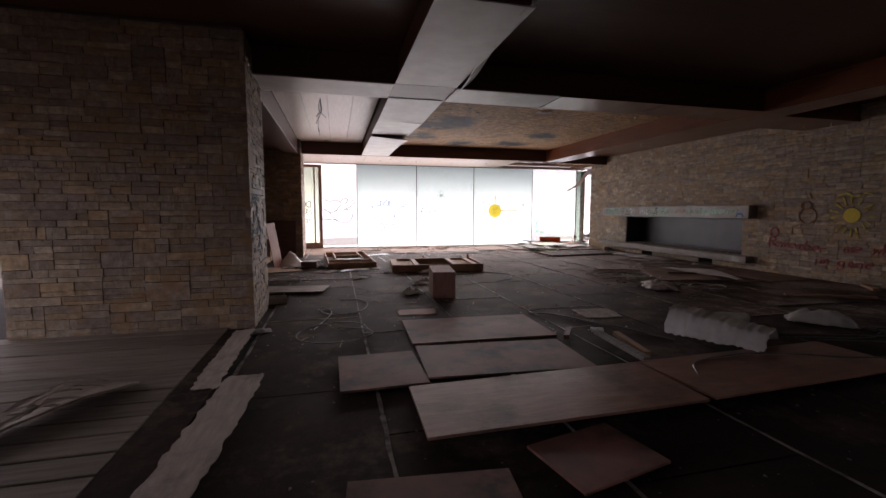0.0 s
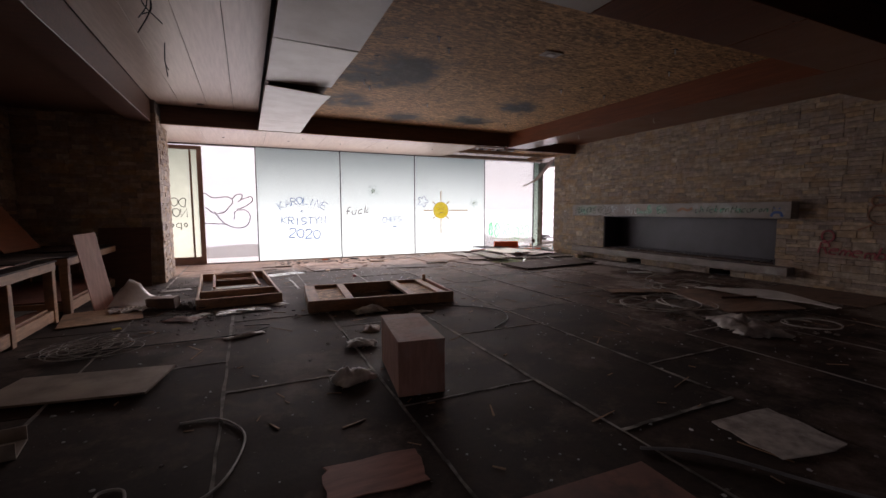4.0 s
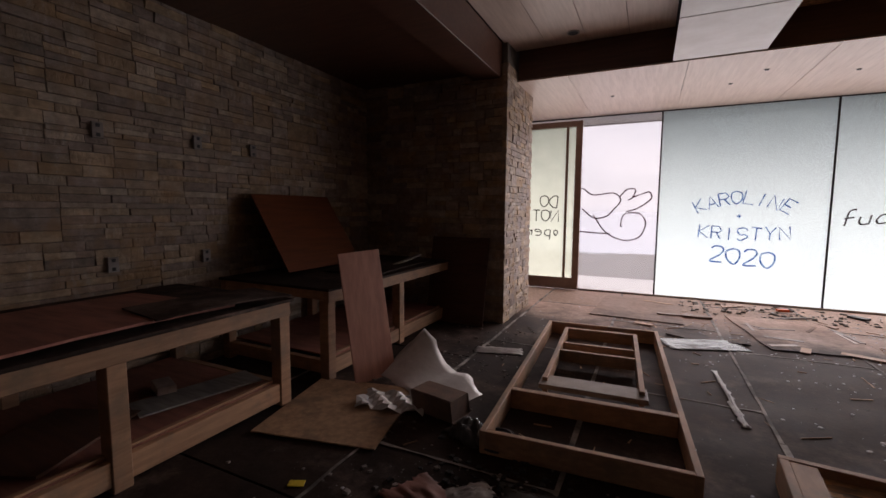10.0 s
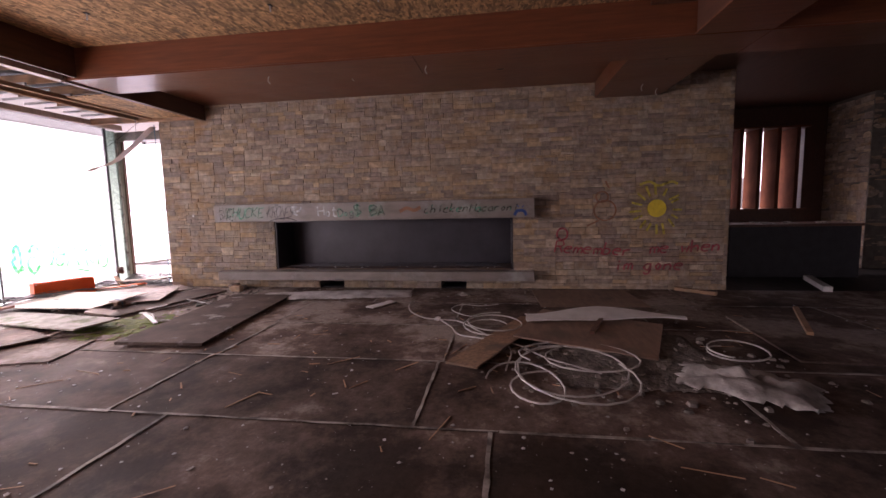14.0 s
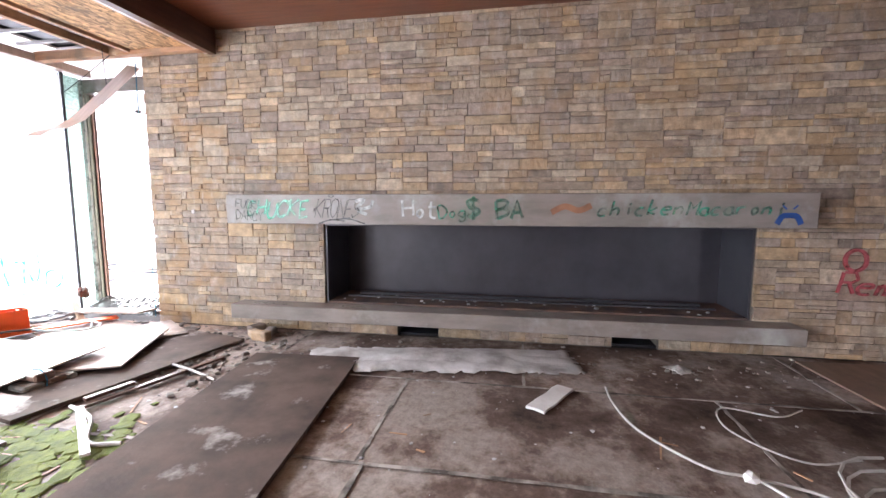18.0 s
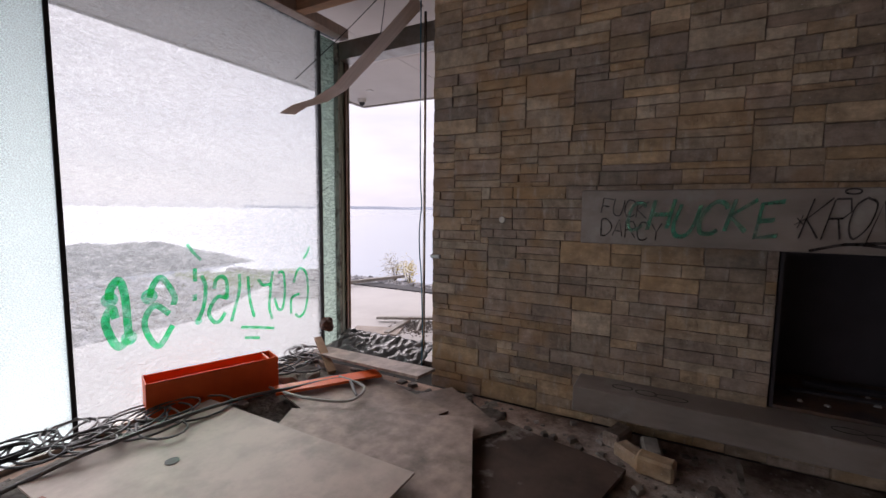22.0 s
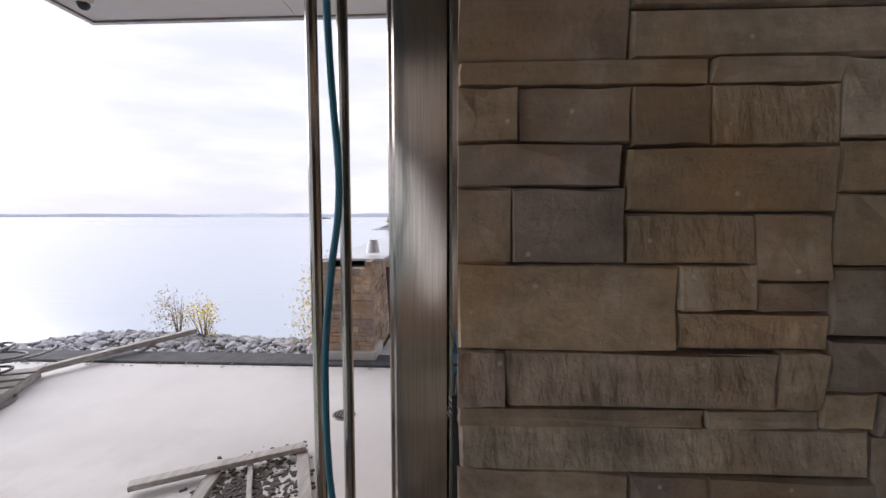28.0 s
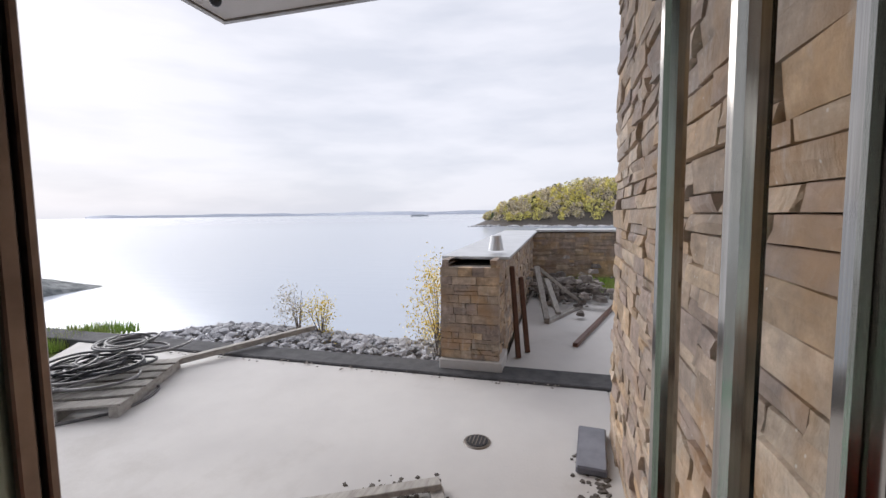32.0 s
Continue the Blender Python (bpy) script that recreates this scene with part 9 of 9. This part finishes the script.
# mantel: overlapping tags
on_mantel = lambda y, z, turn=0.0: on_fire_wall(9.918, y, z, turn)
write(mantel, "FUCK", 0.095, M_INK_BLACK, on_mantel(14.17, 1.51, -6), pen=0.08, squeeze=0.85)
write(mantel, "DARCY", 0.10, M_INK_BLACK, on_mantel(14.13, 1.385, -5), pen=0.08, squeeze=0.85)
for k, ch in enumerate("CHUCKE"):
    write(mantel, ch, 0.15 if k == 0 else 0.175, M_INK_TEAL, on_mantel(14.10 - 0.128 * k, 1.46 + 0.01 * math.sin(k * 2), rw.uniform(-10, 6)) @ Matrix.Translation((0, 0, 0.002)), pen=0.14, shear=0.25, squeeze=0.82)
for k, ch in enumerate("*KRONES"):
    write(mantel, ch, (0.20 if k else 0.10), M_INK_BLACK, on_mantel((13.36 - 0.086 * k) if k else 13.335, 1.46 - 0.01 * (k == 0), rw.uniform(-8, 6)) @ Matrix.Translation((0, 0, 0.004)), shear=0.3, pen=0.055, squeeze=0.56)
write(mantel, "Hot", 0.17, M_INK_WHITE, on_mantel(12.14, 1.46, -2), pen=0.15)
write(mantel, "Dog", 0.13, M_INK_TEAL, on_mantel(11.80, 1.44, 2), pen=0.13)
paint(mantel, [[(-0.12, -0.1, 0), (0.1, -0.09, 0), (0.28, -0.14, 0)], [(-0.25, -0.14, 0), (-0.1, -0.1, 0), (0.05, -0.11, 0)]], 0.014, M_INK_BLACK, on_mantel(13.04, 1.44), "black flourish")
paint(mantel, [ring_line(0, 0, 0.03, 0.013)], 0.008, M_INK_BLACK, on_mantel(13.14, 1.60) @ Matrix.Translation((0, 0, 0.004)), "small black loop")
paint(mantel, [[(-0.1, 0.08, 0), (0.0, 0.1, 0), (-0.08, 0.0, 0), (0.06, 0.02, 0), (0.1, 0.09, 0)], [(-0.08, -0.02, 0), (0.03, -0.06, 0)]], 0.035, M_INK_WHITE, on_mantel(12.76, 1.46) @ Matrix.Translation((0, 0, 0.006)), "white smear")
write(mantel, "$ BA", 0.18, M_INK_TEAL, on_mantel(11.36, 1.46, 0), pen=0.18)
write(mantel, "chicken", 0.14, M_INK_TEAL, on_mantel(9.95, 1.48, 1), bold=0.006, shear=0.3)
write(mantel, "Macaroni", 0.13, M_INK_TEAL, on_mantel(9.12, 1.48, 1), bold=0.007, shear=0.3)
paint(mantel, [[(-0.18, -0.02, 0), (-0.05, 0.04, 0), (0.08, 0.0, 0), (0.2, 0.05, 0)]], 0.06, M_INK_ORANGE, on_mantel(10.62, 1.45), "orange smear")
paint(mantel, [[(-0.1, -0.1, 0), (-0.06, -0.03, 0), (0.0, -0.02, 0), (0.06, -0.03, 0), (0.1, -0.1, 0)], [(-0.05, 0.05, 0), (-0.04, 0.06, 0)], [(0.04, 0.06, 0), (0.05, 0.05, 0)]], 0.05, M_INK_BLUE, on_mantel(8.68, 1.43), "blue sad face")
on_hearth = lambda y: Matrix(((0, 1, 0, 10.03), (-1, 0, 0, y), (0, 0, 1, 0.3462), (0, 0, 0, 1)))
paint(hearth, [ring_line(-0.16, 0.02, 0.06, 0.035), ring_line(-0.02, 0.0, 0.06, 0.04), ring_line(0.12, -0.01, 0.09, 0.035)], 0.006, M_INK_BLACK, on_hearth(13.98), "black looped scribble")
paint(hearth, [ring_line(-0.08, 0.02, 0.07, 0.035), ring_line(0.06, -0.01, 0.08, 0.045)], 0.006, M_INK_BLACK, on_hearth(12.95), "black looped scribble")

# stone wall: yellow sun, red lines
on_stone = lambda y, z, turn=0.0: on_fire_wall(10.172, y, z, turn)
face = bmesh.new()
bmesh.ops.create_circle(face, cap_ends=True, segments=24, radius=0.15)
bmesh.ops.solidify(face, geom=face.faces[:], thickness=-0.02)
ob = part("sun_face", face, M_INK_YELLOW, fire_wall, "yellow sprayed sun disc")
ob.matrix_basis = on_stone(6.40, 1.40)
rays = []
for k in range(16):
    a = k * math.tau / 16 + rw.uniform(-0.1, 0.1)
    rays.append([(0.25 * math.cos(a), 0.25 * math.sin(a), 0), (rw.uniform(0.36, 0.46) * math.cos(a), rw.uniform(0.36, 0.46) * math.sin(a), 0)])
paint(fire_wall, rays, 0.035, M_INK_RAYS, on_stone(6.40, 1.38), "yellow sprayed rays", depth=0.02)
paint(fire_wall, [[(-0.3, 0.0, 0), (-0.15, 0.05, 0), (0.0, -0.02, 0), (0.2, 0.04, 0), (0.3, 0.0, 0)]], 0.04, M_INK_RAYS, on_stone(6.38, 1.80), "yellow sprayed line", depth=0.02)
write(fire_wall, "Remember", 0.2, M_INK_RED, on_stone(7.42, 0.73, -3), "red sprayed words", pen=0.12, depth=0.02, shear=0.2)
write(fire_wall, "me when", 0.2, M_INK_RED, on_stone(5.92, 0.76, 2), "red sprayed words", pen=0.12, depth=0.02, shear=0.2)
write(fire_wall, "im gone", 0.2, M_INK_RED, on_stone(6.5, 0.45, 0), "red sprayed words", pen=0.12, depth=0.02, shear=0.2)
paint(fire_wall, [ring_line(-0.05, 0.15, 0.1, 0.09), ring_line(0.0, -0.08, 0.18, 0.17), [(0.06, 0.3, 0), (0.0, 0.42, 0)], [(-0.1, -0.25, 0), (-0.3, -0.35, 0)]], 0.022, M_INK_ORANGE, on_stone(7.24, 1.46), "faint orange figure of rings", depth=0.02)
paint(fire_wall, [ring_line(0, 0, 0.09, 0.1)], 0.03, M_INK_RED, on_stone(7.95, 0.98), "red sprayed ring", depth=0.02)
for strokes in ("-32,22 -10,30 10,18 -8,8 -28,-4 -5,-12 18,-2", "-25,-28 0,-34 22,-24 5,-14|-34,-10 -30,-24", "-18,38 4,34 24,30|12,6 26,-6 20,-20"):
    paint(pier_south, runs(strokes), 0.05, M_INK_SKY, face_west(-1.022) @ Matrix.Translation((6.05, 1.32, 0)), "faded blue spray marks", depth=0.014)
impact_star(w5, 7.83, 1.71, 0.18, 6)

# ---- stonework and floor sheets ----
rnd = random.Random(21)
# the quoin stones beside the doorway: along, along, up, up
quoins = [(15.58, 15.65, 1.57, 1.635), (15.45, 15.58, 1.57, 1.635), (15.36, 15.45, 1.565, 1.635), (15.22, 15.36, 1.565, 1.635), (15.46, 15.65, 1.52, 1.57), (15.585, 15.65, 1.43, 1.52),
          (15.455, 15.585, 1.43, 1.52), (15.22, 15.455, 1.49, 1.565), (15.305, 15.455, 1.43, 1.49), (15.39, 15.65, 1.325, 1.43), (15.30, 15.39, 1.375, 1.43), (15.22, 15.305, 1.41, 1.49),
          (15.22, 15.39, 1.33, 1.375), (15.22, 15.30, 1.375, 1.41), (15.59, 15.65, 1.255, 1.325), (15.27, 15.59, 1.255, 1.325), (15.22, 15.27, 1.255, 1.33)]
wall_stones = quoins + courses(5.25, END_Y, 0.0, 3.62, rnd, low=0.075, high=0.175, wide=(0.18, 0.50), holes=((8.80, 13.36, 0.33, 1.29), (9.65, 10.12, 0.0, 0.13), (12.0, 12.48, 0.0, 0.13), (15.22, 15.65, 1.255, 1.635)))
clad(fire_wall, face_east(FIRE_X + 0.03), wall_stones, rnd, 0.06, single=lambda u, v: u > 14.55, limit=300, uneven=0.16)
rnd = random.Random(22)
# the end face by the doorway, with slots left open for cables
end_stones = [(10.185, 10.370, 1.566, 1.635), (10.370, 10.602, 1.512, 1.635), (10.185, 10.370, 1.512, 1.566), (10.281, 10.602, 1.394, 1.512), (10.185, 10.281, 1.41, 1.512), (10.347, 10.602, 1.27, 1.394),
              (10.185, 10.281, 1.33, 1.41), (10.281, 10.347, 1.33, 1.394), (10.185, 10.347, 1.268, 1.33), (10.366, 10.523, 1.18, 1.27), (10.257, 10.311, 1.12, 1.268), (10.366, 10.523, 1.12, 1.18), (10.311, 10.366, 1.12, 1.143)]
end_stones += courses(10.185, 10.602, 0.0, 3.62, rnd, low=0.10, high=0.17, wide=(0.2, 0.4), holes=((10.185, 10.602, 1.12, 1.635), (10.523, 10.602, 0.0, 1.27)))
clad(fire_wall, face_south(END_Y - 0.03), end_stones, rnd, 0.06, single=lambda u, v: True, limit=120, uneven=0.05)
clad(fire_wall, face_south(15.68), courses(10.76, 13.25, -0.12, 3.9, rnd, low=0.08, high=0.16), rnd, 0.09, single=lambda u, v: u < 12.0 and v < 2.6, limit=150)
clad(fire_wall, face_west(13.2), courses(5.2, 15.7, -0.12, 3.9, rnd), rnd, 0.06)
clad(fire_wall, face_north(5.3), courses(10.15, 11.0, 0.0, 3.62, rnd), rnd, 0.06)
part("side_panel", box(11.0, 13.2, 5.24, 5.3, 0.0, 3.6, 0.004), M_DARKWOOD, fire_wall, "dark veneered panel facing the hall")
rnd = random.Random(23)
clad(west_wall, face_west(-3.25), courses(6.85, 14.06, 0.0, 3.32, rnd, low=0.07, high=0.15, wide=(0.18, 0.48)), rnd, 0.06, single=lambda u, v: 8.4 < u < 13.0 and v > 0.7, limit=300)
clad(pier_north, face_north(14.07), courses(-3.22, -1.02, 0.0, 3.4, rnd, wide=(0.2, 0.5)), rnd, 0.06, single=lambda u, v: u > -2.2, limit=200)
clad(pier_north, face_west(-1.05), courses(14.04, 15.36, 0.0, 3.4, rnd, low=0.07, high=0.14, wide=(0.1, 0.3)), rnd, 0.06, single=lambda u, v: True, limit=250)
clad(pier_south, face_north(5.73), courses(-3.6, -1.02, 0.0, 3.62, rnd, wide=(0.2, 0.5)), rnd, 0.06, single=lambda u, v: u > -2.6, limit=250)
clad(pier_south, face_west(-1.05), courses(5.70, 6.86, 0.0, 3.62, rnd, low=0.07, high=0.14, wide=(0.1, 0.3)), rnd, 0.06, single=lambda u, v: True, limit=250)
clad(pier_south, face_south(6.84), courses(-3.6, -1.02, 0.0, 3.4, rnd), rnd, 0.06)
clad(stub, face_east(12.63), courses(0.6, 1.45, 0.0, 3.6, rnd), rnd, 0.06)
clad(stub, face_south(1.43), courses(12.62, 13.88, 0.0, 3.6, rnd), rnd, 0.06)

# plywood sheets 1.22 by 2.44 with filled joints
rnd = random.Random(31)
floor_sheets = thing("floor_covering", "dirty dark plywood sheets laid over the floor", "floor", kind="structure")
seams = thing("joint_filler", "pale filler strips in the plywood joints", "floor joint", kind="structure")
columns = [(-2.14, 0.55), (-0.92, 1.2), (0.30, 0.4), (1.54, 2.0), (2.76, 1.05), (3.96, 1.85), (5.24, -0.05), (6.50, 2.35), (7.75, -0.05), (8.98, 1.4)]
edges = [c[0] for c in columns] + [10.16]
for k, (x, shift) in enumerate(columns):
    x1, y = edges[k + 1], -4.1 + shift - 2.44 + (9.65 + 4.1) % 2.44
    first_y = 6.9 if k == 0 else -4.1
    while y < 17.0:
        a, b = max(y, first_y), min(y + 2.44, 17.08)
        if b - a > 0.05:
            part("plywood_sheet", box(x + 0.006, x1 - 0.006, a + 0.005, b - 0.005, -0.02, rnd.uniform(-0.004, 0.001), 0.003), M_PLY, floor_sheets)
            if a > 4.5 and k > 0:
                strip = sheet(x1 - x - 0.02, rnd.uniform(0.018, 0.034), 0.0025, lambda u, v: 0, rnd, 12, 1, 0.007)
                strip.transform(Matrix.Translation(((x + x1) / 2, a, 0.0015)))
                part("filler_strip", strip, M_SEAM, seams)
        y += 2.44
    for a in range(0 if k else 7, 17, 3):
        strip = sheet(rnd.uniform(0.02, 0.036), min(3, 17.05 - a), 0.0025, lambda u, v: 0, rnd, 1, 14, 0.007)
        strip.transform(Matrix.Translation((x, a + min(3, 17.05 - a) / 2, 0.0022)))
        if k != 5 or a > 5:
            part("filler_strip", strip, M_SEAM, seams)

# boarded hall floor
hall_floor = thing("floor_boards", "worn grey-brown deck boards with open joints", "floor", kind="structure")
y = 0.0
while y < 5.72:
    part("deck_board", box(-6.1, -1.32, y + 0.008, y + 0.232, -0.02, 0.03 + rnd.uniform(-0.004, 0.004), 0.006), M_DECK, hall_floor)
    y += 0.24
